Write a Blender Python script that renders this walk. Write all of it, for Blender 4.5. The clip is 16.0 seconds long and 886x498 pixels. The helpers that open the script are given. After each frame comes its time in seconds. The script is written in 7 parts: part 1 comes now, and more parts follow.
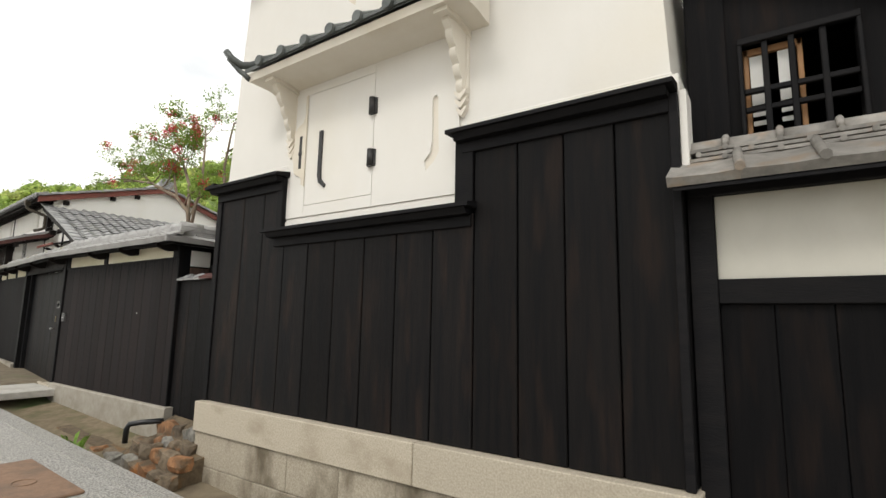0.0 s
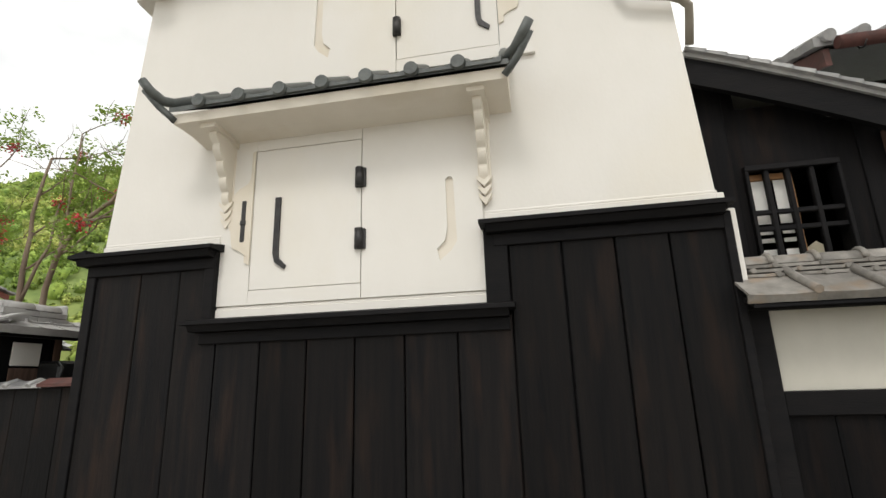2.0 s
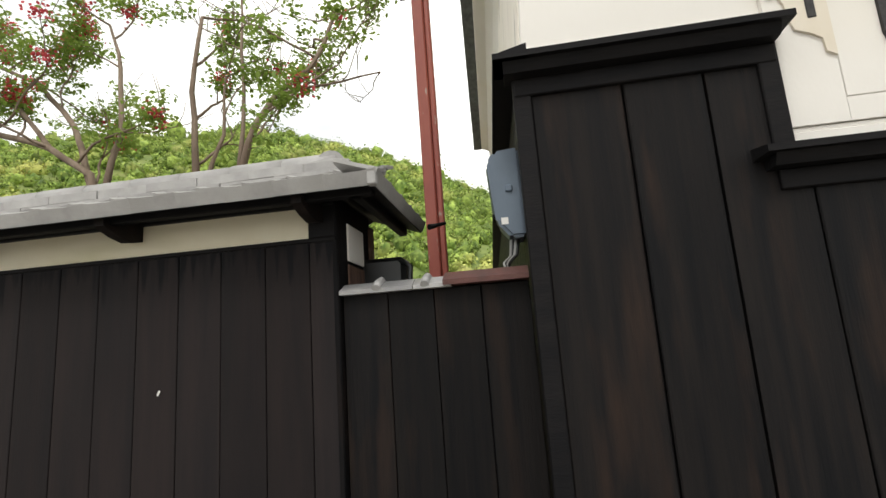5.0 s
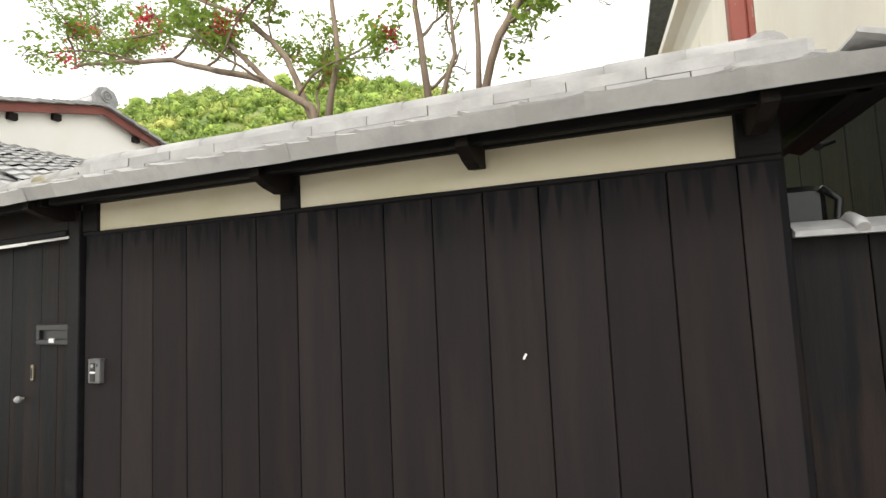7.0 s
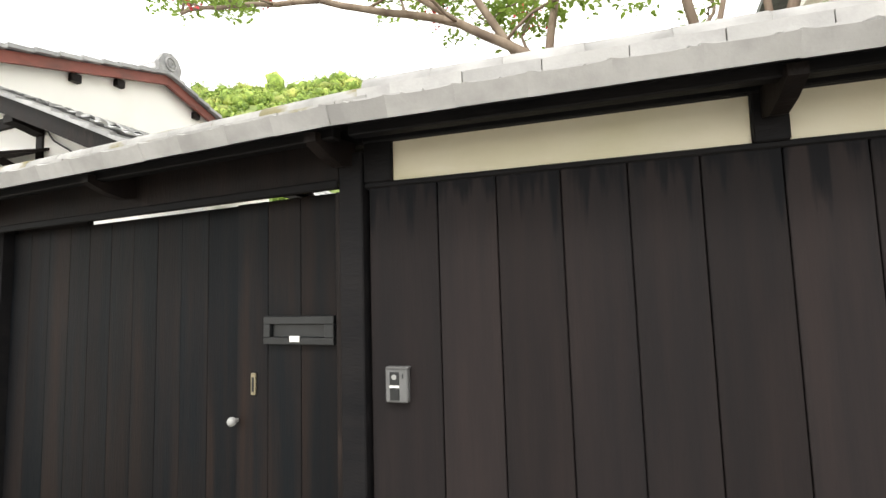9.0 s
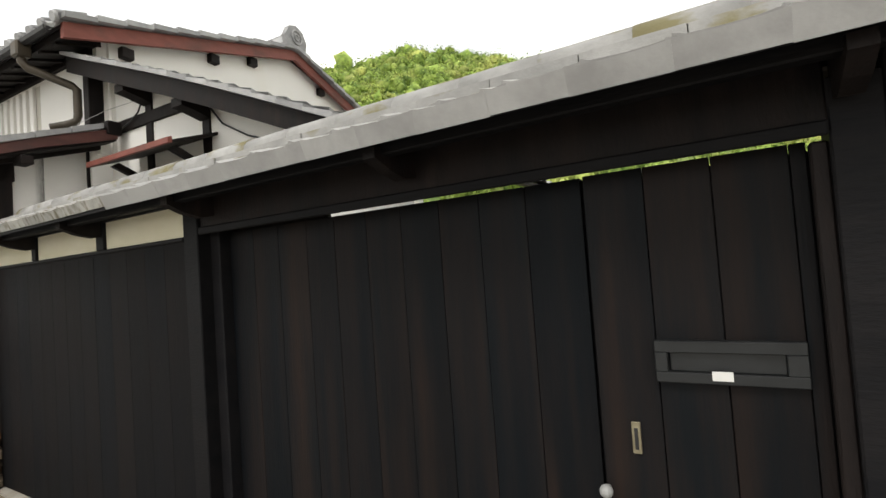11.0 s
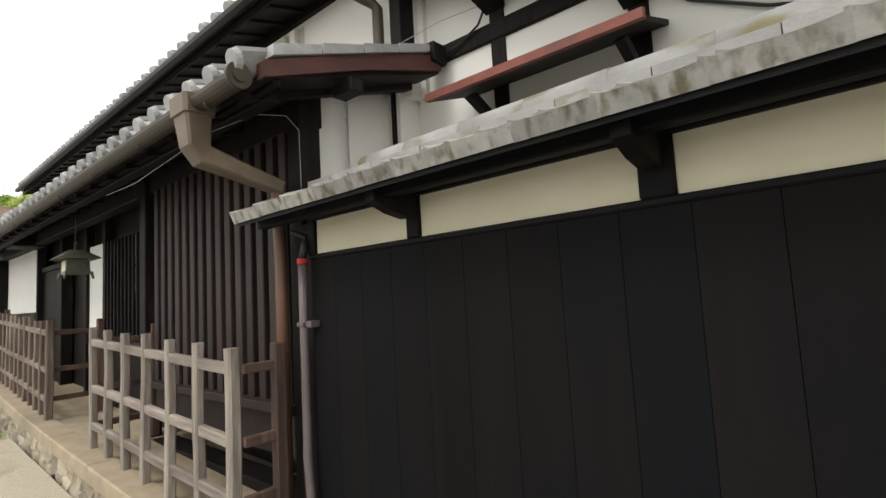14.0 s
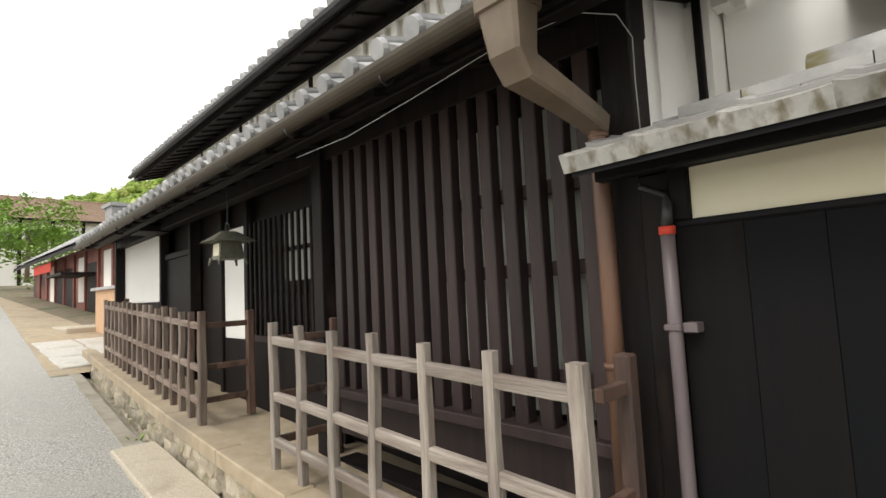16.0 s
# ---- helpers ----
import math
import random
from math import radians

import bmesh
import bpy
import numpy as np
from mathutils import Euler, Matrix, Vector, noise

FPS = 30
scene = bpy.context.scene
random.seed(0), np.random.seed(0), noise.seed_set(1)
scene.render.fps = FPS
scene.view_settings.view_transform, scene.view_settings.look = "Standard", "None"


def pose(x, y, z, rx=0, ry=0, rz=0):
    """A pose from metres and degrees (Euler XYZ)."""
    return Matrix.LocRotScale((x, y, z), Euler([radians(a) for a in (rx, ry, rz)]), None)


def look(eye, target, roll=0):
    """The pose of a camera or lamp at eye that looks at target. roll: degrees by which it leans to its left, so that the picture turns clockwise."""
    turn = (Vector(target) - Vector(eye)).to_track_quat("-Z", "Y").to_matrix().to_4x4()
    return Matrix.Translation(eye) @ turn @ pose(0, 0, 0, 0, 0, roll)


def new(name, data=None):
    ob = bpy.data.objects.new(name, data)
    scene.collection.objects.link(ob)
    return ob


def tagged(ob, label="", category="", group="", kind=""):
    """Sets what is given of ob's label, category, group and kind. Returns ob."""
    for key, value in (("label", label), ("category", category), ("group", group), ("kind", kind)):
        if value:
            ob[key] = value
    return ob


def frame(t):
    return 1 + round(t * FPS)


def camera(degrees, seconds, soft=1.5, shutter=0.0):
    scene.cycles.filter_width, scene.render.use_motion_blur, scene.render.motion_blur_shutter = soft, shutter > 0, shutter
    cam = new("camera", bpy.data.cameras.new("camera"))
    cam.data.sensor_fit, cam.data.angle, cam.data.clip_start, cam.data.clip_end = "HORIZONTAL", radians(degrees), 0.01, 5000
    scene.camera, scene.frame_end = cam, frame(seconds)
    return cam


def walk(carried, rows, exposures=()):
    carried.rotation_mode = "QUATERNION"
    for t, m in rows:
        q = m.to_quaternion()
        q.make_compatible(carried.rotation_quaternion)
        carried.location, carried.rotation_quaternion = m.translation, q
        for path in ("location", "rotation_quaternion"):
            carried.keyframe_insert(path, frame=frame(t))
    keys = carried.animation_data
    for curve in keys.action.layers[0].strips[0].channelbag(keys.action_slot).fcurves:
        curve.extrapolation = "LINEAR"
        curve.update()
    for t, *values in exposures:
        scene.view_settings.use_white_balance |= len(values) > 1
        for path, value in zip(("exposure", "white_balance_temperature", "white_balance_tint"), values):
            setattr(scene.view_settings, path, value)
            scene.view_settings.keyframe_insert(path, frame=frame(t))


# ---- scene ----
cam = camera(83.1, 16.0)
PATH = [
    (0, (0.146, 0.158, 1.741), (-1.542, 2.601, 2.164), 1.1),
    (0.5, (-0.28, 0.078, 1.824), (-1.629, 2.713, 2.307), 0.2),
    (1, (-0.744, 0.087, 1.926), (-1.818, 2.826, 2.515), -0.3),
    (1.5, (-1.364, -0.044, 2.041), (-2.193, 2.76, 2.716), -0.9),
    (2, (-1.817, -0.091, 2.197), (-2.362, 2.76, 2.95), -1.8),
    (2.5, (-2.269, -0.022, 2.252), (-2.628, 2.826, 3.122), -2.3),
    (3, (-2.94, -0.038, 2.307), (-3.168, 2.849, 3.094), -2.6),
    (3.5, (-3.69, 0.216, 2.104), (-3.954, 3.117, 2.82), -2.7),
    (4, (-4.662, 0.582, 1.894), (-4.867, 3.486, 2.622), -4.5),
    (4.2, (-5.101, 0.714, 1.848), (-5.208, 3.624, 2.565), -5.2),
    (6.3, (-6.723, 1.576, 2.159), (-7.789, 4.373, 2.361), -2.9),
    (6.5, (-7.012, 1.574, 2.139), (-8.075, 4.372, 2.342), -2.8),
    (7, (-7.652, 1.535, 2.083), (-8.640, 4.357, 2.328), -2.6),
    (7.5, (-8.315, 1.648, 2.067), (-9.296, 4.474, 2.297), -2.6),
    (8, (-8.95, 1.623, 2.1), (-9.84, 4.483, 2.272), -3.0),
    (8.5, (-9.42, 1.744, 2.083), (-10.311, 4.604, 2.283), -2.1),
    (9, (-9.986, 1.8, 2.05), (-10.875, 4.653, 2.322), -1.7),
    (9.2, (-10.356, 1.761, 2.113), (-11.094, 4.662, 2.29), -2.8),
    (11.3, (-11.802, 2.214, 2.265), (-13.17, 4.881, 2.397), -4.1),
    (11.5, (-12.071, 2.254, 2.272), (-13.467, 4.905, 2.432), -4.0),
    (12, (-12.72, 2.266, 2.292), (-14.151, 4.896, 2.499), -3.8),
    (12.5, (-13.269, 2.324, 2.271), (-14.745, 4.925, 2.502), -3.7),
    (13, (-13.797, 2.427, 2.278), (-15.372, 4.966, 2.535), -3.2),
    (13.5, (-14.236, 2.479, 2.301), (-15.886, 4.973, 2.539), -3.2),
    (14, (-14.808, 2.607, 2.296), (-16.581, 5.013, 2.563), -3.2),
    (14.5, (-15.302, 2.522, 2.283), (-17.146, 4.87, 2.551), -3.5),
    (15, (-15.837, 2.559, 2.292), (-17.75, 4.856, 2.557), -3.3),
    (15.5, (-16.261, 2.538, 2.328), (-18.241, 4.777, 2.587), -3.1),
    (16, (-16.485, 2.499, 2.348), (-18.507, 4.701, 2.586), -2.8),
]
walk(cam, [(t, look(eye, target, roll)) for t, eye, target, roll in PATH],
     [(0, -0.1), (1.5, -0.1), (2.5, -0.35), (3.2, -0.45), (4.2, -0.32), (6.3, 0.38), (8.0, 0.62), (9.2, 0.82), (11.3, 0.0), (13.5, 0.0), (16, 0.2)])

# ---- world, sun ----
world = bpy.data.worlds.new("overcast")
scene.world = world
world.use_nodes = True
wn, wl = world.node_tree.nodes, world.node_tree.links
wn.clear()
w_out = wn.new("ShaderNodeOutputWorld")
w_bg = wn.new("ShaderNodeBackground")
w_sky = wn.new("ShaderNodeTexSky")
w_sky.sky_type, w_sky.sun_disc = "NISHITA", False
w_sky.sun_elevation, w_sky.sun_rotation = radians(50), radians(180)
w_co = wn.new("ShaderNodeTexCoord")
w_map = wn.new("ShaderNodeMapping")
w_map.inputs["Scale"].default_value = (1.6, 1.6, 3.6)
w_no = wn.new("ShaderNodeTexNoise")
w_no.inputs["Scale"].default_value, w_no.inputs["Detail"].default_value = 1.3, 6
w_ra = wn.new("ShaderNodeValToRGB")
w_ra.color_ramp.elements[0].position, w_ra.color_ramp.elements[1].position = 0.30, 0.52
w_ra.color_ramp.elements[0].color, w_ra.color_ramp.elements[1].color = (0.55, 0.55, 0.55, 1), (1, 1, 1, 1)
w_gain = wn.new("ShaderNodeVectorMath")
w_gain.operation = "SCALE"
w_gain.inputs["Scale"].default_value = 0.10
w_cl = wn.new("ShaderNodeMix")
w_cl.data_type = "RGBA"
w_cl.inputs["B"].default_value = (1.56, 1.55, 1.48, 1)
wl.new(w_co.outputs["Generated"], w_map.inputs["Vector"])
wl.new(w_map.outputs["Vector"], w_no.inputs["Vector"])
wl.new(w_no.outputs["Fac"], w_ra.inputs["Fac"])
wl.new(w_sky.outputs["Color"], w_gain.inputs[0])
wl.new(w_gain.outputs["Vector"], w_cl.inputs["A"])
wl.new(w_ra.outputs["Color"], w_cl.inputs["Factor"])
wl.new(w_cl.outputs["Result"], w_bg.inputs["Color"])
w_bg.inputs["Strength"].default_value = 1.0
wl.new(w_bg.outputs["Background"], w_out.inputs["Surface"])
sun = new("sun", bpy.data.lights.new("sun", "SUN"))
sun.data.energy, sun.data.angle, sun.data.color = 1.2, radians(14), (1.0, 0.96, 0.905)
sun.matrix_world = look((-4, -9, 11), (-4, 0, 0))


# ---- materials ----
def material(name, c1, c2, rough=0.8, scale=(6, 6, 6), bump=0.2, fine=70, stain=None, rand=0.0, metal=0.0, detail=6, spec=0.5, ramp=(0.35, 0.65)):
    """Two tones by a stretched noise, stains of a third colour at a larger size, fine relief."""
    m = bpy.data.materials.new(name)
    m.use_nodes = True
    n, l = m.node_tree.nodes, m.node_tree.links
    b = n["Principled BSDF"]
    b.inputs["Metallic"].default_value = metal
    b.inputs["Specular IOR Level"].default_value = spec
    co, inf = n.new("ShaderNodeTexCoord"), n.new("ShaderNodeObjectInfo")
    off = n.new("ShaderNodeVectorMath")
    off.operation = "MULTIPLY_ADD"
    off.inputs[1].default_value = (1, 1, 1)
    sh = n.new("ShaderNodeMath")
    sh.operation = "MULTIPLY"
    sh.inputs[1].default_value = 37.0 if rand else 0.0
    l.new(inf.outputs["Random"], sh.inputs[0])
    l.new(co.outputs["Object"], off.inputs[0])
    l.new(sh.outputs[0], off.inputs[2])
    mp = n.new("ShaderNodeMapping")
    mp.inputs["Scale"].default_value = scale
    l.new(off.outputs["Vector"], mp.inputs["Vector"])
    no = n.new("ShaderNodeTexNoise")
    no.inputs["Scale"].default_value, no.inputs["Detail"].default_value, no.inputs["Roughness"].default_value = 1.0, detail, 0.62
    l.new(mp.outputs["Vector"], no.inputs["Vector"])
    r = n.new("ShaderNodeValToRGB")
    r.color_ramp.elements[0].position, r.color_ramp.elements[1].position = ramp
    r.color_ramp.elements[0].color, r.color_ramp.elements[1].color = (*c1, 1), (*c2, 1)
    l.new(no.outputs["Fac"], r.inputs["Fac"])
    last = r.outputs["Color"]
    if stain:
        sc, ss, lo, hi = stain
        mp2 = n.new("ShaderNodeMapping")
        mp2.inputs["Scale"].default_value = ss
        l.new(off.outputs["Vector"], mp2.inputs["Vector"])
        n2 = n.new("ShaderNodeTexNoise")
        n2.inputs["Scale"].default_value, n2.inputs["Detail"].default_value = 1.0, 5
        l.new(mp2.outputs["Vector"], n2.inputs["Vector"])
        r2 = n.new("ShaderNodeMapRange")
        r2.inputs["From Min"].default_value, r2.inputs["From Max"].default_value = lo, hi
        l.new(n2.outputs["Fac"], r2.inputs["Value"])
        mx = n.new("ShaderNodeMix")
        mx.data_type = "RGBA"
        mx.inputs["B"].default_value = (*sc, 1)
        l.new(last, mx.inputs["A"])
        l.new(r2.outputs["Result"], mx.inputs["Factor"])
        last = mx.outputs["Result"]
    if rand:
        hv = n.new("ShaderNodeHueSaturation")
        mr = n.new("ShaderNodeMapRange")
        mr.inputs["To Min"].default_value, mr.inputs["To Max"].default_value = 1 - rand, 1 + rand
        l.new(inf.outputs["Random"], mr.inputs["Value"])
        l.new(mr.outputs["Result"], hv.inputs["Value"])
        l.new(last, hv.inputs["Color"])
        last = hv.outputs["Color"]
    l.new(last, b.inputs["Base Color"])
    n3 = n.new("ShaderNodeTexNoise")
    n3.inputs["Scale"].default_value, n3.inputs["Detail"].default_value = 1.0, 4
    mp3 = n.new("ShaderNodeMapping")
    f = max(scale)
    mp3.inputs["Scale"].default_value = [fine * s / f for s in scale]
    l.new(off.outputs["Vector"], mp3.inputs["Vector"])
    l.new(mp3.outputs["Vector"], n3.inputs["Vector"])
    bp = n.new("ShaderNodeBump")
    bp.inputs["Strength"].default_value, bp.inputs["Distance"].default_value = bump, 0.01
    l.new(n3.outputs["Fac"], bp.inputs["Height"])
    l.new(bp.outputs["Normal"], b.inputs["Normal"])
    rr = n.new("ShaderNodeMapRange")
    rr.inputs["To Min"].default_value, rr.inputs["To Max"].default_value = max(0.03, rough - 0.12), min(1, rough + 0.12)
    l.new(no.outputs["Fac"], rr.inputs["Value"])
    l.new(rr.outputs["Result"], b.inputs["Roughness"])
    return m


M_PLASTER = material("white_plaster", (0.755, 0.73, 0.685), (0.79, 0.765, 0.725), 0.85, (1.2, 1.2, 0.7), 0.10, 40, ((0.74, 0.68, 0.56), (0.5, 0.5, 0.35), 0.52, 0.85))
M_PLASTER_AGED = material("aged_plaster", (0.72, 0.665, 0.575), (0.765, 0.715, 0.63), 0.88, (2, 2, 1.4), 0.10, 40, ((0.62, 0.54, 0.41), (1.1, 1.1, 0.8), 0.50, 0.82))
M_PLASTER_HOUSE = material("house_plaster", (0.84, 0.82, 0.78), (0.87, 0.85, 0.81), 0.85, (1.2, 1.2, 0.7), 0.10, 40, ((0.78, 0.74, 0.66), (0.6, 0.6, 0.4), 0.55, 0.85))
# Base colour carries roof and slit shade, with dull stains over it.
M_PLASTER_GREY = material("shade_greyed_plaster", (0.52, 0.50, 0.44), (0.60, 0.575, 0.51), 0.88, (1.2, 1.2, 0.7), 0.10, 40, ((0.46, 0.42, 0.33), (0.8, 0.8, 0.8), 0.5, 0.8))
# Paper grey that holds the dimness behind the lattice as colour.
M_PAPER = material("shaded_paper", (0.33, 0.34, 0.30), (0.41, 0.41, 0.37), 0.8, (2, 2, 2), 0.05, 40)
M_PLASTER_OLD = material("stained_plaster", (0.84, 0.80, 0.73), (0.78, 0.73, 0.65), 0.88, (1.5, 1.5, 0.5), 0.15, 40, ((0.20, 0.18, 0.16), (3.2, 3.2, 0.55), 0.60, 0.70))
M_BAND = material("cream_plaster", (0.66, 0.60, 0.45), (0.70, 0.65, 0.51), 0.85, (2, 2, 2), 0.08, 50, ((0.55, 0.52, 0.32), (1.2, 1.2, 4), 0.5, 0.9))
M_CHAR = material("charred_cedar", (0.0044, 0.0046, 0.0054), (0.0090, 0.0082, 0.0086), 0.60, (18, 18, 0.9), 0.45, 140, ((0.022, 0.0145, 0.0115), (8, 8, 1.2), 0.54, 0.86), 0.25, spec=0.07)
M_KURA = material("weathered_cedar", (0.0060, 0.0062, 0.0072), (0.0130, 0.0112, 0.0108), 0.56, (17, 17, 0.8), 0.45, 140, ((0.032, 0.020, 0.015), (7, 7, 1.1), 0.54, 0.86), 0.25, spec=0.10)
M_BEAM = material("black_beam", (0.0055, 0.0055, 0.0065), (0.011, 0.0100, 0.0105), 0.6, (3, 12, 12), 0.25, 90, None, 0.2, spec=0.12)
M_FENCE = material("dark_stained_board", (0.0150, 0.0130, 0.0136), (0.0225, 0.0175, 0.0172), 0.66, (9, 9, 0.6), 0.18, 120, ((0.0115, 0.0107, 0.0118), (2.5, 2.5, 0.5), 0.48, 0.78), 0.14, spec=0.10)
M_STREET = material("dull_black_board", (0.0072, 0.0066, 0.0070), (0.0112, 0.0094, 0.0092), 0.68, (7, 7, 0.5), 0.18, 110, ((0.0062, 0.0068, 0.0082), (1.2, 1.2, 0.7), 0.45, 0.70), 0.10, spec=0.08)
M_GATE = material("gate_board", (0.0060, 0.0072, 0.0086), (0.0185, 0.0125, 0.0105), 0.55, (9, 9, 0.6), 0.2, 120, ((0.0036, 0.0050, 0.0066), (3.5, 3.5, 0.3), 0.46, 0.70), 0.12, spec=0.10)
M_LATTICE = material("lattice_wood", (0.019, 0.0118, 0.0115), (0.040, 0.025, 0.0235), 0.6, (14, 14, 1.0), 0.3, 120, None, 0.2, spec=0.35)
M_DARK = material("house_timber", (0.0075, 0.0062, 0.0062), (0.0175, 0.0125, 0.0112), 0.6, (10, 10, 2.0), 0.3, 120, ((0.045, 0.031, 0.025), (8, 8, 2), 0.62, 0.85), 0.2, spec=0.15)
M_REDW = material("red_oxide_timber", (0.165, 0.045, 0.032), (0.225, 0.068, 0.05), 0.65, (8, 3, 8), 0.2, 90, ((0.09, 0.045, 0.035), (4, 2, 4), 0.52, 0.8), 0.1)
M_REDBOARD = material("dark_red_board", (0.060, 0.022, 0.018), (0.11, 0.040, 0.032), 0.65, (8, 3, 8), 0.2, 90, ((0.04, 0.025, 0.022), (4, 2, 4), 0.5, 0.8), 0.1)
M_TILE = material("grey_roof_tile", (0.26, 0.26, 0.265), (0.38, 0.375, 0.37), 0.5, (7, 7, 7), 0.15, 80, ((0.20, 0.20, 0.16), (3, 3, 3), 0.58, 0.80), 0.22)
M_TILE_OLD = material("mossy_roof_tile", (0.25, 0.245, 0.225), (0.37, 0.355, 0.33), 0.7, (9, 9, 9), 0.2, 80, ((0.125, 0.110, 0.072), (25, 22, 13), 0.47, 0.68), 0.25)
M_TILE_PALE = material("pale_roof_tile", (0.285, 0.278, 0.272), (0.395, 0.387, 0.378), 0.55, (5, 5, 5), 0.12, 80, ((0.26, 0.255, 0.24), (2.5, 2.5, 2.5), 0.55, 0.80), 0.10)
M_TILE_MOSS = material("lichen_roof_tile", (0.255, 0.25, 0.24), (0.36, 0.352, 0.338), 0.62, (6, 6, 6), 0.2, 80, ((0.19, 0.165, 0.075), (3.2, 6, 6), 0.54, 0.63), 0.12)
M_TILE_DK = material("dark_roof_tile", (0.055, 0.062, 0.060), (0.11, 0.12, 0.115), 0.5, (9, 9, 9), 0.2, 80, None, 0.15)
M_STONE = material("granite", (0.38, 0.33, 0.255), (0.53, 0.47, 0.375), 0.85, (60, 60, 60), 0.3, 120, ((0.27, 0.215, 0.15), (2, 2, 3), 0.56, 0.85), 0.07)
M_STONE_LOW = material("stained_granite", (0.31, 0.27, 0.205), (0.46, 0.405, 0.32), 0.9, (50, 50, 50), 0.4, 110, ((0.13, 0.105, 0.07), (3, 3, 1.6), 0.50, 0.72), 0.08)
M_RUBBLE = material("rubble_stone", (0.085, 0.062, 0.040), (0.20, 0.155, 0.105), 0.9, (11, 11, 11), 0.9, 50, ((0.27, 0.11, 0.032), (5, 5, 5), 0.56, 0.70), 0.35)
M_RUBBLE_ORANGE = material("rusty_stone", (0.17, 0.075, 0.030), (0.36, 0.185, 0.085), 0.9, (9, 9, 9), 0.9, 50, ((0.11, 0.08, 0.05), (6, 6, 6), 0.50, 0.68), 0.25)
M_RUBBLE_GREY = material("grey_stone", (0.11, 0.105, 0.09), (0.27, 0.255, 0.225), 0.9, (12, 12, 12), 0.9, 50, ((0.13, 0.10, 0.06), (5, 5, 5), 0.52, 0.70), 0.25)
M_CONC = material("concrete", (0.30, 0.27, 0.22), (0.38, 0.35, 0.30), 0.9, (8, 8, 8), 0.3, 60, ((0.22, 0.19, 0.14), (1.5, 1.5, 2.5), 0.5, 0.8))
M_SLAB = material("pale_slab", (0.44, 0.42, 0.385), (0.56, 0.535, 0.49), 0.85, (12, 12, 12), 0.3, 90, ((0.36, 0.33, 0.28), (1.8, 1.8, 1.8), 0.5, 0.8))
M_ROAD = material("aggregate_road", (0.14, 0.135, 0.125), (0.58, 0.56, 0.52), 0.55, (58, 58, 58), 1.0, 120, ((0.36, 0.345, 0.31), (0.7, 0.7, 0.7), 0.45, 0.8), 0.0, detail=3)
M_EARTH = material("earth", (0.14, 0.11, 0.075), (0.22, 0.18, 0.12), 0.95, (4, 4, 4), 0.6, 40, ((0.07, 0.10, 0.03), (1, 1, 1), 0.52, 0.7))
M_EARTH2 = material("packed_earth", (0.085, 0.062, 0.038), (0.16, 0.12, 0.075), 0.95, (14, 14, 14), 0.8, 40, ((0.24, 0.13, 0.05), (3, 3, 3), 0.52, 0.75))
M_PIPE2 = material("beige_pipe", (0.24, 0.21, 0.17), (0.30, 0.27, 0.22), 0.5, (6, 6, 2), 0.05, 60)
M_BANK = material("mossy_bank", (0.15, 0.115, 0.07), (0.24, 0.19, 0.125), 0.95, (9, 9, 9), 0.6, 40, ((0.11, 0.10, 0.045), (2.5, 2.5, 2.5), 0.46, 0.68))
M_SAND = material("beaten_earth", (0.34, 0.27, 0.18), (0.42, 0.34, 0.24), 0.95, (6, 6, 6), 0.3, 60, ((0.25, 0.21, 0.16), (1.2, 1.2, 1.2), 0.5, 0.8))
M_IRON = material("black_iron", (0.02, 0.02, 0.022), (0.05, 0.047, 0.045), 0.5, (20, 20, 20), 0.2, 90, None, 0.0, 0.4)
M_COPPER_PALE = material("worn_copper", (0.135, 0.100, 0.070), (0.185, 0.142, 0.102), 0.5, (5, 5, 5), 0.1, 60, ((0.10, 0.095, 0.065), (6, 6, 6), 0.56, 0.8), 0.0, 0.2)
M_COPPER = material("brown_gutter", (0.046, 0.036, 0.024), (0.072, 0.056, 0.037), 0.5, (5, 5, 5), 0.1, 60, ((0.08, 0.07, 0.05), (4, 2, 4), 0.55, 0.8), 0.0, 0.2)
M_COPPER2 = material("red_brown_pipe", (0.125, 0.065, 0.040), (0.165, 0.090, 0.058), 0.45, (5, 5, 2), 0.1, 60, ((0.09, 0.05, 0.035), (4, 4, 1), 0.5, 0.8), 0.0, 0.1)
M_PIPE = material("grey_purple_pipe", (0.105, 0.084, 0.086), (0.15, 0.12, 0.122), 0.45, (6, 6, 2), 0.05, 60, ((0.085, 0.066, 0.066), (3, 3, 1), 0.5, 0.8))
M_GREYW = material("weathered_grey_wood", (0.19, 0.155, 0.13), (0.36, 0.315, 0.27), 0.85, (22, 22, 2.2), 0.6, 140, ((0.17, 0.10, 0.07), (7, 7, 1.2), 0.56, 0.8), 0.2)
M_GREYWH = material("grey_rail_wood", (0.19, 0.155, 0.13), (0.35, 0.305, 0.26), 0.85, (2.2, 22, 22), 0.6, 140, ((0.15, 0.09, 0.065), (1.2, 7, 7), 0.56, 0.8), 0.2)
M_GREYW2H = material("brown_rail_wood", (0.13, 0.095, 0.075), (0.26, 0.205, 0.165), 0.85, (2.2, 22, 22), 0.6, 140, ((0.10, 0.055, 0.04), (1.2, 7, 7), 0.5, 0.75), 0.2)
M_TILE_WARM = material("weathered_roof_tile", (0.17, 0.16, 0.145), (0.28, 0.262, 0.238), 0.6, (9, 9, 9), 0.2, 80, ((0.26, 0.19, 0.13), (5, 5, 5), 0.54, 0.76), 0.2)
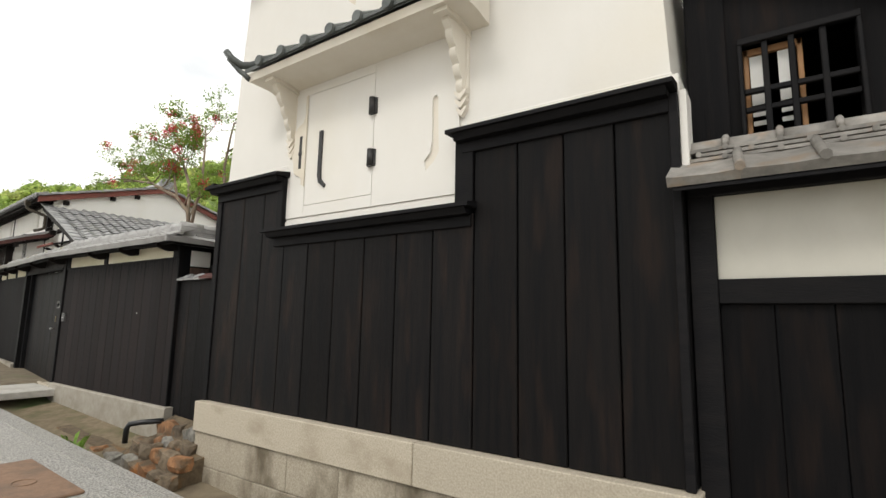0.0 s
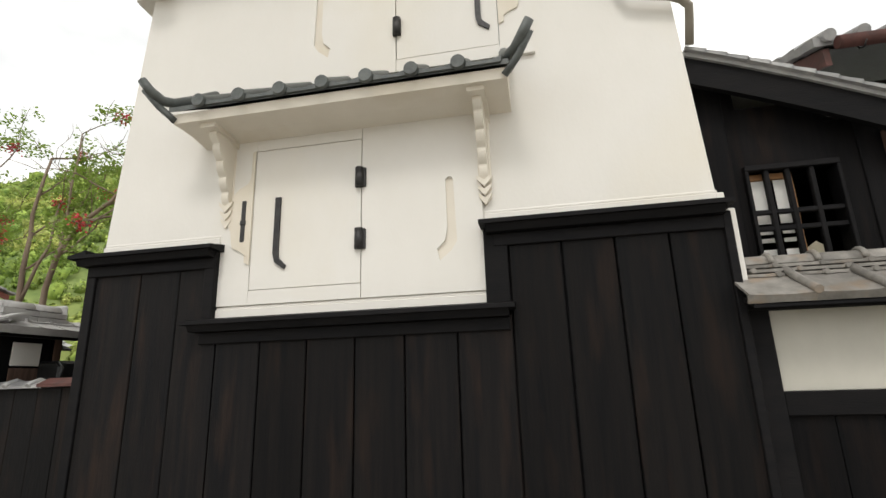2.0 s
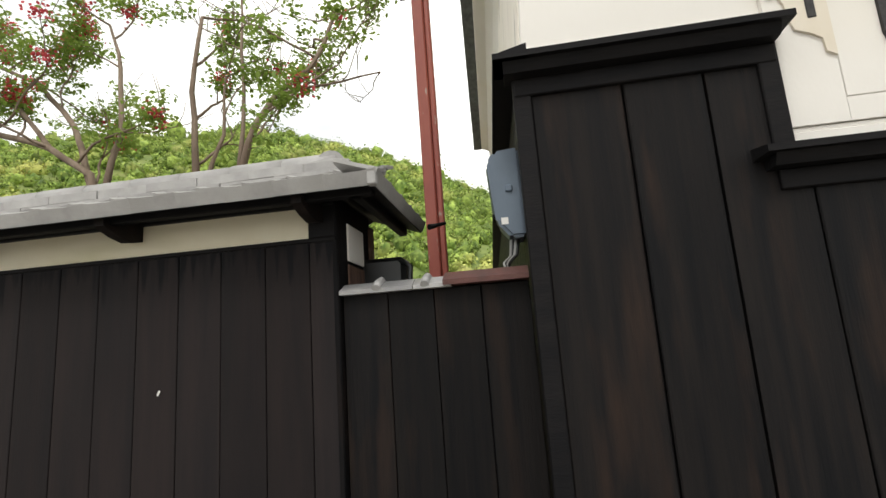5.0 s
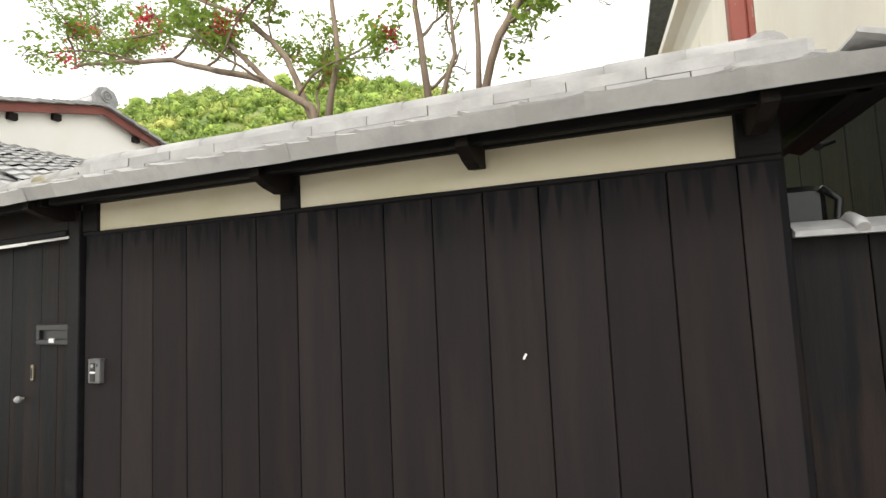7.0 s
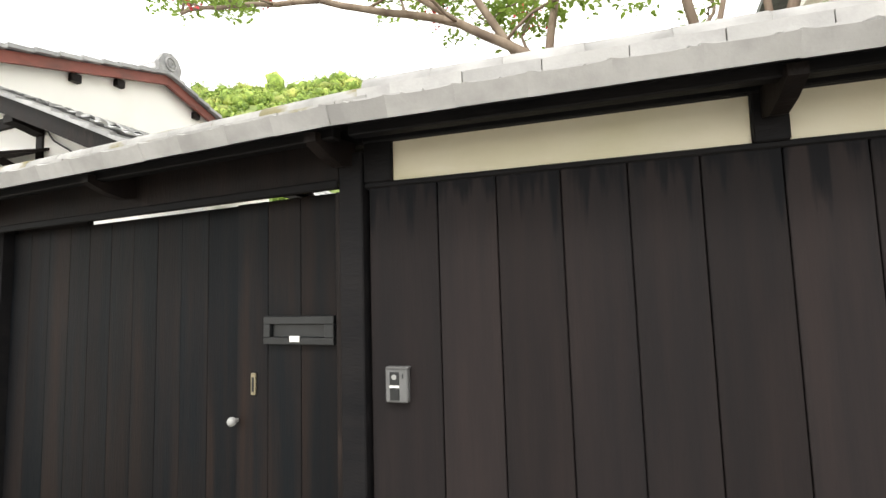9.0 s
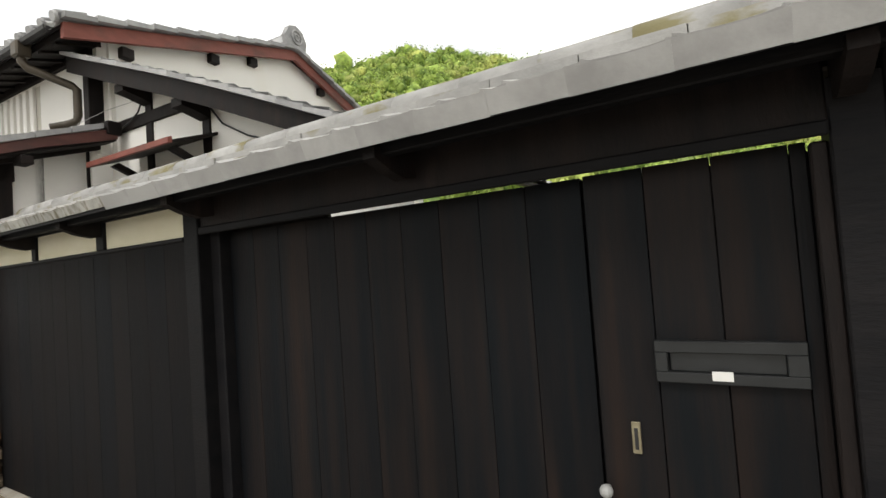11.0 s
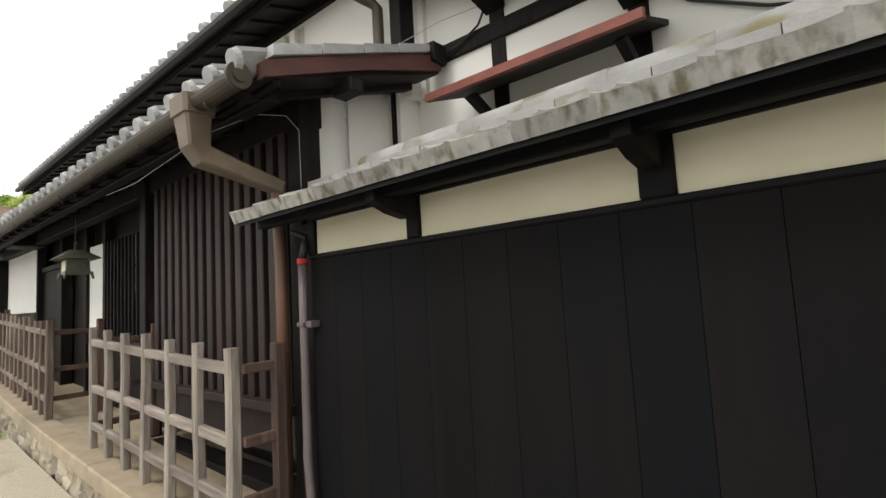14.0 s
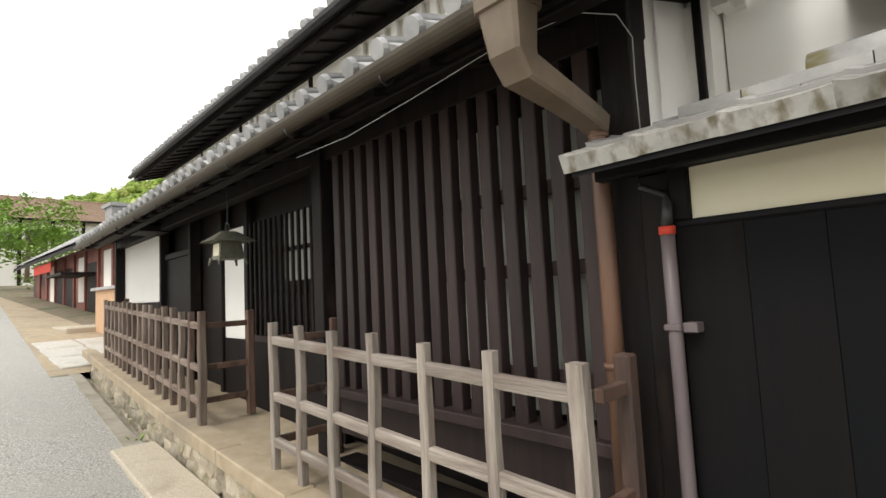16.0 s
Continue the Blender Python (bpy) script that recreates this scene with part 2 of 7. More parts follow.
M_GREYW2 = material("brown_weathered_wood", (0.13, 0.095, 0.075), (0.26, 0.205, 0.165), 0.85, (22, 22, 2.2), 0.6, 140, ((0.10, 0.055, 0.04), (7, 7, 1.2), 0.5, 0.75), 0.2)
M_BROWNW = material("worn_brown_wood", (0.075, 0.040, 0.028), (0.15, 0.09, 0.065), 0.8, (18, 18, 1.8), 0.6, 120, ((0.035, 0.025, 0.022), (7, 7, 1), 0.5, 0.75), 0.2)
M_REDPOLE = material("red_lead_paint", (0.24, 0.05, 0.035), (0.30, 0.075, 0.05), 0.55, (5, 5, 2), 0.15, 60, ((0.34, 0.24, 0.20), (16, 16, 6), 0.66, 0.72))
M_METER = material("blue_grey_plastic", (0.10, 0.135, 0.18), (0.12, 0.16, 0.21), 0.4, (4, 4, 4), 0.03, 60)
M_GREYP = material("grey_plastic", (0.30, 0.30, 0.29), (0.34, 0.34, 0.33), 0.4, (9, 9, 9), 0.03, 60)
M_GREYD = material("dark_grey_metal", (0.11, 0.11, 0.11), (0.14, 0.14, 0.14), 0.4, (9, 9, 9), 0.03, 60)
M_MGLASS = material("green_tinted_glass", (0.03, 0.05, 0.035), (0.05, 0.08, 0.045), 0.15, (9, 9, 9), 0.02, 60)
M_BLACKP = material("black_plastic", (0.010, 0.011, 0.012), (0.016, 0.017, 0.018), 0.35, (9, 9, 9), 0.03, 60)
M_WHITEP = material("white_enamel", (0.70, 0.69, 0.66), (0.76, 0.75, 0.72), 0.4, (9, 9, 9), 0.03, 60)
M_BRASS = material("dull_brass", (0.30, 0.26, 0.17), (0.40, 0.35, 0.24), 0.4, (30, 30, 30), 0.1, 60, None, 0, 0.8)
M_BARK = material("smooth_bark", (0.17, 0.12, 0.085), (0.30, 0.235, 0.175), 0.85, (8, 8, 2), 0.4, 50, ((0.11, 0.075, 0.055), (3, 3, 1), 0.5, 0.7))
M_LEAF = material("leaf_green", (0.11, 0.19, 0.035), (0.23, 0.33, 0.07), 0.55, (2, 2, 2), 0.05, 40, ((0.22, 0.22, 0.07), (1.2, 1.2, 1.2), 0.60, 0.80))
_n, _l = M_LEAF.node_tree.nodes, M_LEAF.node_tree.links
_tr = _n.new("ShaderNodeBsdfTranslucent")
_tr.inputs["Color"].default_value = (0.30, 0.42, 0.08, 1)
_mx = _n.new("ShaderNodeMixShader")
_mx.inputs["Fac"].default_value = 0.45
_l.new(_n["Principled BSDF"].outputs["BSDF"], _mx.inputs[1])
_l.new(_tr.outputs["BSDF"], _mx.inputs[2])
_l.new(_mx.outputs["Shader"], _n["Material Output"].inputs["Surface"])
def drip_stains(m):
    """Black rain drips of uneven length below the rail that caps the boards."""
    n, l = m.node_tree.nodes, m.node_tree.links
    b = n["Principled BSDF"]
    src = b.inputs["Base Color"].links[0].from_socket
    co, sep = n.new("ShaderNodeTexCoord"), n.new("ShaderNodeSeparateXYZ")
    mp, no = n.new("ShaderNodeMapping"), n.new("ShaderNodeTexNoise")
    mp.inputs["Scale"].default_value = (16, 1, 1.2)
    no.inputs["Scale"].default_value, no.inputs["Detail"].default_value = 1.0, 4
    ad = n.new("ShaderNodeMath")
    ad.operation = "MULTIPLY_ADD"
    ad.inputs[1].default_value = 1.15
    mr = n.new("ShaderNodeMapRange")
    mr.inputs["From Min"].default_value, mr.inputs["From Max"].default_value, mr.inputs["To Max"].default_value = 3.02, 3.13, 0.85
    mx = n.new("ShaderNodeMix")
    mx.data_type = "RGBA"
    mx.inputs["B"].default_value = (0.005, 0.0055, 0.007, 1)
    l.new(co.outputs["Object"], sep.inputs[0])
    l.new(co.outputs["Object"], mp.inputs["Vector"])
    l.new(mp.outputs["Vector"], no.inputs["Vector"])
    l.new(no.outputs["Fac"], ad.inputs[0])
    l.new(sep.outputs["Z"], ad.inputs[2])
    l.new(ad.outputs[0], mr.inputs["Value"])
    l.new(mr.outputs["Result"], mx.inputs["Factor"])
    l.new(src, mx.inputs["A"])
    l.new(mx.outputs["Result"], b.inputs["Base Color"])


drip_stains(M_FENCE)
M_FLOWER = material("red_blossom", (0.55, 0.03, 0.045), (0.72, 0.10, 0.12), 0.6, (6, 6, 6), 0.05, 40)
M_WOODS = material("hill_foliage", (0.09, 0.15, 0.035), (0.25, 0.31, 0.09), 0.9, (0.16, 0.16, 0.16), 1.0, 2.2, ((0.24, 0.25, 0.07), (0.035, 0.035, 0.035), 0.50, 0.72))
M_ORANGE = material("orange_timber", (0.30, 0.15, 0.06), (0.40, 0.21, 0.09), 0.6, (5, 5, 2), 0.1, 60)
M_CLOTH = material("red_cloth", (0.46, 0.035, 0.02), (0.56, 0.055, 0.03), 0.8, (5, 5, 5), 0.1, 60)
M_BROWNROOF = material("brown_far_roof", (0.24, 0.16, 0.11), (0.30, 0.21, 0.15), 0.8, (3, 3, 3), 0.3, 20)
M_WEED = material("weed_green", (0.14, 0.25, 0.035), (0.27, 0.42, 0.08), 0.6, (9, 9, 9), 0.05, 40)
M_RUST = material("rusty_cover", (0.20, 0.12, 0.075), (0.27, 0.17, 0.11), 0.75, (20, 20, 20), 0.4, 90, ((0.15, 0.10, 0.07), (3, 3, 3), 0.5, 0.7))


# ---- mesh tools ----
def box(bm, x0, x1, y0, y1, z0, z1, bevel=0.0, m=None):
    r = bmesh.ops.create_cube(bm, size=1.0, matrix=Matrix.Translation(((x0 + x1) / 2, (y0 + y1) / 2, (z0 + z1) / 2)) @ Matrix.Diagonal((abs(x1 - x0), abs(y1 - y0), abs(z1 - z0), 1)))
    vs = r["verts"]
    if bevel:
        es = list({e for v in vs for e in v.link_edges})
        rb = bmesh.ops.bevel(bm, geom=es, offset=bevel, segments=1, affect="EDGES")
        vs = list({v for f in rb["faces"] for v in f.verts} | {v for v in vs if v.is_valid})
    if m is not None:
        bmesh.ops.transform(bm, matrix=m, verts=vs)
    return vs


def prism(bm, pts, axis, a, b):
    """A closed outline pts (2D), pushed from a to b along an axis: 'x' takes (y, z), 'y' takes (x, z), 'z' takes (x, y)."""
    put = {"x": lambda p, s: (s, p[0], p[1]), "y": lambda p, s: (p[0], s, p[1]), "z": lambda p, s: (p[0], p[1], s)}[axis]
    va = [bm.verts.new(put(p, a)) for p in pts]
    vb = [bm.verts.new(put(p, b)) for p in pts]
    fs = [bm.faces.new(va), bm.faces.new(list(reversed(vb)))]
    for i in range(len(pts)):
        j = (i + 1) % len(pts)
        fs.append(bm.faces.new((va[i], vb[i], vb[j], va[j])))
    bmesh.ops.recalc_face_normals(bm, faces=fs)
    return va + vb


def tube(bm, pts, r, sides=10, taper=1.0, caps=True):
    """A round bar along a line of points."""
    pts = [Vector(p) for p in pts]
    rings, n = [], len(pts)
    side = None
    for i, p in enumerate(pts):
        d = (pts[min(i + 1, n - 1)] - pts[max(i - 1, 0)]).normalized()
        if side is None:
            side = d.cross(Vector((0.3, 0.2, 1)))
            if side.length < 0.05:
                side = d.cross(Vector((1, 0, 0)))
        side = (side - d * side.dot(d)).normalized()
        up = d.cross(side)
        rr = r * (1 + (taper - 1) * i / max(1, n - 1))
        rings.append([bm.verts.new(p + (side * math.cos(2 * math.pi * k / sides) + up * math.sin(2 * math.pi * k / sides)) * rr) for k in range(sides)])
    for a, b in zip(rings, rings[1:]):
        for k in range(sides):
            f = bm.faces.new((a[k], a[(k + 1) % sides], b[(k + 1) % sides], b[k]))
            f.smooth = True
    if caps:
        bm.faces.new(list(reversed(rings[0])))
        bm.faces.new(rings[-1])


def finish(name, bm, mat):
    me = bpy.data.meshes.new(name)
    bm.normal_update()
    bm.to_mesh(me)
    bm.free()
    me.materials.append(mat)
    return me


def part(name, bm, mat, parent=None, label=""):
    """Links a bmesh as one mesh object under a thing or under a part."""
    ob = new(name, finish(name, bm, mat))
    if parent is not None:
        ob.parent = parent
    return tagged(ob, label)


def thing(name, label, category, m=None, group="", kind=""):
    ob = new(name)
    if m is not None:
        ob.matrix_world = m
    return tagged(ob, label, category, group, kind)


def solid(name, boxes, mat, parent=None, label="", bevel=0.006):
    bm = bmesh.new()
    for b in boxes:
        box(bm, *b, bevel=bevel)
    return part(name, bm, mat, parent, label)


def placed(me, name, m, parent, label=""):
    """One more object on shared mesh data."""
    ob = new(name, me)
    ob.parent = parent
    ob.matrix_local = m
    return tagged(ob, label)


def slope_of(x):
    """Height of the street at x: it climbs to the far end."""
    z = -0.040 * x - 0.02
    if x < -17:
        z += 0.004 * (-17 - x)
    if x < -26:
        z += 0.028 * (-26 - x)
    if x < -70:
        z -= 0.07 * (-70 - x)
    return z if x < 60 else -2.42


TB = Matrix.Translation((-11.0, 3.87, 0)) @ Matrix.Rotation(math.atan(-0.10), 4, "Z")
TH = Matrix.Translation((-16.9, 4.04, 0)) @ Matrix.Rotation(math.atan(-0.068), 4, "Z")
rng = random.Random(7)


# ---- ground, road, bank ----
def ground_sheet():
    xs = [-3000, -1200, -500, -220, -120, -80, -70] + [-66 + 2.0 * i for i in range(44)] + [26, 40, 60, 200, 700, 3000]
    ys = [-3000, -800, -200, -60, -20, -8, -4, -1, 1, 2.2, 2.62, 2.70, 3.0, 3.4, 3.95, 4.05, 5, 7, 10, 16, 30, 60, 200, 800, 3000]
    bm = bmesh.new()
    grid = []
    for x in xs:
        row = []
        for y in ys:
            z = slope_of(max(-300, x)) - 0.03
            if y > 2.65 and y < 4.0 and -10.6 < x < 0.5:
                z -= 0.42 - 0.05 * (y - 2.7)
            if y >= 7.0:
                z += 0.12
            elif x < -16:
                z -= 0.10
            row.append(bm.verts.new((x, y, z)))
        grid.append(row)
    for a, b in zip(grid, grid[1:]):
        for k in range(len(ys) - 1):
            bm.faces.new((a[k], b[k], b[k + 1], a[k + 1]))
    g = part("ground", bm, M_EARTH)
    tagged(g, "bare brown earth with patches of grass beside the street", "ground", kind="structure")
    bm = bmesh.new()
    prev = None
    x = -66.0
    while x <= 30:
        edge = 2.62 if x > -10.8 else (2.62 + 0.33 * (-10.8 - x) if x > -14.5 else 3.84 + 0.074 * (-16.9 - x))
        far = -3.2 if x > -20 else -3.2 + 0.08 * (-20 - x)
        z = slope_of(x)
        ring = [bm.verts.new(p) for p in ((x, far, z - 0.2), (x, far, z), (x, (edge + far) / 2, z + 0.035), (x, edge, z), (x, edge, z - 0.45))]
        if prev:
            for k in range(4):
                bm.faces.new((prev[k], ring[k], ring[k + 1], prev[k + 1]))
        prev = ring
        x += 1.0
    bmesh.ops.recalc_face_normals(bm, faces=bm.faces[:])
    r = part("road", bm, M_ROAD)
    tagged(r, "pale grey exposed-aggregate street climbing gently", "road", kind="structure")


ground_sheet()


def kerb():
    """A smooth cement edge along the street."""
    k = thing("kerb", "smooth grey cement edge along the street", "kerb", kind="structure")
    x = 2.0
    while x > -10.6:
        bm = bmesh.new()
        prism(bm, [(2.50, slope_of(x) - 0.3), (2.72, slope_of(x) - 0.3), (2.72, slope_of(x) + 0.004), (2.50, slope_of(x) + 0.014)], "x", x - 1.99, x)
        for v in bm.verts:
            if v.co.x < x - 1:
                v.co.z += slope_of(x - 2) - slope_of(x)
        part("kerb_stone", bm, M_ROAD, k)
        x -= 2.0


kerb()


def manhole():
    t = thing("manhole_cover", "rectangular rusty brown iron cover set in the street", "manhole cover", Matrix.Translation((-5.56, 1.93, slope_of(-5.56) + 0.024)) @ Matrix.Rotation(0.04, 4, "Y"))
    solid("cover", [(-0.75, 0.55, -0.30, 0.28, -0.02, 0.012)], M_RUST, t, bevel=0.01)
    bm = bmesh.new()
    tube(bm, [(0.09 * math.cos(a), 0.09 * math.sin(a), 0.014) for a in [i * math.pi / 8 for i in range(17)]], 0.006, 6)
    part("ring", bm, M_RUST, t)


manhole()


def rubble(name, label, places, m=None):
    """Rough stones, each of its own shape."""
    t = thing(name, label, "stone wall", m, kind="structure")
    for (x, y, z, sx, sy, sz) in places:
        bm = bmesh.new()
        bmesh.ops.create_icosphere(bm, subdivisions=2, radius=1.0)
        o = Vector((rng.random() * 50, rng.random() * 50, 0))
        for v in bm.verts:
            k = 1 + 0.35 * noise.noise(v.co * 1.3 + o) + 0.12 * noise.noise(v.co * 3 + o)
            c = v.co.copy()
            for i in range(3):
                c[i] = math.copysign(abs(c[i]) ** 0.55, c[i])
            v.co = Vector((c.x * sx, c.y * sy, c.z * sz)) * k
        bmesh.ops.transform(bm, matrix=Matrix.Translation((x, y, z)) @ Matrix.Rotation(rng.uniform(-0.3, 0.3), 4, "Y"), verts=bm.verts[:])
        part("stone", bm, rng.choice((M_RUBBLE, M_RUBBLE, M_RUBBLE_ORANGE, M_RUBBLE_GREY)), t)
    return t


def bank():
    stones = []
    for i in range(8):
        for j in range(3):
            x = -5.75 - 0.24 * i + rng.uniform(-0.05, 0.05)
            z = slope_of(x) - 0.52 + 0.17 * j
            if j == 2 and i > 4:
                continue
            stones.append((x, 3.19 + 0.15 * j + rng.uniform(-0.03, 0.03) - 0.05 * (i > 4), z, rng.uniform(0.12, 0.17), rng.uniform(0.08, 0.11), rng.uniform(0.085, 0.12)))
    for i in range(4):
        for j in range(4):
            stones.append((-5.98 - 0.22 * i + rng.uniform(-0.04, 0.04) - 0.1 * (j % 2), 3.50 + 0.09 * j, -0.20 + 0.155 * j, rng.uniform(0.11, 0.17), 0.10, rng.uniform(0.085, 0.12)))
    rubble("rubble_bank", "rough brown and orange rubble stones holding the bank", stones)
    mo = thing("bank_mortar", "brown mortar and earth packed between the rubble stones", "bank", kind="structure")
    for x0, x1, prof in ((-7.0, -5.68, [(3.16, -0.9), (3.18, -0.50), (3.36, -0.30), (3.52, -0.16), (3.86, -0.10), (3.86, -0.9)]), (-8.95, -7.004, [(3.10, -0.8), (3.12, -0.46), (3.30, -0.28), (3.86, -0.24), (3.86, -0.8)]), (-6.75, -5.936, [(3.48, -0.6), (3.50, -0.35), (3.76, 0.12), (3.88, 0.16), (3.88, -0.6)])):
        bm = bmesh.new()
        prism(bm, [(y, z + slope_of(x1)) for y, z in prof], "x", x0, x1)
        for v in bm.verts:
            v.co.z += 0.04 * (x1 - v.co.x)
        part("mortar", bm, M_EARTH2, mo)
    t = thing("earth_bank", "low brown cement and earth bank under the black fence", "bank", kind="structure")
    bm = bmesh.new()
    n = 24
    rows = []
    for i in range(n + 1):
        x = -6.9 - 3.75 * i / n
        z = slope_of(x)
        w = 0.03 * noise.noise(Vector((x * 2, 0, 0)))
        rows.append([bm.verts.new(p) for p in ((x, 2.84 + w, z - 0.7), (x, 2.95 + w, z - 0.36), (x, 3.3 + w, z - 0.29), (x, 3.84, z - 0.22), (x, 3.84, z - 0.7))])
    for a, b in zip(rows, rows[1:]):
        for k in range(4):
            bm.faces.new((a[k], a[k + 1], b[k + 1], b[k]))
    bm.faces.new(rows[0])
    bm.faces.new(list(reversed(rows[-1])))
    bmesh.ops.recalc_face_normals(bm, faces=bm.faces[:])
    part("bank_body", bm, M_BANK, t)
    # gate slab over the ditch
    s = thing("stone_slab", "flat pale stone slab bridging the ditch before the gate", "slab")
    solid("slab", [(-13.9, -10.7, 2.66, 3.86, 0.28, 0.40)], M_SLAB, s, bevel=0.012)
    d = thing("bank_drain", "short black drain pipe on the stone bank", "pipe")
    bm = bmesh.new()
    tube(bm, [(-6.75, 3.72, 0.36), (-6.95, 3.55, 0.34), (-7.05, 3.45, 0.32), (-7.08, 3.43, 0.26), (-7.09, 3.43, 0.08)], 0.035, 10)
    part("pipe", bm, M_BLACKP, d)
    w = thing("weed", "small bright green weed growing from the ditch", "plant")
    for k in range(26):
        bm = bmesh.new()
        a, r = rng.uniform(0, 6.3), rng.uniform(0.03, 0.13)
        z0 = slope_of(-7.1) - 0.3
        x0, y0 = -7.1 + rng.uniform(-0.1, 0.1), 2.86 + rng.uniform(-0.05, 0.05)
        h = rng.uniform(0.14, 0.34)
        p = Vector((x0 + r * math.cos(a), y0 + r * math.sin(a), z0 + h))
        u = Vector((-math.sin(a), math.cos(a), 0)) * 0.025
        q = [Vector((x0, y0, z0)), p - u - Vector((0, 0, 0.03)), p + Vector((math.cos(a), math.sin(a), 0.2)) * 0.04, p + u - Vector((0, 0, 0.03))]
        bm.faces.new([bm.verts.new(v) for v in q])
        part("leaf", bm, M_WEED, w)


bank()


# ---- the storehouse ----
KX0, KX1, KY = -5.86, -0.42, 3.83


def storehouse():
    k = thing("storehouse", "tall white plastered storehouse with black plank cladding below", "storehouse")
    bm = bmesh.new()
    lo = [(KX0 - 0.005, KY), (KX1 - 0.015, KY), (KX1 - 0.015, 13.5), (KX0 - 0.005, 13.5)]
    hi = [(-5.62, KY + 0.02), (-0.62, KY + 0.02), (-0.62, 13.4), (-5.62, 13.4)]
    box(bm, KX0 + 0.02, KX1 - 0.02, KY, 13.5, -0.4, 3.36)
    va = [bm.verts.new((x, y, 3.36)) for x, y in lo]
    vb = [bm.verts.new((x, y, 7.3)) for x, y in hi]
    for i in range(4):
        j = (i + 1) % 4
        bm.faces.new((va[i], va[j], vb[j], vb[i]))
    bm.faces.new(vb)
    part("plaster_wall", bm, M_PLASTER, k, "smooth white plaster wall")
    bm = bmesh.new()
    prism(bm, [(-5.871, 3.36), (-5.85, 3.36), (-5.61, 7.2), (-5.631, 7.2)], "y", KY + 0.10, 13.4)
    part("side_plaster", bm, M_PLASTER_OLD, k, "white plaster streaked with grey weather stains")
    # cove under the eaves
    bm = bmesh.new()
    prof = [(0, 6.28), (-0.05, 6.29), (-0.07, 6.36), (-0.12, 6.50), (-0.25, 6.66), (-0.46, 6.74), (-0.46, 6.9), (0.3, 6.9), (0.3, 6.28)]
    prism(bm, [(KY + 0.02 + a, z) for a, z in prof], "x", KX0 - 0.02, KX1 + 0.1)
    part("cove", bm, M_PLASTER, k)
    bm = bmesh.new()
    prism(bm, [(KX0 + 0.22 + a * 0.8, z) for a, z in prof], "y", KY - 0.3, 13.6)
    part("cove", bm, M_PLASTER, k)
    bm = bmesh.new()
    prism(bm, [(KY - 0.6, 6.88), (KY - 0.6, 6.98), (8.7, 8.9), (14.0, 6.98), (14.0, 6.88), (8.7, 8.7)], "x", KX0 - 0.35, KX1 + 0.35)
    part("roof", bm, M_TILE_DK, k)
    bm = bmesh.new()
    prism(bm, [(KY + 0.1, 7.2), (13.4, 7.2), (8.7, 8.7)], "x", KX0 + 0.3, KX1 - 0.25)
    part("gable", bm, M_PLASTER, k)
    # plaster lines above the black caps
    solid("plaster_line", [(KX0 - 0.0, -4.62, KY - 0.018, KY + 0.03, 3.43, 3.50), (KX0 + 0.01, -4.62, KY - 0.009, KY + 0.03, 3.50, 3.525)], M_PLASTER, k)
    solid("plaster_line", [(-2.21, KX1 + 0.005, KY - 0.018, KY + 0.03, 3.43, 3.50), (-2.21, KX1 - 0.01, KY - 0.009, KY + 0.03, 3.50, 3.525)], M_PLASTER, k)
    solid("sill_line", [(-4.61, -2.2, KY - 0.03, KY + 0.03, 2.74, 2.835), (-4.61, -2.2, KY - 0.016, KY + 0.03, 2.835, 2.862)], M_PLASTER, k)
    solid("corner_board", [(KX1 - 0.03, KX1 + 0.03, KY - 0.02, KY + 0.3, 2.75, 3.50)], M_PLASTER, k)
    # black planks
    seams = [-5.84, -5.36, -4.955, -4.55, -4.137, -3.716, -3.30, -2.885, -2.46, -2.03, -1.62, -1.225, -0.835, -0.40]
    part("cladding_back", one_box(-5.84, -0.42, 3.805, 3.822, 0.70, 2.70), M_CHAR, k)
    solid("cladding_back", [(-2.2, -0.42, 3.805, 3.822, 2.70, 3.33)], M_CHAR, k, bevel=0)
    solid("cladding_back", [(-5.84, -4.65, 3.805, 3.822, 2.70, 3.33)], M_CHAR, k, bevel=0)
    for x0, x1 in zip(seams, seams[1:]):
        top = 2.66
        if x1 <= -4.9 or x0 >= -2.1:
            top = 3.33
        bm = bmesh.new()
        d = rng.uniform(0, 0.006)
        if x0 == -4.955:
            prism(bm, [(x0 + 0.006, 0.715), (x1 - 0.006, 0.715), (x1 - 0.006, 2.66), (-4.70, 2.66), (-4.70, 3.33), (x0 + 0.006, 3.33)], "y", 3.765, 3.82)
            part("plank", bm, M_KURA, k)
            continue
        box(bm, x0 + 0.006, x1 - 0.006, 3.765 - d, 3.82, 0.715, top, bevel=0.007)
        part("plank", bm, M_KURA, k)
    # side cladding of the storehouse, seen over the low wall
    y = 3.84
    while y < 13.3:
        bm = bmesh.new()
        box(bm, KX0 - 0.055, KX0 - 0.005, y, y + 0.40, 0.72, 3.31, bevel=0.006)
        part("plank", bm, M_KURA, k)
        y += 0.41
    # caps: a sloping board on a moulded rail
    def cap(x0, x1, z, lip=True):
        bm = bmesh.new()
        prism(bm, [(3.60, z - 0.045), (3.60, z - 0.012), (3.82, z + 0.03), (3.82, z - 0.045)], "x", x0, x1)
        part("cap_board", bm, M_BEAM, k)
        bm = bmesh.new()
        prism(bm, [(3.665, z - 0.10), (3.635, z - 0.045), (3.82, z - 0.045), (3.82, z - 0.10)], "x", x0 + 0.05, x1 - 0.05)
        part("cap_moulding", bm, M_BEAM, k)
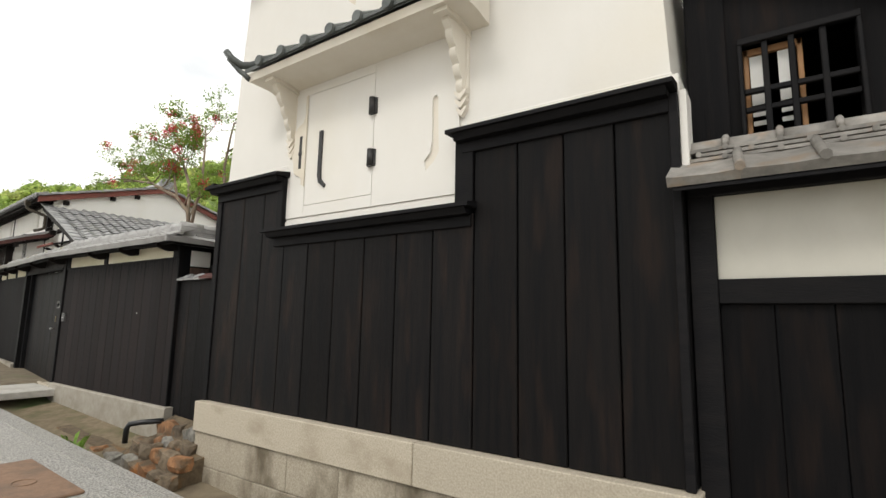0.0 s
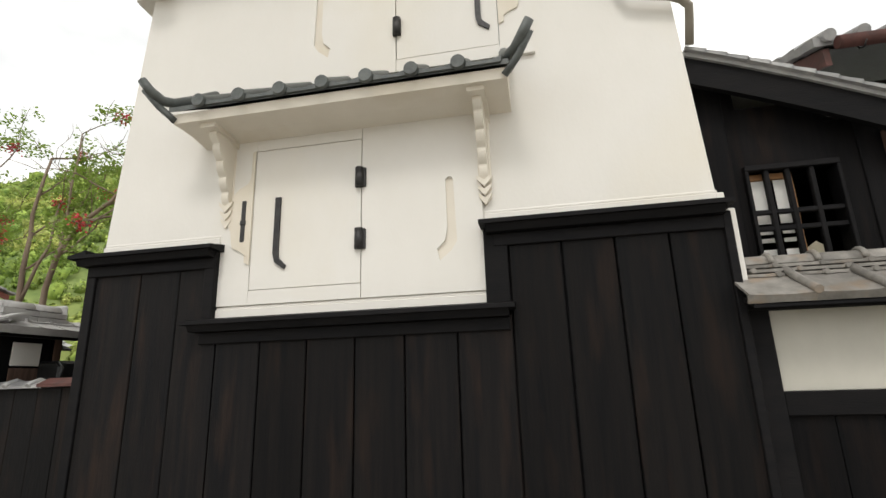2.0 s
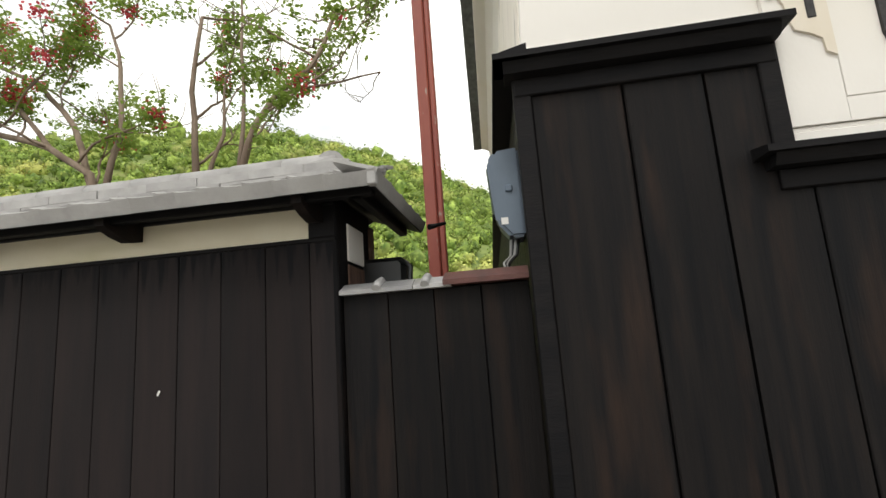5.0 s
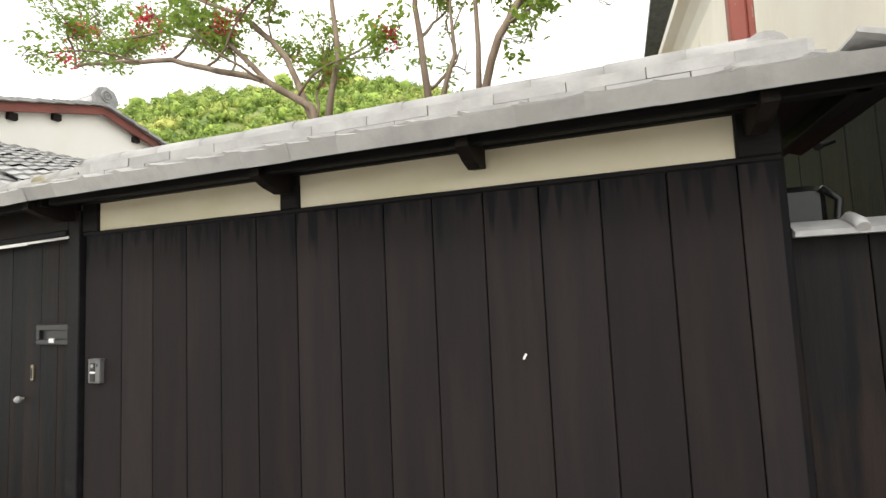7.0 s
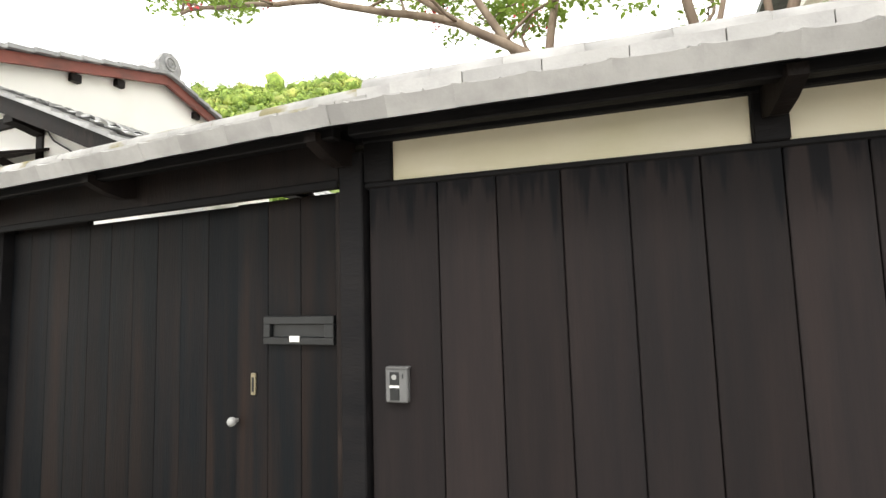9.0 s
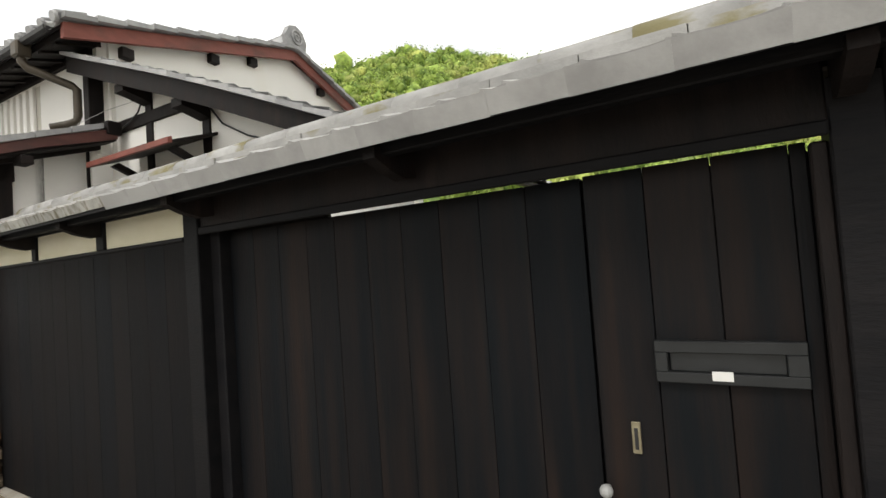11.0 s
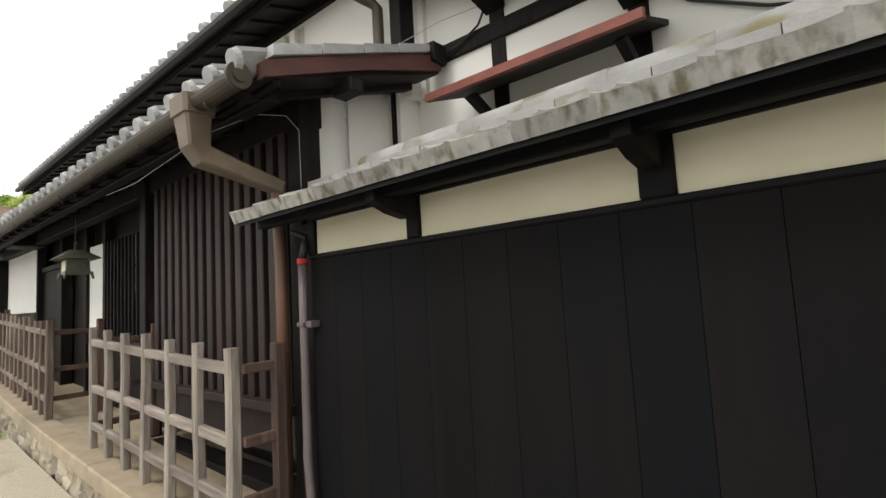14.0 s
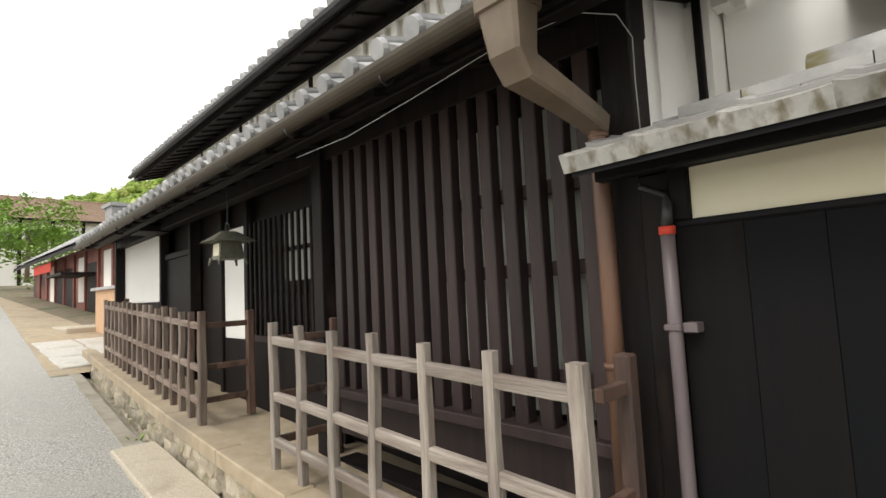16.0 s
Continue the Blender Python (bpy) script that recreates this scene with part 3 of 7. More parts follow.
        solid("cap_rail", [(x0 + 0.10, x1 - 0.05, 3.735, 3.82, z - 0.20, z - 0.10)], M_BEAM, k)
    cap(-6.02, -4.56, 3.40)
    cap(-4.80, -2.00, 2.74)
    cap(-2.24, -0.40, 3.40)
    bm = bmesh.new()
    prism(bm, [(-6.02, 3.355), (-6.02, 3.388), (-5.84, 3.43), (-5.84, 3.355)], "y", 3.61, 13.4)
    part("cap_board", bm, M_BEAM, k)
    solid("trim", [(-4.70, -4.60, 3.742, 3.822, 2.75, 3.36)], M_BEAM, k)
    solid("trim", [(-2.22, -2.035, 3.742, 3.822, 2.75, 3.36)], M_BEAM, k)
    solid("trim", [(-2.035, -0.42, 3.75, 3.822, 3.20, 3.30)], M_BEAM, k)
    solid("corner_post", [(-0.455, -0.395, 3.735, 3.95, 0.71, 3.33)], M_BEAM, k)
    solid("corner_plaster", [(-0.394, -0.345, 3.78, 4.0, 2.70, 3.36)], M_PLASTER, k)
    solid("corner_post", [(-5.93, -5.835, 3.745, 3.86, 0.71, 3.33)], M_BEAM, k)
    # window doors
    def leaves(xh, xe, z0, z1, side, parent):
        """One leaf shut with its iron, one leaf plain with the mould of a latch; side -1: the shut leaf lies to -x of the hinge."""
        w = thing("storehouse_window", "white plastered storehouse window with shut thick leaves", "window", None, "storehouse windows")
        a, b = sorted((xh, xe))
        yf = KY - 0.03
        solid("leaf", [(a + 0.003, b - 0.003, yf, KY + 0.05, z0 + 0.003, z1 - 0.003)], M_PLASTER, w, "white plaster leaf with a fine dark gap", bevel=0.003)
        solid("gap", [(a - 0.004, b + 0.004, KY - 0.006, KY + 0.03, z0 - 0.004, z1 + 0.004)], M_IRON, w, "dark shadow gap", bevel=0)
        # surround flush with the leaf
        far_a = min(xe + side * 0.31, xh - side * 1.05)
        far_b = max(xe + side * 0.31, xh - side * 1.05)
        zl, zh = z0 - 0.125, min(z1 + 0.11, 6.28)
        e0, e1 = sorted((xe + side * 0.002, xe + side * 0.30))
        solid("surround", [(e0, e1, yf, KY + 0.03, zl, zh), (a, b, yf, KY + 0.03, zl, z0 - 0.002), (a, b, yf, KY + 0.03, z1 + 0.002, zh)], M_PLASTER, w, bevel=0)
        for zc in (z0 + (z1 - z0) * 0.29, z0 + (z1 - z0) * 0.715):
            bm = bmesh.new()
            tube(bm, [(xh + 0.012 * side, KY - 0.045, zc - 0.09), (xh + 0.012 * side, KY - 0.045, zc + 0.09)], 0.040, 12)
            box(bm, xh - 0.03, xh + 0.045, KY - 0.05, KY + 0.03, zc - 0.088, zc + 0.088, bevel=0.004)
            part("hinge", bm, M_IRON, w)
        hx = xh + side * 0.78
        bm = bmesh.new()
        zt, zb = z0 + 0.83, z0 + 0.22
        prism(bm, [(hx - 0.026, zt), (hx + 0.026, zt), (hx + 0.024, zb + 0.12), (hx + 0.030, zb + 0.05), (hx + 0.10, zb - 0.02), (hx + 0.085, zb - 0.055), (hx - 0.005, zb + 0.01), (hx - 0.028, zb + 0.09)], "y", KY - 0.05, KY - 0.018)
        part("latch_hook", bm, M_IRON, w, "black iron hook latch")
        layer = [(0.004, 1.0), (0.03, 0.99), (0.034, 0.80), (0.06, 0.755), (0.15, 0.72), (0.20, 0.675), (0.23, 0.60), (0.265, 0.515), (0.275, 0.495), (0.235, 0.46), (0.205, 0.41), (0.19, 0.33), (0.175, 0.295), (0.10, 0.27), (0.055, 0.245), (0.05, 0.19), (0.004, 0.17)]
        bm = bmesh.new()
        prism(bm, [(xe + side * u, z0 + (z1 - z0) * q) for u, q in layer], "y", KY - 0.046, KY - 0.02)
        part("shaped_layer", bm, M_PLASTER_AGED, w, "thin plaster layer with a curved outline")
        lx = xh + side * 1.115
        solid("latch_bar", [(lx - 0.022, lx + 0.022, KY - 0.052, KY + 0.02, z0 + 0.44, z0 + 0.83), (lx - 0.028, lx + 0.028, KY - 0.058, KY + 0.02, z0 + 0.60, z0 + 0.64)], M_IRON, w, bevel=0.005)
        gx = xh - side * 0.78
        s = -side
        pts = [(gx - 0.035 * s, z0 + 0.84), (gx - 0.015 * s, z0 + 0.865), (gx + 0.015 * s, z0 + 0.865), (gx + 0.032 * s, z0 + 0.84), (gx + 0.045 * s, z0 + 0.42), (gx + 0.05 * s, z0 + 0.30), (gx + 0.0 * s, z0 + 0.22), (gx - 0.10 * s, z0 + 0.14), (gx - 0.12 * s, z0 + 0.24), (gx - 0.05 * s, z0 + 0.31), (gx - 0.03 * s, z0 + 0.42)]
        e0, e1 = sorted((xh + s * 0.006, xh + s * 1.05))
        bm = bmesh.new()
        rim = [bm.verts.new((x, yf, z)) for x, z in ((e0, zl), (e1, zl), (e1, zh), (e0, zh))]
        hole = [bm.verts.new((x, yf, z)) for x, z in pts]
        es = [bm.edges.new((r[i], r[(i + 1) % len(r)])) for r in (rim, hole) for i in range(len(r))]
        bmesh.ops.triangle_fill(bm, use_beauty=True, use_dissolve=False, edges=es, normal=(0, -1, 0))
        for r, dp in ((rim, KY + 0.03), (hole, KY + 0.002)):
            deep = [bm.verts.new((v.co.x, dp, v.co.z)) for v in r]
            for i in range(len(r)):
                j = (i + 1) % len(r)
                bm.faces.new((r[i], r[j], deep[j], deep[i]))
        bmesh.ops.recalc_face_normals(bm, faces=bm.faces[:])
        part("leaf", bm, M_PLASTER, w, "white plaster leaf with a hollow shaped like the latch")
        bm = bmesh.new()
        prism(bm, pts, "y", KY - 0.008, KY + 0.001)
        part("hollow", bm, M_PLASTER_AGED, w, "cream plaster in the bottom of the hollow")
        return w
    leaves(-3.27, -4.30, 2.99, 4.305, -1, k)
    leaves(-2.945, -1.99, 5.065, 6.24, 1, k)
    # the side wall stands askew to the street front
    for ob in k.children:
        for v in ob.data.vertices:
            if v.co.x < -5.2 and v.co.y > KY:
                v.co.x -= 0.06 * (v.co.y - KY)
    # stone footing
    f = thing("stone_footing", "pale granite footing of two courses under the black planks", "footing", kind="structure")
    for z0, z1, y0, xs in ((0.36, 0.71, 3.66, [-5.93, -2.55, -0.36]), (-0.02, 0.355, 3.70, [-5.93, -4.2, -3.45, -2.75, -1.5, -0.36]), (-0.42, -0.025, 3.69, [-5.93, -4.7, -3.1, -1.9, -0.36])):
        for a, b in zip(xs, xs[1:]):
            bm = bmesh.new()
            low = z0 < 0.3
            g = 0.0015 if low else 0.003
            box(bm, a + g, b - g, y0 + rng.uniform(-0.003, 0.003), 4.1, z0, z1 - g, bevel=0.004 if low else 0.008)
            part("block", bm, M_STONE_LOW if low else M_STONE, f)
    return k


def one_box(*a, bevel=0.0):
    bm = bmesh.new()
    box(bm, *a, bevel=bevel)
    return bm


storehouse()


def hood():
    """Small tiled hood over the window."""
    h = thing("window_hood", "small plastered hood with dark tile edge over the storehouse window", "hood")
    x0, x1 = -4.86, -1.93
    bm = bmesh.new()
    prism(bm, [(3.37, 4.44), (3.35, 4.52), (3.86, 4.86), (3.86, 4.40), (3.62, 4.44)], "x", x0, x1)
    part("plaster_body", bm, M_PLASTER_AGED, h)
    bm = bmesh.new()
    prism(bm, [(3.32, 4.53), (3.32, 4.575), (3.86, 4.93), (3.86, 4.87)], "x", x0 - 0.02, x1 + 0.02)
    part("tile_bed", bm, M_TILE_DK, h)
    for i in range(7):
        x = -4.565 + i * 0.3777
        bm = bmesh.new()
        tube(bm, [(x, 3.285, 4.585), (x, 3.33, 4.595), (x, 3.86, 4.95)], 0.052, 12)
        bmesh.ops.create_cone(bm, cap_ends=True, segments=16, radius1=0.064, radius2=0.056, depth=0.03, matrix=Matrix.Translation((x, 3.28, 4.583)) @ Matrix.Rotation(math.pi / 2, 4, "X"))
        part("roll_tile", bm, M_TILE_DK, h)
    for i in range(7):
        x = -4.565 + i * 0.3777 + 0.19
        bm = bmesh.new()
        prism(bm, [(x - 0.14, 4.545), (x + 0.14, 4.545), (x + 0.15, 4.60), (x + 0.06, 4.575), (x - 0.06, 4.575), (x - 0.15, 4.60)], "y", 3.30, 3.34)
        part("eave_tile", bm, M_TILE_DK, h)
    for s, xe in ((-1, x0), (1, x1)):
        bm = bmesh.new()
        tube(bm, [(xe + s * -0.03, 3.86, 5.0), (xe + s * 0.0, 3.6, 4.80), (xe + s * 0.03, 3.40, 4.66), (xe + s * 0.08, 3.30, 4.64), (xe + s * 0.14, 3.22, 4.70), (xe + s * 0.20, 3.18, 4.79)], 0.055, 10, 0.7)
        part("corner_roll", bm, M_TILE_DK, h)
        bm = bmesh.new()
        tube(bm, [(xe - s * 0.02, 3.36, 4.46), (xe + s * 0.04, 3.34, 4.52), (xe + s * 0.10, 3.30, 4.58), (xe + s * 0.20, 3.22, 4.72)], 0.03, 8)
        part("corner_lip", bm, M_TILE_DK, h)
    for xc in (-4.56, -2.19):
        prof = [(3.84, 3.77)]
        for i in range(40):
            q = i / 39
            z = 3.77 + 0.60 * q
            roll = abs(math.sin(math.pi * 4.5 * q)) ** 0.6
            prof.append((3.79 - 0.26 * q ** 1.25 - 0.030 * roll, z))
        prof += [(3.50, 4.40), (3.44, 4.45), (3.84, 4.47)]
        bm = bmesh.new()
        prism(bm, prof, "x", xc - 0.036, xc + 0.036)
        part("corbel", bm, M_PLASTER_AGED, h, "white plaster bracket with a scalloped edge")
        solid("corbel_back", [(xc - 0.058, xc + 0.058, 3.795, 3.86, 3.76, 4.42)], M_PLASTER_AGED, h, bevel=0.012)
        bm = bmesh.new()
        for q in range(3):
            zc = 3.82 - 0.075 * q
            wd, dp = 0.066 - 0.006 * q, 0.075 - 0.012 * q
            prism(bm, [(xc - wd, zc), (xc, zc - 0.04), (xc + wd, zc), (xc + wd * 0.9, zc - 0.035), (xc, zc - 0.10), (xc - wd * 0.9, zc - 0.035)], "y", 3.83 - dp, 3.85)
        part("pendant", bm, M_PLASTER_AGED, h, "pointed pendant of three chevrons")
        bm = bmesh.new()
        prism(bm, [(3.42, 4.40), (3.42, 4.46), (3.86, 4.46), (3.86, 4.30), (3.78, 4.37), (3.66, 4.40)], "x", xc - 0.07, xc + 0.07)
        part("corbel_block", bm, M_PLASTER_AGED, h)
    bm = bmesh.new()
    # drain pipe at the upper corner
    d = thing("corner_downpipe", "beige rain pipe bending round the storehouse corner", "rain pipe")
    tube(bm, [(-0.99, 3.74, 6.5), (-0.96, 3.74, 5.68), (-0.93, 3.74, 5.42), (-0.88, 3.74, 5.32), (-0.75, 3.74, 5.28), (-0.56, 3.74, 5.235), (-0.47, 3.76, 5.205), (-0.40, 3.80, 5.16), (-0.385, 3.90, 5.06), (-0.39, 3.97, 4.90)], 0.036, 12)
    part("pipe", bm, M_PIPE2, d)
    solid("strap", [(-1.02, -0.90, 3.74, 3.86, 5.5, 5.53)], M_IRON, d, bevel=0)


hood()


# ---- roofs of tile ----
def tile_mesh(name, w, ln, mat, lip=0.06, disc=0.0, wave=0.018, joint=0.0):
    """A pan tile with a turned-down front lip; +y runs up the slope. wave 0 gives the straight-edged kind with a low roll at one side."""
    bm = bmesh.new()
    n = 8
    prof = []
    for i in range(n + 1):
        u = i / n
        z = wave * math.cos(2 * math.pi * (u * 0.8 + 0.05)) + (wave * 1.2 * max(0, (u - 0.78) / 0.22)) + joint * max(0, 1 - u * 8)
        prof.append((w * (u - 0.5) * (1.04 if wave else 0.992), z))
    t = 0.016
    low = lambda z: (-lip if wave < 0.01 else min(z - lip, z - 0.016))
    front = [bm.verts.new((x, 0, z + t)) for x, z in prof]
    back = [bm.verts.new((x, ln, z + t - 0.012)) for x, z in prof]
    fl = [bm.verts.new((x, 0.004, low(z))) for x, z in prof]
    fb = [bm.verts.new((x, 0.03, z - 0.006)) for x, z in prof]
    fl2 = [bm.verts.new((x, 0.022, low(z))) for x, z in prof]
    bb = [bm.verts.new((x, ln, z - 0.014)) for x, z in prof]
    for i in range(n):
        for a, b in ((front, back), (fl, front), (fl2, fl), (fb, fl2), (bb, fb), (back, bb)):
            bm.faces.new((a[i], a[i + 1], b[i + 1], b[i]))
    for i in (0, n):
        bm.faces.new([front[i], back[i], bb[i], fb[i], fl2[i], fl[i]])
    if disc:
        bmesh.ops.create_cone(bm, cap_ends=True, segments=14, radius1=disc, radius2=disc * 0.85, depth=0.03, matrix=Matrix.Translation((w * 0.5 - 0.02, -0.012, 0.02)) @ Matrix.Rotation(math.pi / 2, 4, "X"))
    bmesh.ops.recalc_face_normals(bm, faces=bm.faces[:])
    return finish(name, bm, mat)


def field(name, x0, x1, y0, z0, y1, z1, mat, parent, w=0.27, course=0.24, label=""):
    """Courses of wavy tiles between an eave (y0, z0) and a top (y1, z1), as one sheet with stepped laps."""
    ln = math.hypot(y1 - y0, z1 - z0)
    rows = max(1, round(ln / course))
    cols = max(1, round(abs(x1 - x0) / w))
    nx = cols * 6
    xs = np.linspace(x0, x1, nx + 1)
    u = (np.arange(nx + 1) / 6.0) % 1.0
    wave = 0.020 * np.cos(2 * np.pi * (u * 0.8 + 0.05)) + 0.026 * np.clip((u - 0.78) / 0.22, 0, 1)
    dy, dz = (y1 - y0) / ln, (z1 - z0) / ln
    ny, nz = -dz, dy
    verts, faces = [], []
    lines = []
    for r in range(rows):
        lines += [(r / rows, 0.030), ((r + 0.985) / rows, 0.004)]
    for s, lift in lines:
        for x, h in zip(xs, wave):
            k = (h + lift) * (1 if nz > 0 else -1)
            verts.append((x, y0 + (y1 - y0) * s + ny * k, z0 + (z1 - z0) * s + nz * k))
    m = nx + 1
    for i in range(len(lines) - 1):
        for j in range(nx):
            faces.append((i * m + j, i * m + j + 1, (i + 1) * m + j + 1, (i + 1) * m + j))
    me = bpy.data.meshes.new(name)
    me.from_pydata(verts, [], faces)
    me.materials.append(mat)
    ob = new(name, me)
    ob.parent = parent
    return tagged(ob, label, kind="stuff")


def ridge_mesh(mat, ln=0.29):
    bm = bmesh.new()
    prev = None
    for y in (0.0, ln):
        ring = []
        for i in range(9):
            a = math.pi * i / 8
            ring.append(bm.verts.new((y, 0.085 * math.cos(a), 0.075 * math.sin(a))))
        if prev:
            for i in range(8):
                f = bm.faces.new((prev[i], prev[i + 1], ring[i + 1], ring[i]))
                f.smooth = True
        prev2, prev = prev, ring
    bm.faces.new(prev2)
    bm.faces.new(prev[::-1])
    bmesh.ops.recalc_face_normals(bm, faces=bm.faces[:])
    return finish("ridge_tile", bm, mat)


def wall_roof(name, label, m, x0, x1, mat, mat2, old=None, cut0=0.0, cut1=0.0, lift=0.0):
    """The small two-sided roof on the boundary wall, in wall coordinates: the wall's face at y = 0."""
    r = thing(name, label, "wall roof", m, "tiled wall roofs")
    wbar, ln = 0.27, 0.27
    me = mat if old is None else M_TILE_PALE
    te, tr = tile_mesh("eave_tile", wbar, 0.24, me, 0.062, 0, 0.002, 0.007), tile_mesh("pan_tile", wbar, 0.22, me, 0.035, 0, 0.003, 0.010)
    te2 = tile_mesh("eave_tile", wbar, 0.24, mat2, 0.044, 0, 0.002, 0.010)
    rot = Matrix.Rotation(math.atan2(0.13, 0.34), 4, "X")
    n = round((x1 - x0) / wbar)
    w = (x1 - x0) / n
    for i in range(n):
        x = x0 + w * (i + 0.5)
        dz, tw = rng.uniform(-0.002, 0.002), rng.uniform(-0.004, 0.004)
        placed(te2 if old is not None and x < old else te, "eave_tile", Matrix.Translation((x, -0.385, 2.785 + dz)) @ Matrix.Rotation(tw, 4, "Z") @ rot, r)
        placed(tr, "pan_tile", Matrix.Translation((x, -0.20, 2.862 + dz)) @ Matrix.Rotation(tw, 4, "Z") @ rot, r)
    field("back_tiles", x0, x1 - 1.5 * cut1, 0.52, 2.72, 0.10, 2.90, mat, r)
    # flat courses of the ridge, then the round tiles
    L = 0.33
    k = max(1, round((x1 - x0) / L))
    L = (x1 - x0) / k
    for lvl, (hw, z0, z1) in enumerate(((0.17, 2.885, 2.925 + lift * 0.5), (0.14, 2.932 + lift * 0.6, 2.972 + lift))):
        for i in range(k + lvl):
            a = max(x0 + cut0 * (0.2 + 0.4 * lvl), x0 + L * (i - 0.5 * lvl))
            b = min(x1 - cut1 * (0.73 + 0.1 * lvl), x0 + L * (i + 1 - 0.5 * lvl))
            if b - a < 0.03:
                continue
            bm = bmesh.new()
            e = rng.uniform(-0.006, 0.006)
            prism(bm, [(0.06 - hw + e, z0 - 0.01), (0.06 - hw + e, z1 - 0.012), (0.06, z1 + 0.008), (0.06 + hw + e, z1 - 0.012), (0.06 + hw + e, z0 - 0.01)], "x", a + 0.002, b - 0.002)
            part("flat_ridge_tile", bm, mat, r)
    rm = ridge_mesh(mat, L * 1.006)
    for i in range(k):
        if x0 + L * i < x0 + cut0 - 0.01 or x0 + L * (i + 1) > x1 - cut1 + 0.05:
            continue
        placed(rm, "round_ridge_tile", Matrix.Translation((x0 + L * i, 0.06, 2.978 + lift + rng.uniform(-0.003, 0.003))) @ Matrix.Rotation(rng.uniform(-0.006, 0.006), 4, "Y"), r)
    # boarding and purlins beneath
    bm = bmesh.new()
    prism(bm, [(-0.355, 2.728), (-0.355, 2.75), (0.06, 2.885), (0.48, 2.71), (0.48, 2.685), (0.06, 2.86)], "x", x0 + 0.02, x1 - 0.02)
    for v in bm.verts:
        if cut1 and v.co.x > x1 - 0.1 and v.co.y > 0:
            v.co.x -= 1.3 * cut1
    part("soffit_board", bm, M_BEAM, r)
    solid("eave_purlin", [(x0 + 0.05, x1 - 0.05, -0.26, -0.20, 2.715, 2.775)], M_BEAM, r)
    return r


# ---- boundary wall with gate ----
def plank_row(parent, mat, x0, x1, y, z0, z1, pitch, seams=None, name="plank", gap=0.0025):
    xs = seams or [x0 + (x1 - x0) * i / round((x1 - x0) / pitch) for i in range(round((x1 - x0) / pitch) + 1)]
    for a, b in zip(xs, xs[1:]):
        bm = bmesh.new()
        box(bm, a + gap, b - gap, y - rng.uniform(0, 0.0012 * gap / 0.001), y + 0.03, z0, z1, bevel=gap * 1.3)
        part(name, bm, mat, parent)


def bracket(parent, x, y0=-0.36, z=2.60):
    bm = bmesh.new()
    z = 2.64
    prism(bm, [(0.0, z + 0.02), (-0.10, z + 0.0), (-0.20, z + 0.02), (y0 + 0.06, z + 0.06), (y0 + 0.06, z + 0.10), (0.0, z + 0.13)], "x", x - 0.03, x + 0.03)
    part("bracket", bm, M_DARK, parent)


def fence_wall():
    w = thing("wall_fence", "black board wall with a narrow cream plaster band under its tiled roof", "wall", Matrix.Translation((0, 3.87, 0)), kind="structure")
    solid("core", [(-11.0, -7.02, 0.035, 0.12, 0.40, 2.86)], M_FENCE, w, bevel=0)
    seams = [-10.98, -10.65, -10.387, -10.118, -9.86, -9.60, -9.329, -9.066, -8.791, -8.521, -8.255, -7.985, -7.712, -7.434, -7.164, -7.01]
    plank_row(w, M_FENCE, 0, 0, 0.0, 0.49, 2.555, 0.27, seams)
    solid("plaster_band", [(-10.86, -9.42, 0.004, 0.05, 2.56, 2.78)], M_BAND, w, bevel=0.003)
    solid("plaster_band", [(-9.30, -7.162, 0.004, 0.05, 2.56, 2.79)], M_BAND, w, bevel=0.003)
    solid("rail", [(-11.0, -7.0, -0.012, 0.06, 2.545, 2.572)], M_BEAM, w)
    solid("post", [(-9.42, -9.30, -0.02, 0.10, 2.57, 2.80)], M_BEAM, w)
    solid("post", [(-11.0, -10.86, -0.015, 0.10, 2.57, 2.80)], M_BEAM, w)
    solid("post", [(-7.162, -7.0, -0.015, 0.12, 2.57, 2.80)], M_BEAM, w)
    solid("head_beam", [(-11.0, -7.0, -0.03, 0.08, 2.755, 2.85)], M_BEAM, w)
    for x in (-9.36, -8.26, -7.10):
        bracket(w, x)
    # end of the wall, turning back from the street
    solid("end_board", [(-7.03, -6.995, -0.002, 0.64, 0.45, 2.82)], M_CHAR, w)
    solid("end_panel", [(-6.998, -6.985, 0.16, 0.60, 2.21, 2.43)], M_BROWNW, w, "bare brown timber panel")
    solid("end_plaster", [(-6.998, -6.983, 0.16, 0.46, 2.45, 2.68)], M_PLASTER, w, "white plaster square")
    solid("end_post", [(-7.02, -6.975, 0.60, 0.68, 0.45, 2.75)], M_BROWNW, w, "bare reddish-brown timber")
    bm = bmesh.new()
    prism(bm, [(-0.06, -0.2), (-0.07, 0.47), (-0.05, 0.49), (0.15, 0.49), (0.15, -0.2)], "x", -11.0, -6.9)
    part("footing", bm, M_CONC, w, "grey cement footing")
    sc = thing("paint_scrap", "small scrap of white paper stuck to the black boards", "paper scrap", Matrix.Translation((-8.09, 3.862, 1.76)) @ Matrix.Rotation(0.5, 4, "Y"))
    solid("scrap", [(-0.005, 0.005, -0.003, 0.002, -0.014, 0.014)], M_WHITEP, sc, bevel=0)


fence_wall()
wall_roof("wall_roof", "small grey tiled roof along the board wall", Matrix.Translation((0, 3.87, 0)), -11.0, -6.65, M_TILE_PALE, M_TILE_PALE, cut1=0.30, lift=0.035)


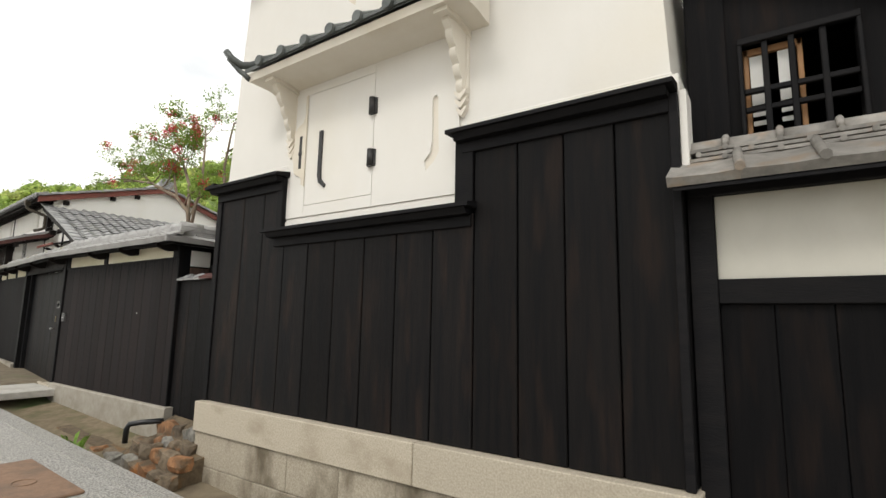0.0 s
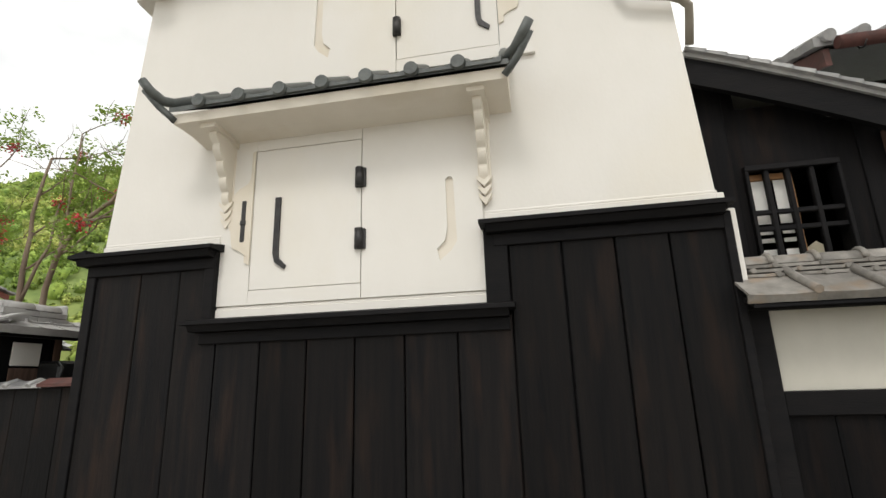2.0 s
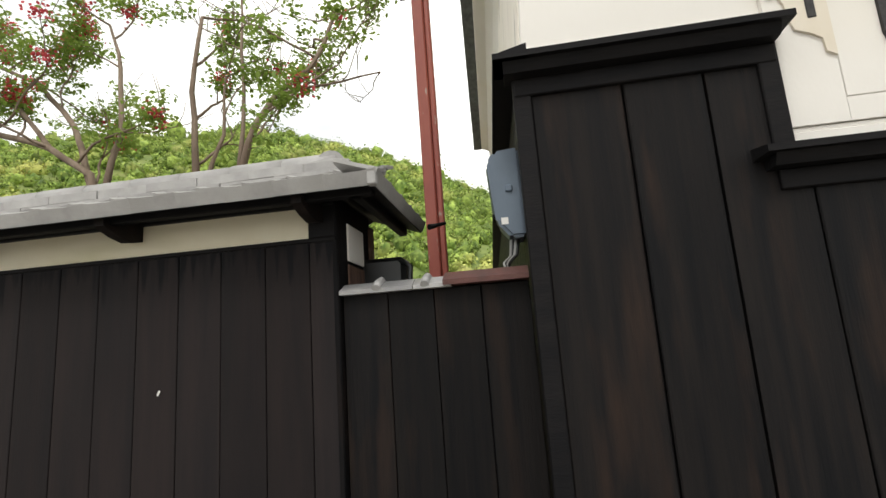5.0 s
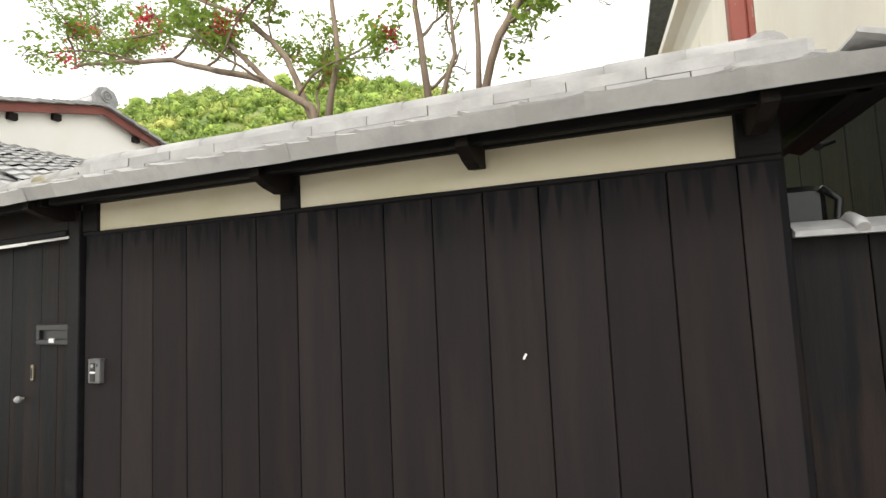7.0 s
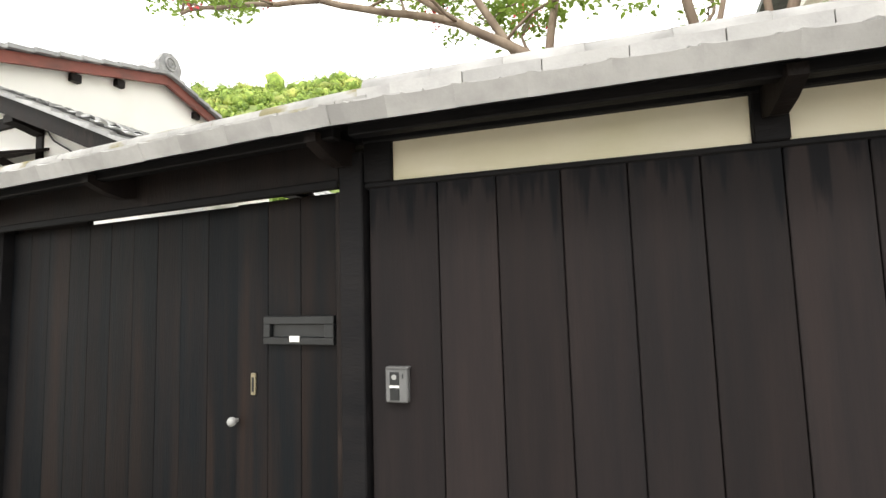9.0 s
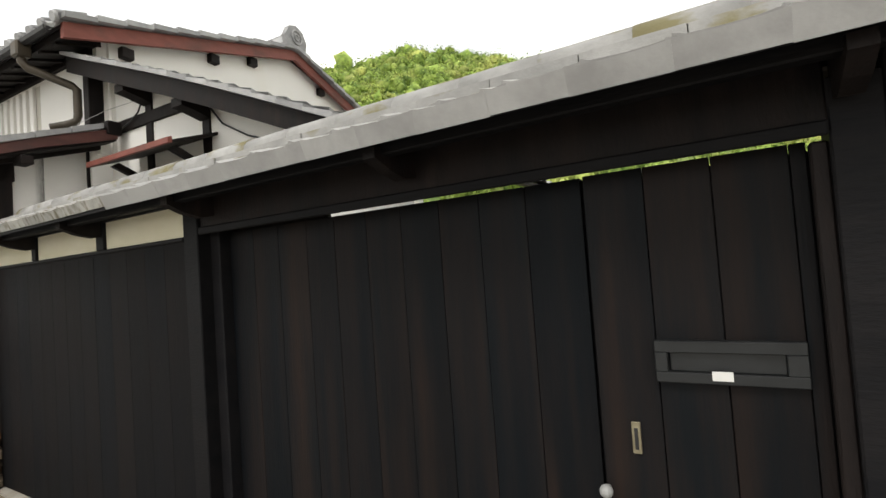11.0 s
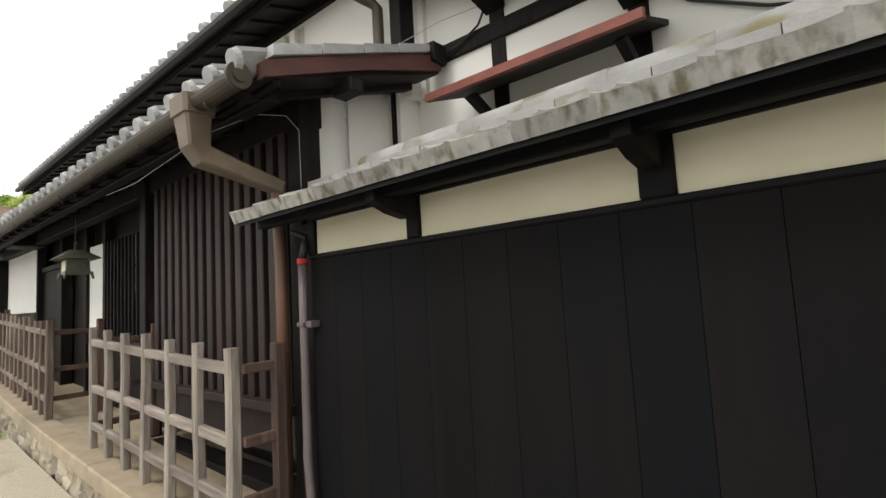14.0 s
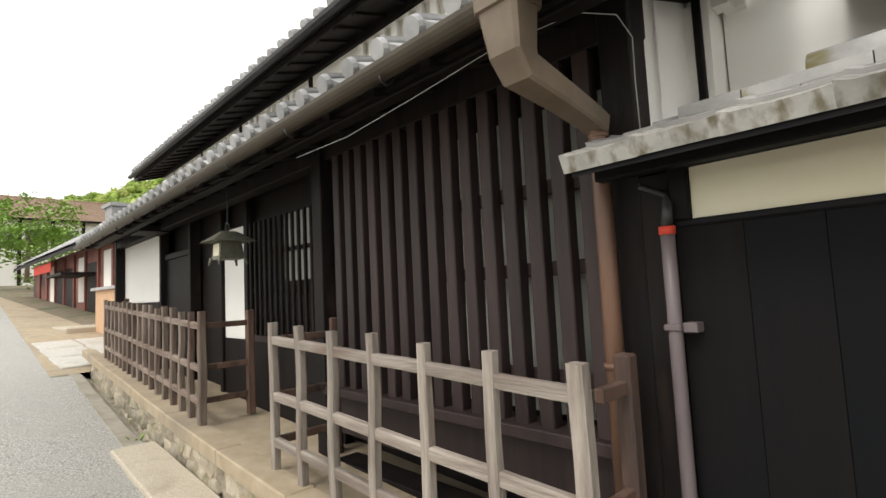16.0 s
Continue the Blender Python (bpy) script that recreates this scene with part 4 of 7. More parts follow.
def roof_return():
    """The wall roof turns the corner and runs back from the street."""
    e = thing("wall_roof", "small grey tiled roof turning back from the street corner", "wall roof", Matrix.Translation((0, 3.87, 0)), "tiled wall roofs")
    te = tile_mesh("eave_tile", 0.25, 0.24, M_TILE_PALE, 0.06, 0, 0.002, 0.006)
    tr = tile_mesh("pan_tile", 0.25, 0.22, M_TILE_PALE, 0.03, 0, 0.003, 0.016)
    rot = Matrix.Rotation(math.pi / 2, 4, "Z") @ Matrix.Rotation(math.atan2(0.13, 0.34), 4, "X")
    for i in range(5):
        y = -0.25 + 0.25 * i
        placed(te, "eave_tile", Matrix.Translation((-6.637, y, 2.787 + rng.uniform(-0.002, 0.002))) @ rot, e)
        if i > 1:
            placed(tr, "pan_tile", Matrix.Translation((-6.82, y, 2.862)) @ rot, e)
    # bed of the hip, and the block at the corner
    bm = bmesh.new()
    a, b, c, d = (bm.verts.new(p) for p in ((-6.66, -0.355, 2.79), (-7.05, 0.05, 2.905), (-7.10, -0.355, 2.79), (-6.66, 0.10, 2.79)))
    for f in ((a, b, c), (a, d, b)):
        bm.faces.new(f)
    bmesh.ops.solidify(bm, geom=bm.faces[:], thickness=0.02)
    part("hip_bed", bm, M_TILE_PALE, e)
    solid("corner_tile", [(-6.69, -6.642, -0.388, -0.34, 2.725, 2.818)], M_TILE_PALE, e, bevel=0.006)
    for lvl, (hw, z0, z1) in enumerate(((0.17, 2.885, 2.942), (0.14, 2.953, 3.007))):
        for k in range(2):
            y0 = 0.06 - hw + 0.36 * k
            bm = bmesh.new()
            prism(bm, [(-7.02 - hw, z0 - 0.01), (-7.02 - hw, z1 - 0.012), (-7.02, z1 + 0.008), (-7.02 + hw, z1 - 0.012), (-7.02 + hw, z0 - 0.01)], "y", y0 + 0.002, min(0.60, y0 + 0.358))
            part("flat_ridge_tile", bm, M_TILE_PALE, e)
    rm = ridge_mesh(M_TILE_PALE, 0.30)
    for k in range(2):
        placed(rm, "round_ridge_tile", Matrix.Translation((-7.02, -0.01 + 0.302 * k, 3.013)) @ Matrix.Rotation(math.pi / 2, 4, "Z"), e)
    solid("ridge_end", [(-7.14, -6.90, 0.585, 0.63, 2.88, 3.10)], M_TILE_PALE, e, bevel=0.02)
    # boarding beneath, and a bent lip at the back end
    bm = bmesh.new()
    prism(bm, [(-6.668, 2.728), (-6.668, 2.75), (-7.02, 2.875), (-7.42, 2.71), (-7.42, 2.685), (-7.02, 2.85)], "y", -0.335, 0.87)
    for v in bm.verts:
        if v.co.y < 0:
            v.co.y = -0.335 + min(0.42, (-6.668 - v.co.x) * 1.15)
    part("soffit_board", bm, M_BEAM, e)
    solid("eave_purlin", [(-6.83, -6.77, -0.25, 0.86, 2.715, 2.775)], M_BEAM, e)
    bm = bmesh.new()
    tube(bm, [(-6.60, 0.84, 2.76), (-6.56, 0.90, 2.78), (-6.49, 0.93, 2.80)], 0.022, 8, 0.5)
    part("end_lip", bm, M_BEAM, e)


roof_return()


def gate():
    g = thing("wall_gate", "recessed gateway between black posts under the tiled wall roof", "gateway", TB, kind="structure")
    solid("gate_post", [(-0.125, 0.0, -0.03, 0.14, 0.36, 2.72)], M_BEAM, g)
    solid("post_trim", [(-0.17, -0.125, 0.0, 0.05, 0.36, 2.55)], M_DARK, g)
    solid("gate_post", [(-3.20, -3.06, -0.05, 0.14, 0.42, 2.72)], M_BEAM, g)
    solid("inner_post", [(-3.06, -2.975, 0.03, 0.128, 0.42, 2.585)], M_BEAM, g)
    solid("lintel", [(-3.06, -0.125, -0.03, 0.05, 2.585, 2.80)], M_DARK, g)
    solid("upper_board", [(-3.2, 0.0, 0.00, 0.06, 2.76, 2.88)], M_BEAM, g)
    solid("lintel_lip", [(-3.06, -0.125, -0.045, -0.03, 2.556, 2.60)], M_BEAM, g)
    solid("threshold", [(-3.2, 0.0, -0.05, 0.2, 0.28, 0.42)], M_STONE, g, "pale stone threshold")
    for x in (-0.08, -1.55, -2.95):
        bracket(g, x, z=2.61)
    # large sliding leaf, small door leaf
    big = thing("gate_leaf", "wide dark brown board gate leaf, shut", "gate leaf", TB)
    plank_row(big, M_GATE, 0, 0, 0.10, 0.43, 2.565, 0.21, [-2.97, -2.76, -2.55, -2.33, -2.13, -1.92, -1.71, -1.50, -1.30, -1.09, -0.865], gap=0.0012)
    solid("backing", [(-3.05, -0.80, 0.131, 0.15, 0.43, 2.56)], M_GATE, big, bevel=0)
    # Added dark strip that hides the bright left part of the slit above.
    solid("head_rail", [(-3.05, -2.2, 0.128, 0.165, 2.545, 2.61)], M_DARK, big)
    door = thing("gate_door", "narrow dark brown board door beside the gate leaf, shut", "door", TB)
    plank_row(door, M_GATE, 0, 0, 0.075, 0.43, 2.565, 0.21, [-0.85, -0.64, -0.43, -0.215, -0.17], gap=0.0016)
    solid("backing", [(-0.85, -0.127, 0.106, 0.125, 0.43, 2.54)], M_GATE, door, bevel=0)
    bm = bmesh.new()
    for b in ((-0.645, -0.215, 0.045, 0.085, 1.925, 1.965), (-0.645, -0.215, 0.045, 0.085, 1.825, 1.86), (-0.645, -0.605, 0.045, 0.085, 1.86, 1.925), (-0.27, -0.215, 0.045, 0.085, 1.86, 1.925), (-0.60, -0.27, 0.066, 0.085, 1.86, 1.925)):
        box(bm, *b, bevel=0.003)
    mail = part("mail_slot", bm, M_BLACKP, door, "black metal mail slot with a white label")
    solid("label_plate", [(-0.475, -0.415, 0.040, 0.047, 1.838, 1.868)], M_WHITEP, mail, bevel=0.001)
    pull = solid("door_pull", [(-0.745, -0.715, 0.064, 0.078, 1.565, 1.675)], M_BRASS, door, "small dull brass pull", bevel=0.002)
    solid("pull_slot", [(-0.736, -0.724, 0.0605, 0.07, 1.58, 1.655)], M_IRON, pull, bevel=0.001)
    bm = bmesh.new()
    bmesh.ops.create_uvsphere(bm, u_segments=14, v_segments=8, radius=0.024, matrix=Matrix.Translation((-0.842, 0.035, 1.43)))
    tube(bm, [(-0.842, 0.08, 1.43), (-0.842, 0.04, 1.43)], 0.011, 8)
    part("door_knob", bm, M_GREYP, door, "small round whitish knob")
    # intercom on the board wall
    ic = thing("intercom", "grey door intercom with camera window and black speaker", "intercom", Matrix.Translation((-10.845, 3.866, 1.665)) @ Matrix.Diagonal((0.86, 1, 0.86, 1)))
    solid("case", [(-0.065, 0.055, -0.032, 0.006, -0.085, 0.085)], M_GREYD, ic, bevel=0.006)
    solid("rain_hood", [(-0.06, 0.062, -0.036, 0.004, 0.082, 0.092)], M_GREYD, ic, bevel=0.002)
    solid("camera_window", [(-0.040, 0.012, -0.036, -0.028, 0.002, 0.066)], M_BLACKP, ic, bevel=0.003)
    solid("name_plate", [(-0.040, 0.012, -0.0365, -0.028, -0.012, 0.0)], M_WHITEP, ic, bevel=0.001)
    solid("speaker", [(-0.040, 0.012, -0.036, -0.028, -0.073, -0.014)], M_BLACKP, ic, bevel=0.003)
    solid("lamp_slit", [(0.028, 0.034, -0.0355, -0.03, 0.035, 0.06)], M_BLACKP, ic, bevel=0)
    bm = bmesh.new()
    tube(bm, [(-0.014, -0.03, 0.042), (-0.014, -0.040, 0.042)], 0.013, 14)
    part("lens", bm, M_GREYP, ic)


gate()


def gate_wall():
    w = thing("wall_street", "black board wall with cream plaster panels beyond the gate", "wall", TB, kind="structure")
    x0, x1 = -6.12, -3.20
    solid("core", [(x0, x1, 0.0, 0.1, 0.5, 2.86)], M_STREET, w, bevel=0)
    plank_row(w, M_STREET, x0, x1, -0.04, 0.62, 2.535, 0.225, gap=0.0008)
    for a, b in ((-4.135, -3.19), (-5.235, -4.245), (-6.06, -5.315)):
        solid("plaster_band", [(a, b, -0.036, 0.01, 2.555, 2.78)], M_BAND, w, bevel=0.003)
    solid("rail", [(x0, x1, -0.055, 0.02, 2.53, 2.556)], M_BEAM, w)
    for a, b in ((-4.245, -4.135), (-5.315, -5.235), (-6.13, -6.06)):
        solid("post", [(a, b, -0.056, 0.06, 2.556, 2.80)], M_BEAM, w)
    solid("head_beam", [(x0, x1, -0.06, 0.05, 2.745, 2.85)], M_BEAM, w)
    for x in (-4.19, -5.27):
        bracket(w, x)
    solid("end_post", [(-6.26, -6.13, -0.02, 0.12, 0.6, 2.75)], M_DARK, w)
    bm = bmesh.new()
    prism(bm, [(-0.10, 0.2), (-0.10, 0.60), (0.12, 0.63), (0.12, 0.2)], "x", x0, x1)
    part("footing", bm, M_CONC, w)
    p = thing("drain_pipe", "grey-mauve plastic drain pipe with a red collar on the board wall", "rain pipe", TB)
    bm = bmesh.new()
    tube(bm, [(-6.13, -0.09, 2.52), (-6.13, -0.09, 2.1), (-6.13, -0.09, 1.55), (-6.125, -0.095, 1.45), (-6.10, -0.10, 1.30), (-6.09, -0.10, 1.2), (-6.10, -0.10, 0.75), (-6.12, -0.12, 0.55)], 0.025, 14)
    part("pipe", bm, M_PIPE, p)
    bm = bmesh.new()
    tube(bm, [(-6.13, -0.09, 2.505), (-6.13, -0.09, 2.535)], 0.029, 14)
    part("collar", bm, M_CLOTH, p, "red rubber collar")
    bm = bmesh.new()
    tube(bm, [(-6.13, -0.09, 2.53), (-6.13, -0.07, 2.62), (-6.15, -0.04, 2.66), (-6.22, -0.10, 2.70)], 0.022, 10, 0.6)
    part("spout", bm, M_IRON, p)
    solid("clamp", [(-6.16, -6.10, -0.12, -0.06, 2.158, 2.182), (-6.10, -6.05, -0.10, -0.04, 2.152, 2.188)], M_PIPE, p, bevel=0.004)


gate_wall()
wall_roof("wall_roof", "small grey tiled roof, mossy toward its free end", TB, -6.36, 0.06, M_TILE_MOSS, M_TILE_OLD, old=-3.3, cut0=0.5)


# ---- low wall, pole and meter between storehouse and board wall ----
def low_wall():
    w = thing("wall_low", "low black board wall closing the passage beside the storehouse", "wall", Matrix.Translation((0, 3.90, 0)), kind="structure")
    plank_row(w, M_KURA, -6.99, -5.94, 0.02, 0.0, 2.228, 0.26)
    solid("core", [(-6.99, -5.94, 0.05, 0.12, 0.0, 2.226)], M_CHAR, w, bevel=0)
    for i, (a, b) in enumerate(((-6.99, -6.78), (-6.78, -6.57), (-6.57, -6.36))):
        bm = bmesh.new()
        prism(bm, [(-0.05, 2.228), (-0.05, 2.25), (0.05, 2.295), (0.18, 2.25), (0.18, 2.228)], "x", a + 0.002, b - 0.002)
        part("cap_tile", bm, M_TILE, w)
    for x in (-6.77, -6.5):
        bm = bmesh.new()
        tube(bm, [(x, -0.06, 2.248), (x, -0.03, 2.272), (x, 0.05, 2.30), (x, 0.17, 2.26)], 0.024, 10)
        part("cap_roll", bm, M_TILE, w)
    bm = bmesh.new()
    prism(bm, [(-0.065, 2.235), (-0.065, 2.262), (0.05, 2.315), (0.17, 2.262), (0.17, 2.235)], "x", -6.40, -5.94)
    part("metal_cap", bm, M_REDBOARD, w, "rust-brown folded metal cap")
    p = thing("red_pole", "tall red-painted square steel pole with bare patches", "pole", Matrix.Translation((-6.72, 5.6, 0)))
    solid("shaft", [(-0.05, 0.06, -0.06, 0.06, 0.1, 9.2)], M_REDPOLE, p, bevel=0.012)
    solid("shaft_side", [(0.063, 0.115, -0.04, 0.04, 0.1, 9.2)], M_REDPOLE, p, bevel=0.01)
    solid("pole_collar", [(-0.07, 0.13, -0.08, 0.08, 5.72, 5.78)], M_IRON, p)
    solid("floodlight", [(-0.17, -0.09, -0.10, 0.0, 5.30, 5.40), (-0.10, -0.05, -0.06, -0.02, 5.33, 5.37)], M_IRON, p)
    bm = bmesh.new()
    tube(bm, [(-0.17, 0.05, 2.9), (-0.17, 0.05, 9.0)], 0.035, 12)
    wp = thing("white_pipe", "tall pale grey rain pipe at the far corner of the storehouse", "pipe", Matrix.Translation((-6.20, 13.45, 0)))
    tube(bm, [(-0.17, 0.05, 0.1), (-0.17, 0.05, 2.9)], 0.035, 12)
    part("pipe", bm, M_WHITEP, wp)
    m = thing("electric_meter", "blue-grey plastic electric meter box on the storehouse side", "meter", Matrix.Translation((-5.92, 4.12, 2.76)) @ Matrix.Diagonal((1, 0.85, 1, 1)))
    bm = bmesh.new()
    prism(bm, [(0.0, -0.27), (-0.09, -0.27), (-0.17, -0.17), (-0.20, 0.20), (-0.15, 0.26), (0.0, 0.27)], "y", -0.12, 0.12)
    bmesh.ops.bevel(bm, geom=bm.edges[:], offset=0.02, segments=2, affect="EDGES")
    part("case", bm, M_METER, m)
    bm = bmesh.new()
    prism(bm, [(-0.177, -0.12), (-0.187, -0.12), (-0.206, 0.16), (-0.196, 0.16)], "y", -0.085, 0.085)
    part("window", bm, M_MGLASS, m, "greenish meter window")
    solid("latch", [(-0.10, -0.06, -0.14, -0.115, 0.0, 0.04)], M_METER, m)
    solid("sticker", [(-0.14, -0.10, -0.123, -0.119, -0.19, -0.15)], M_WHITEP, m, bevel=0)
    for k in range(4):
        bm = bmesh.new()
        tube(bm, [(-0.05 - 0.015 * k, -0.03 + 0.02 * k, -0.26), (-0.07 - 0.012 * k, -0.03 + 0.02 * k, -0.36), (-0.12 - 0.01 * k, 0.0, -0.40), (-0.13, 0.03, -0.48), (-0.08, 0.05, -0.56)], 0.010, 8)
        part("cable", bm, M_GREYP if k % 2 else M_BLACKP, m)
    g = thing("garden_wall", "low dark garden wall with a grey tile cap behind the passage", "wall", Matrix.Translation((-6.75, 6.6, 0)), kind="structure")
    solid("boards", [(-0.6, 0.72, 0.0, 0.10, 0.2, 2.30)], M_CHAR, g)
    for k in range(5):
        bm = bmesh.new()
        a = -0.6 + 0.264 * k
        prism(bm, [(-0.12, 2.30), (-0.12, 2.335), (0.05, 2.40), (0.22, 2.335), (0.22, 2.30)], "x", a + 0.003, a + 0.261)
        part("cap_tile", bm, M_TILE, g)
    b = thing("black_bin", "black plastic tank standing behind the low wall", "tank", Matrix.Translation((-6.86, 4.45, 0.12)))
    bm = bmesh.new()
    box(bm, -0.15, 0.15, -0.13, 0.13, 0.0, 2.38, bevel=0.03)
    part("tank", bm, M_BLACKP, b)
    bm = bmesh.new()
    tube(bm, [(0.10, -0.14, 2.1), (0.17, -0.14, 2.15), (0.19, -0.14, 2.3), (0.12, -0.14, 2.36)], 0.018, 8)
    part("handle", bm, M_BLACKP, b)


low_wall()


# ---- the black house and wall beside the storehouse ----
def right_side():
    w = thing("wall_right", "black board wall with a tall white plaster panel", "wall", Matrix.Translation((0, 3.9, 0)), kind="structure")
    solid("core", [(-0.36, 9.0, 0.03, 0.14, -0.3, 2.68)], M_CHAR, w, bevel=0)
    solid("post", [(-0.385, -0.225, -0.05, 0.10, -0.3, 2.66)], M_BEAM, w)
    # The shade of the roof above is put into the panel's grey.
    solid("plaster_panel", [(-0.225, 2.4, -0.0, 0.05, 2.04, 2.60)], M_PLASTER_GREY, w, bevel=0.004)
    solid("rail", [(-0.225, 9.0, -0.04, 0.05, 1.88, 2.04)], M_BEAM, w)
    solid("post", [(2.4, 2.55, -0.03, 0.10, -0.3, 2.66)], M_BEAM, w)
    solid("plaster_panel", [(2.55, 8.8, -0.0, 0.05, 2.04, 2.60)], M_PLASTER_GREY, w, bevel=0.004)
    plank_row(w, M_CHAR, -0.225, 9.0, 0.0, -0.3, 1.88, 0.30)
    solid("head_beam", [(-0.38, 9.0, -0.06, 0.08, 2.60, 2.68)], M_BEAM, w)
    r = thing("wall_roof", "grey tiled roof of broad tiles with a layered ridge", "wall roof", Matrix.Translation((0, 3.9, -0.03)), "tiled wall roofs")
    bm = bmesh.new()
    prism(bm, [(-0.33, 2.62), (-0.33, 2.64), (0.08, 2.84), (0.5, 2.66), (0.5, 2.64), (0.08, 2.77)], "x", -0.42, 9.0)
    part("soffit_board", bm, M_BEAM, r)
    te = tile_mesh("broad_tile", 0.41, 0.40, M_TILE_WARM, 0.045, 0, 0.004, 0.006)
    rot = Matrix.Rotation(math.atan2(0.25, 0.40), 4, "X")
    for i in range(22):
        placed(te, "broad_tile", Matrix.Translation((-0.24 + 0.41 * i, -0.36, 2.685 + rng.uniform(-0.004, 0.004))) @ rot, r)
        bm = bmesh.new()
        x = -0.04 + 0.41 * i
        tube(bm, [(x, -0.385, 2.715), (x, -0.36, 2.725), (x - 0.02, -0.18, 2.835), (x - 0.03, 0.0, 2.945)], 0.030, 8)
        part("lap_roll", bm, M_TILE_WARM, r)
    for lvl, (hw, z) in enumerate(((0.155, 2.862), (0.14, 2.898), (0.125, 2.934))):
        for i in range(31):
            a = -0.44 + 0.305 * i + (0.15 if lvl % 2 else 0)
            bm = bmesh.new()
            prism(bm, [(0.06 - hw, z), (0.06 - hw, z + 0.022), (0.06, z + 0.034), (0.06 + hw, z + 0.022), (0.06 + hw, z)], "x", a + 0.004, a + 0.301)
            part("flat_ridge_tile", bm, M_TILE_WARM, r)
            bm = bmesh.new()
            tube(bm, [(a, 0.06 - hw - 0.018, z + 0.012), (a, 0.06, z + 0.024)], 0.019, 8)
            part("ridge_knob", bm, M_TILE_WARM, r)
    rm = ridge_mesh(M_TILE_WARM, 0.30)
    for i in range(30):
        placed(rm, "round_ridge_tile", Matrix.Translation((-0.44 + 0.305 * i, 0.06, 2.968)) @ Matrix.Rotation(rng.uniform(-0.01, 0.01), 4, "Y"), r)
        bm = bmesh.new()
        tube(bm, [(-0.44 + 0.305 * i, 0.06 + 0.09 * math.cos(a), 2.968 + 0.08 * math.sin(a)) for a in [q * math.pi / 8 for q in range(9)]], 0.022, 8)
        part("ridge_band", bm, M_TILE_WARM, r)
    # house with a lattice window
    h = thing("black_house", "old black timber house with a tiled roof and barred window", "house")
    y = 4.28
    for b in ((-0.40, -0.02, y, y + 0.12, 0, 4.68), (0.64, 1.05, y, y + 0.12, 0, 4.2), (1.05, 6.0, y, y + 0.12, 0, 3.95), (-0.02, 0.64, y, y + 0.12, 0, 3.04), (-0.02, 0.64, y, y + 0.12, 3.80, 4.4)):
        part("board_wall", one_box(*b), M_CHAR, h)
    solid("wall_board", [(-0.39, -0.12, y - 0.02, y, 2.5, 4.7)], M_CHAR, h)
    solid("wall_board", [(0.84, 1.02, y - 0.02, y, 2.5, 4.2)], M_CHAR, h)
    win = part("window", one_box(-0.05, 0.67, y - 0.05, y + 0.02, 2.99, 3.04), M_BEAM, h)
    solid("frame", [(-0.05, -0.02, y - 0.05, y + 0.1, 3.04, 3.80), (0.64, 0.67, y - 0.05, y + 0.1, 3.04, 3.80), (-0.05, 0.67, y - 0.05, y + 0.1, 3.80, 3.85)], M_BEAM, win)
    for x in (0.12, 0.28, 0.46):
        solid("bar", [(x - 0.02, x + 0.02, y - 0.03, y + 0.02, 3.04, 3.80)], M_BEAM, win)
    for z in (3.30, 3.44):
        solid("bar", [(-0.02, 0.64, y - 0.025, y + 0.015, z - 0.02, z + 0.02)], M_BEAM, win)
    for x0, x1 in ((-0.01, 0.145), (0.165, 0.32)):
        solid("paper_pane", [(x0 + 0.03, x1 - 0.02, y + 0.066, y + 0.074, 3.36, 3.74)], M_WHITEP, win, "white papered sash", bevel=0)
        solid("paper_pane", [(x0 + 0.03, x1 - 0.02, y + 0.066, y + 0.074, 3.06, 3.14)], M_WHITEP, win, "white papered sash", bevel=0)
        for z in (3.20, 3.27):
            solid("paper_slat", [(x0 + 0.03, x1 - 0.02, y + 0.066, y + 0.074, z, z + 0.035)], M_WHITEP, win, "white strip of paper between bars", bevel=0)
    solid("sash", [(-0.02, 0.015, y + 0.05, y + 0.09, 3.04, 3.80), (0.31, 0.345, y + 0.05, y + 0.09, 3.04, 3.80), (-0.02, 0.345, y + 0.05, y + 0.09, 3.745, 3.80)], M_ORANGE, win, "orange-brown timber sash")
    bm = bmesh.new()
    prism(bm, [(0.30, 3.04), (0.56, 3.04), (0.60, 3.20), (0.54, 3.24), (0.36, 3.12)], "y", y + 0.30, y + 0.32)
    part("paper_fan", bm, M_BAND, win, "pale paper leaning inside the window")
    solid("room_back", [(-0.4, 6.0, 7.5, 7.6, 0, 3.95), (-0.4, 6.0, y + 0.12, 7.5, 3.90, 3.95), (5.9, 6.0, y + 0.12, 7.5, 0, 3.9), (-0.4, -0.3, y + 0.12, 7.5, 0, 3.9)], M_DARK, h, bevel=0)
    # roof falling away from the storehouse
    vz = lambda x: 4.89 - 0.385 * (x + 0.42) - 0.035 * (x + 0.42) ** 2
    xs = [-0.42 + 0.155 * i for i in range(11)]
    bm = bmesh.new()
    prism(bm, [(x, vz(x) - 0.30) for x in xs] + [(x, vz(x) - 0.05) for x in xs[::-1]], "y", 4.06, 4.12)
    part("bargeboard", bm, M_BEAM, h)
    bm = bmesh.new()
    prism(bm, [(x, vz(x) - 0.05) for x in xs] + [(x, vz(x) - 0.01) for x in xs[::-1]], "y", 4.03, 8.0)
    part("roof_deck", bm, M_TILE, h)
    for xa, xb in zip(xs, xs[1:]):
        bm = bmesh.new()
        prism(bm, [(xa, vz(xa) - 0.012), (xb + 0.01, vz(xb) - 0.012), (xb + 0.01, vz(xb) + 0.028), (xa, vz(xa) + 0.016)], "y", 3.99, 4.30)
        part("verge_tile", bm, M_TILE, h)
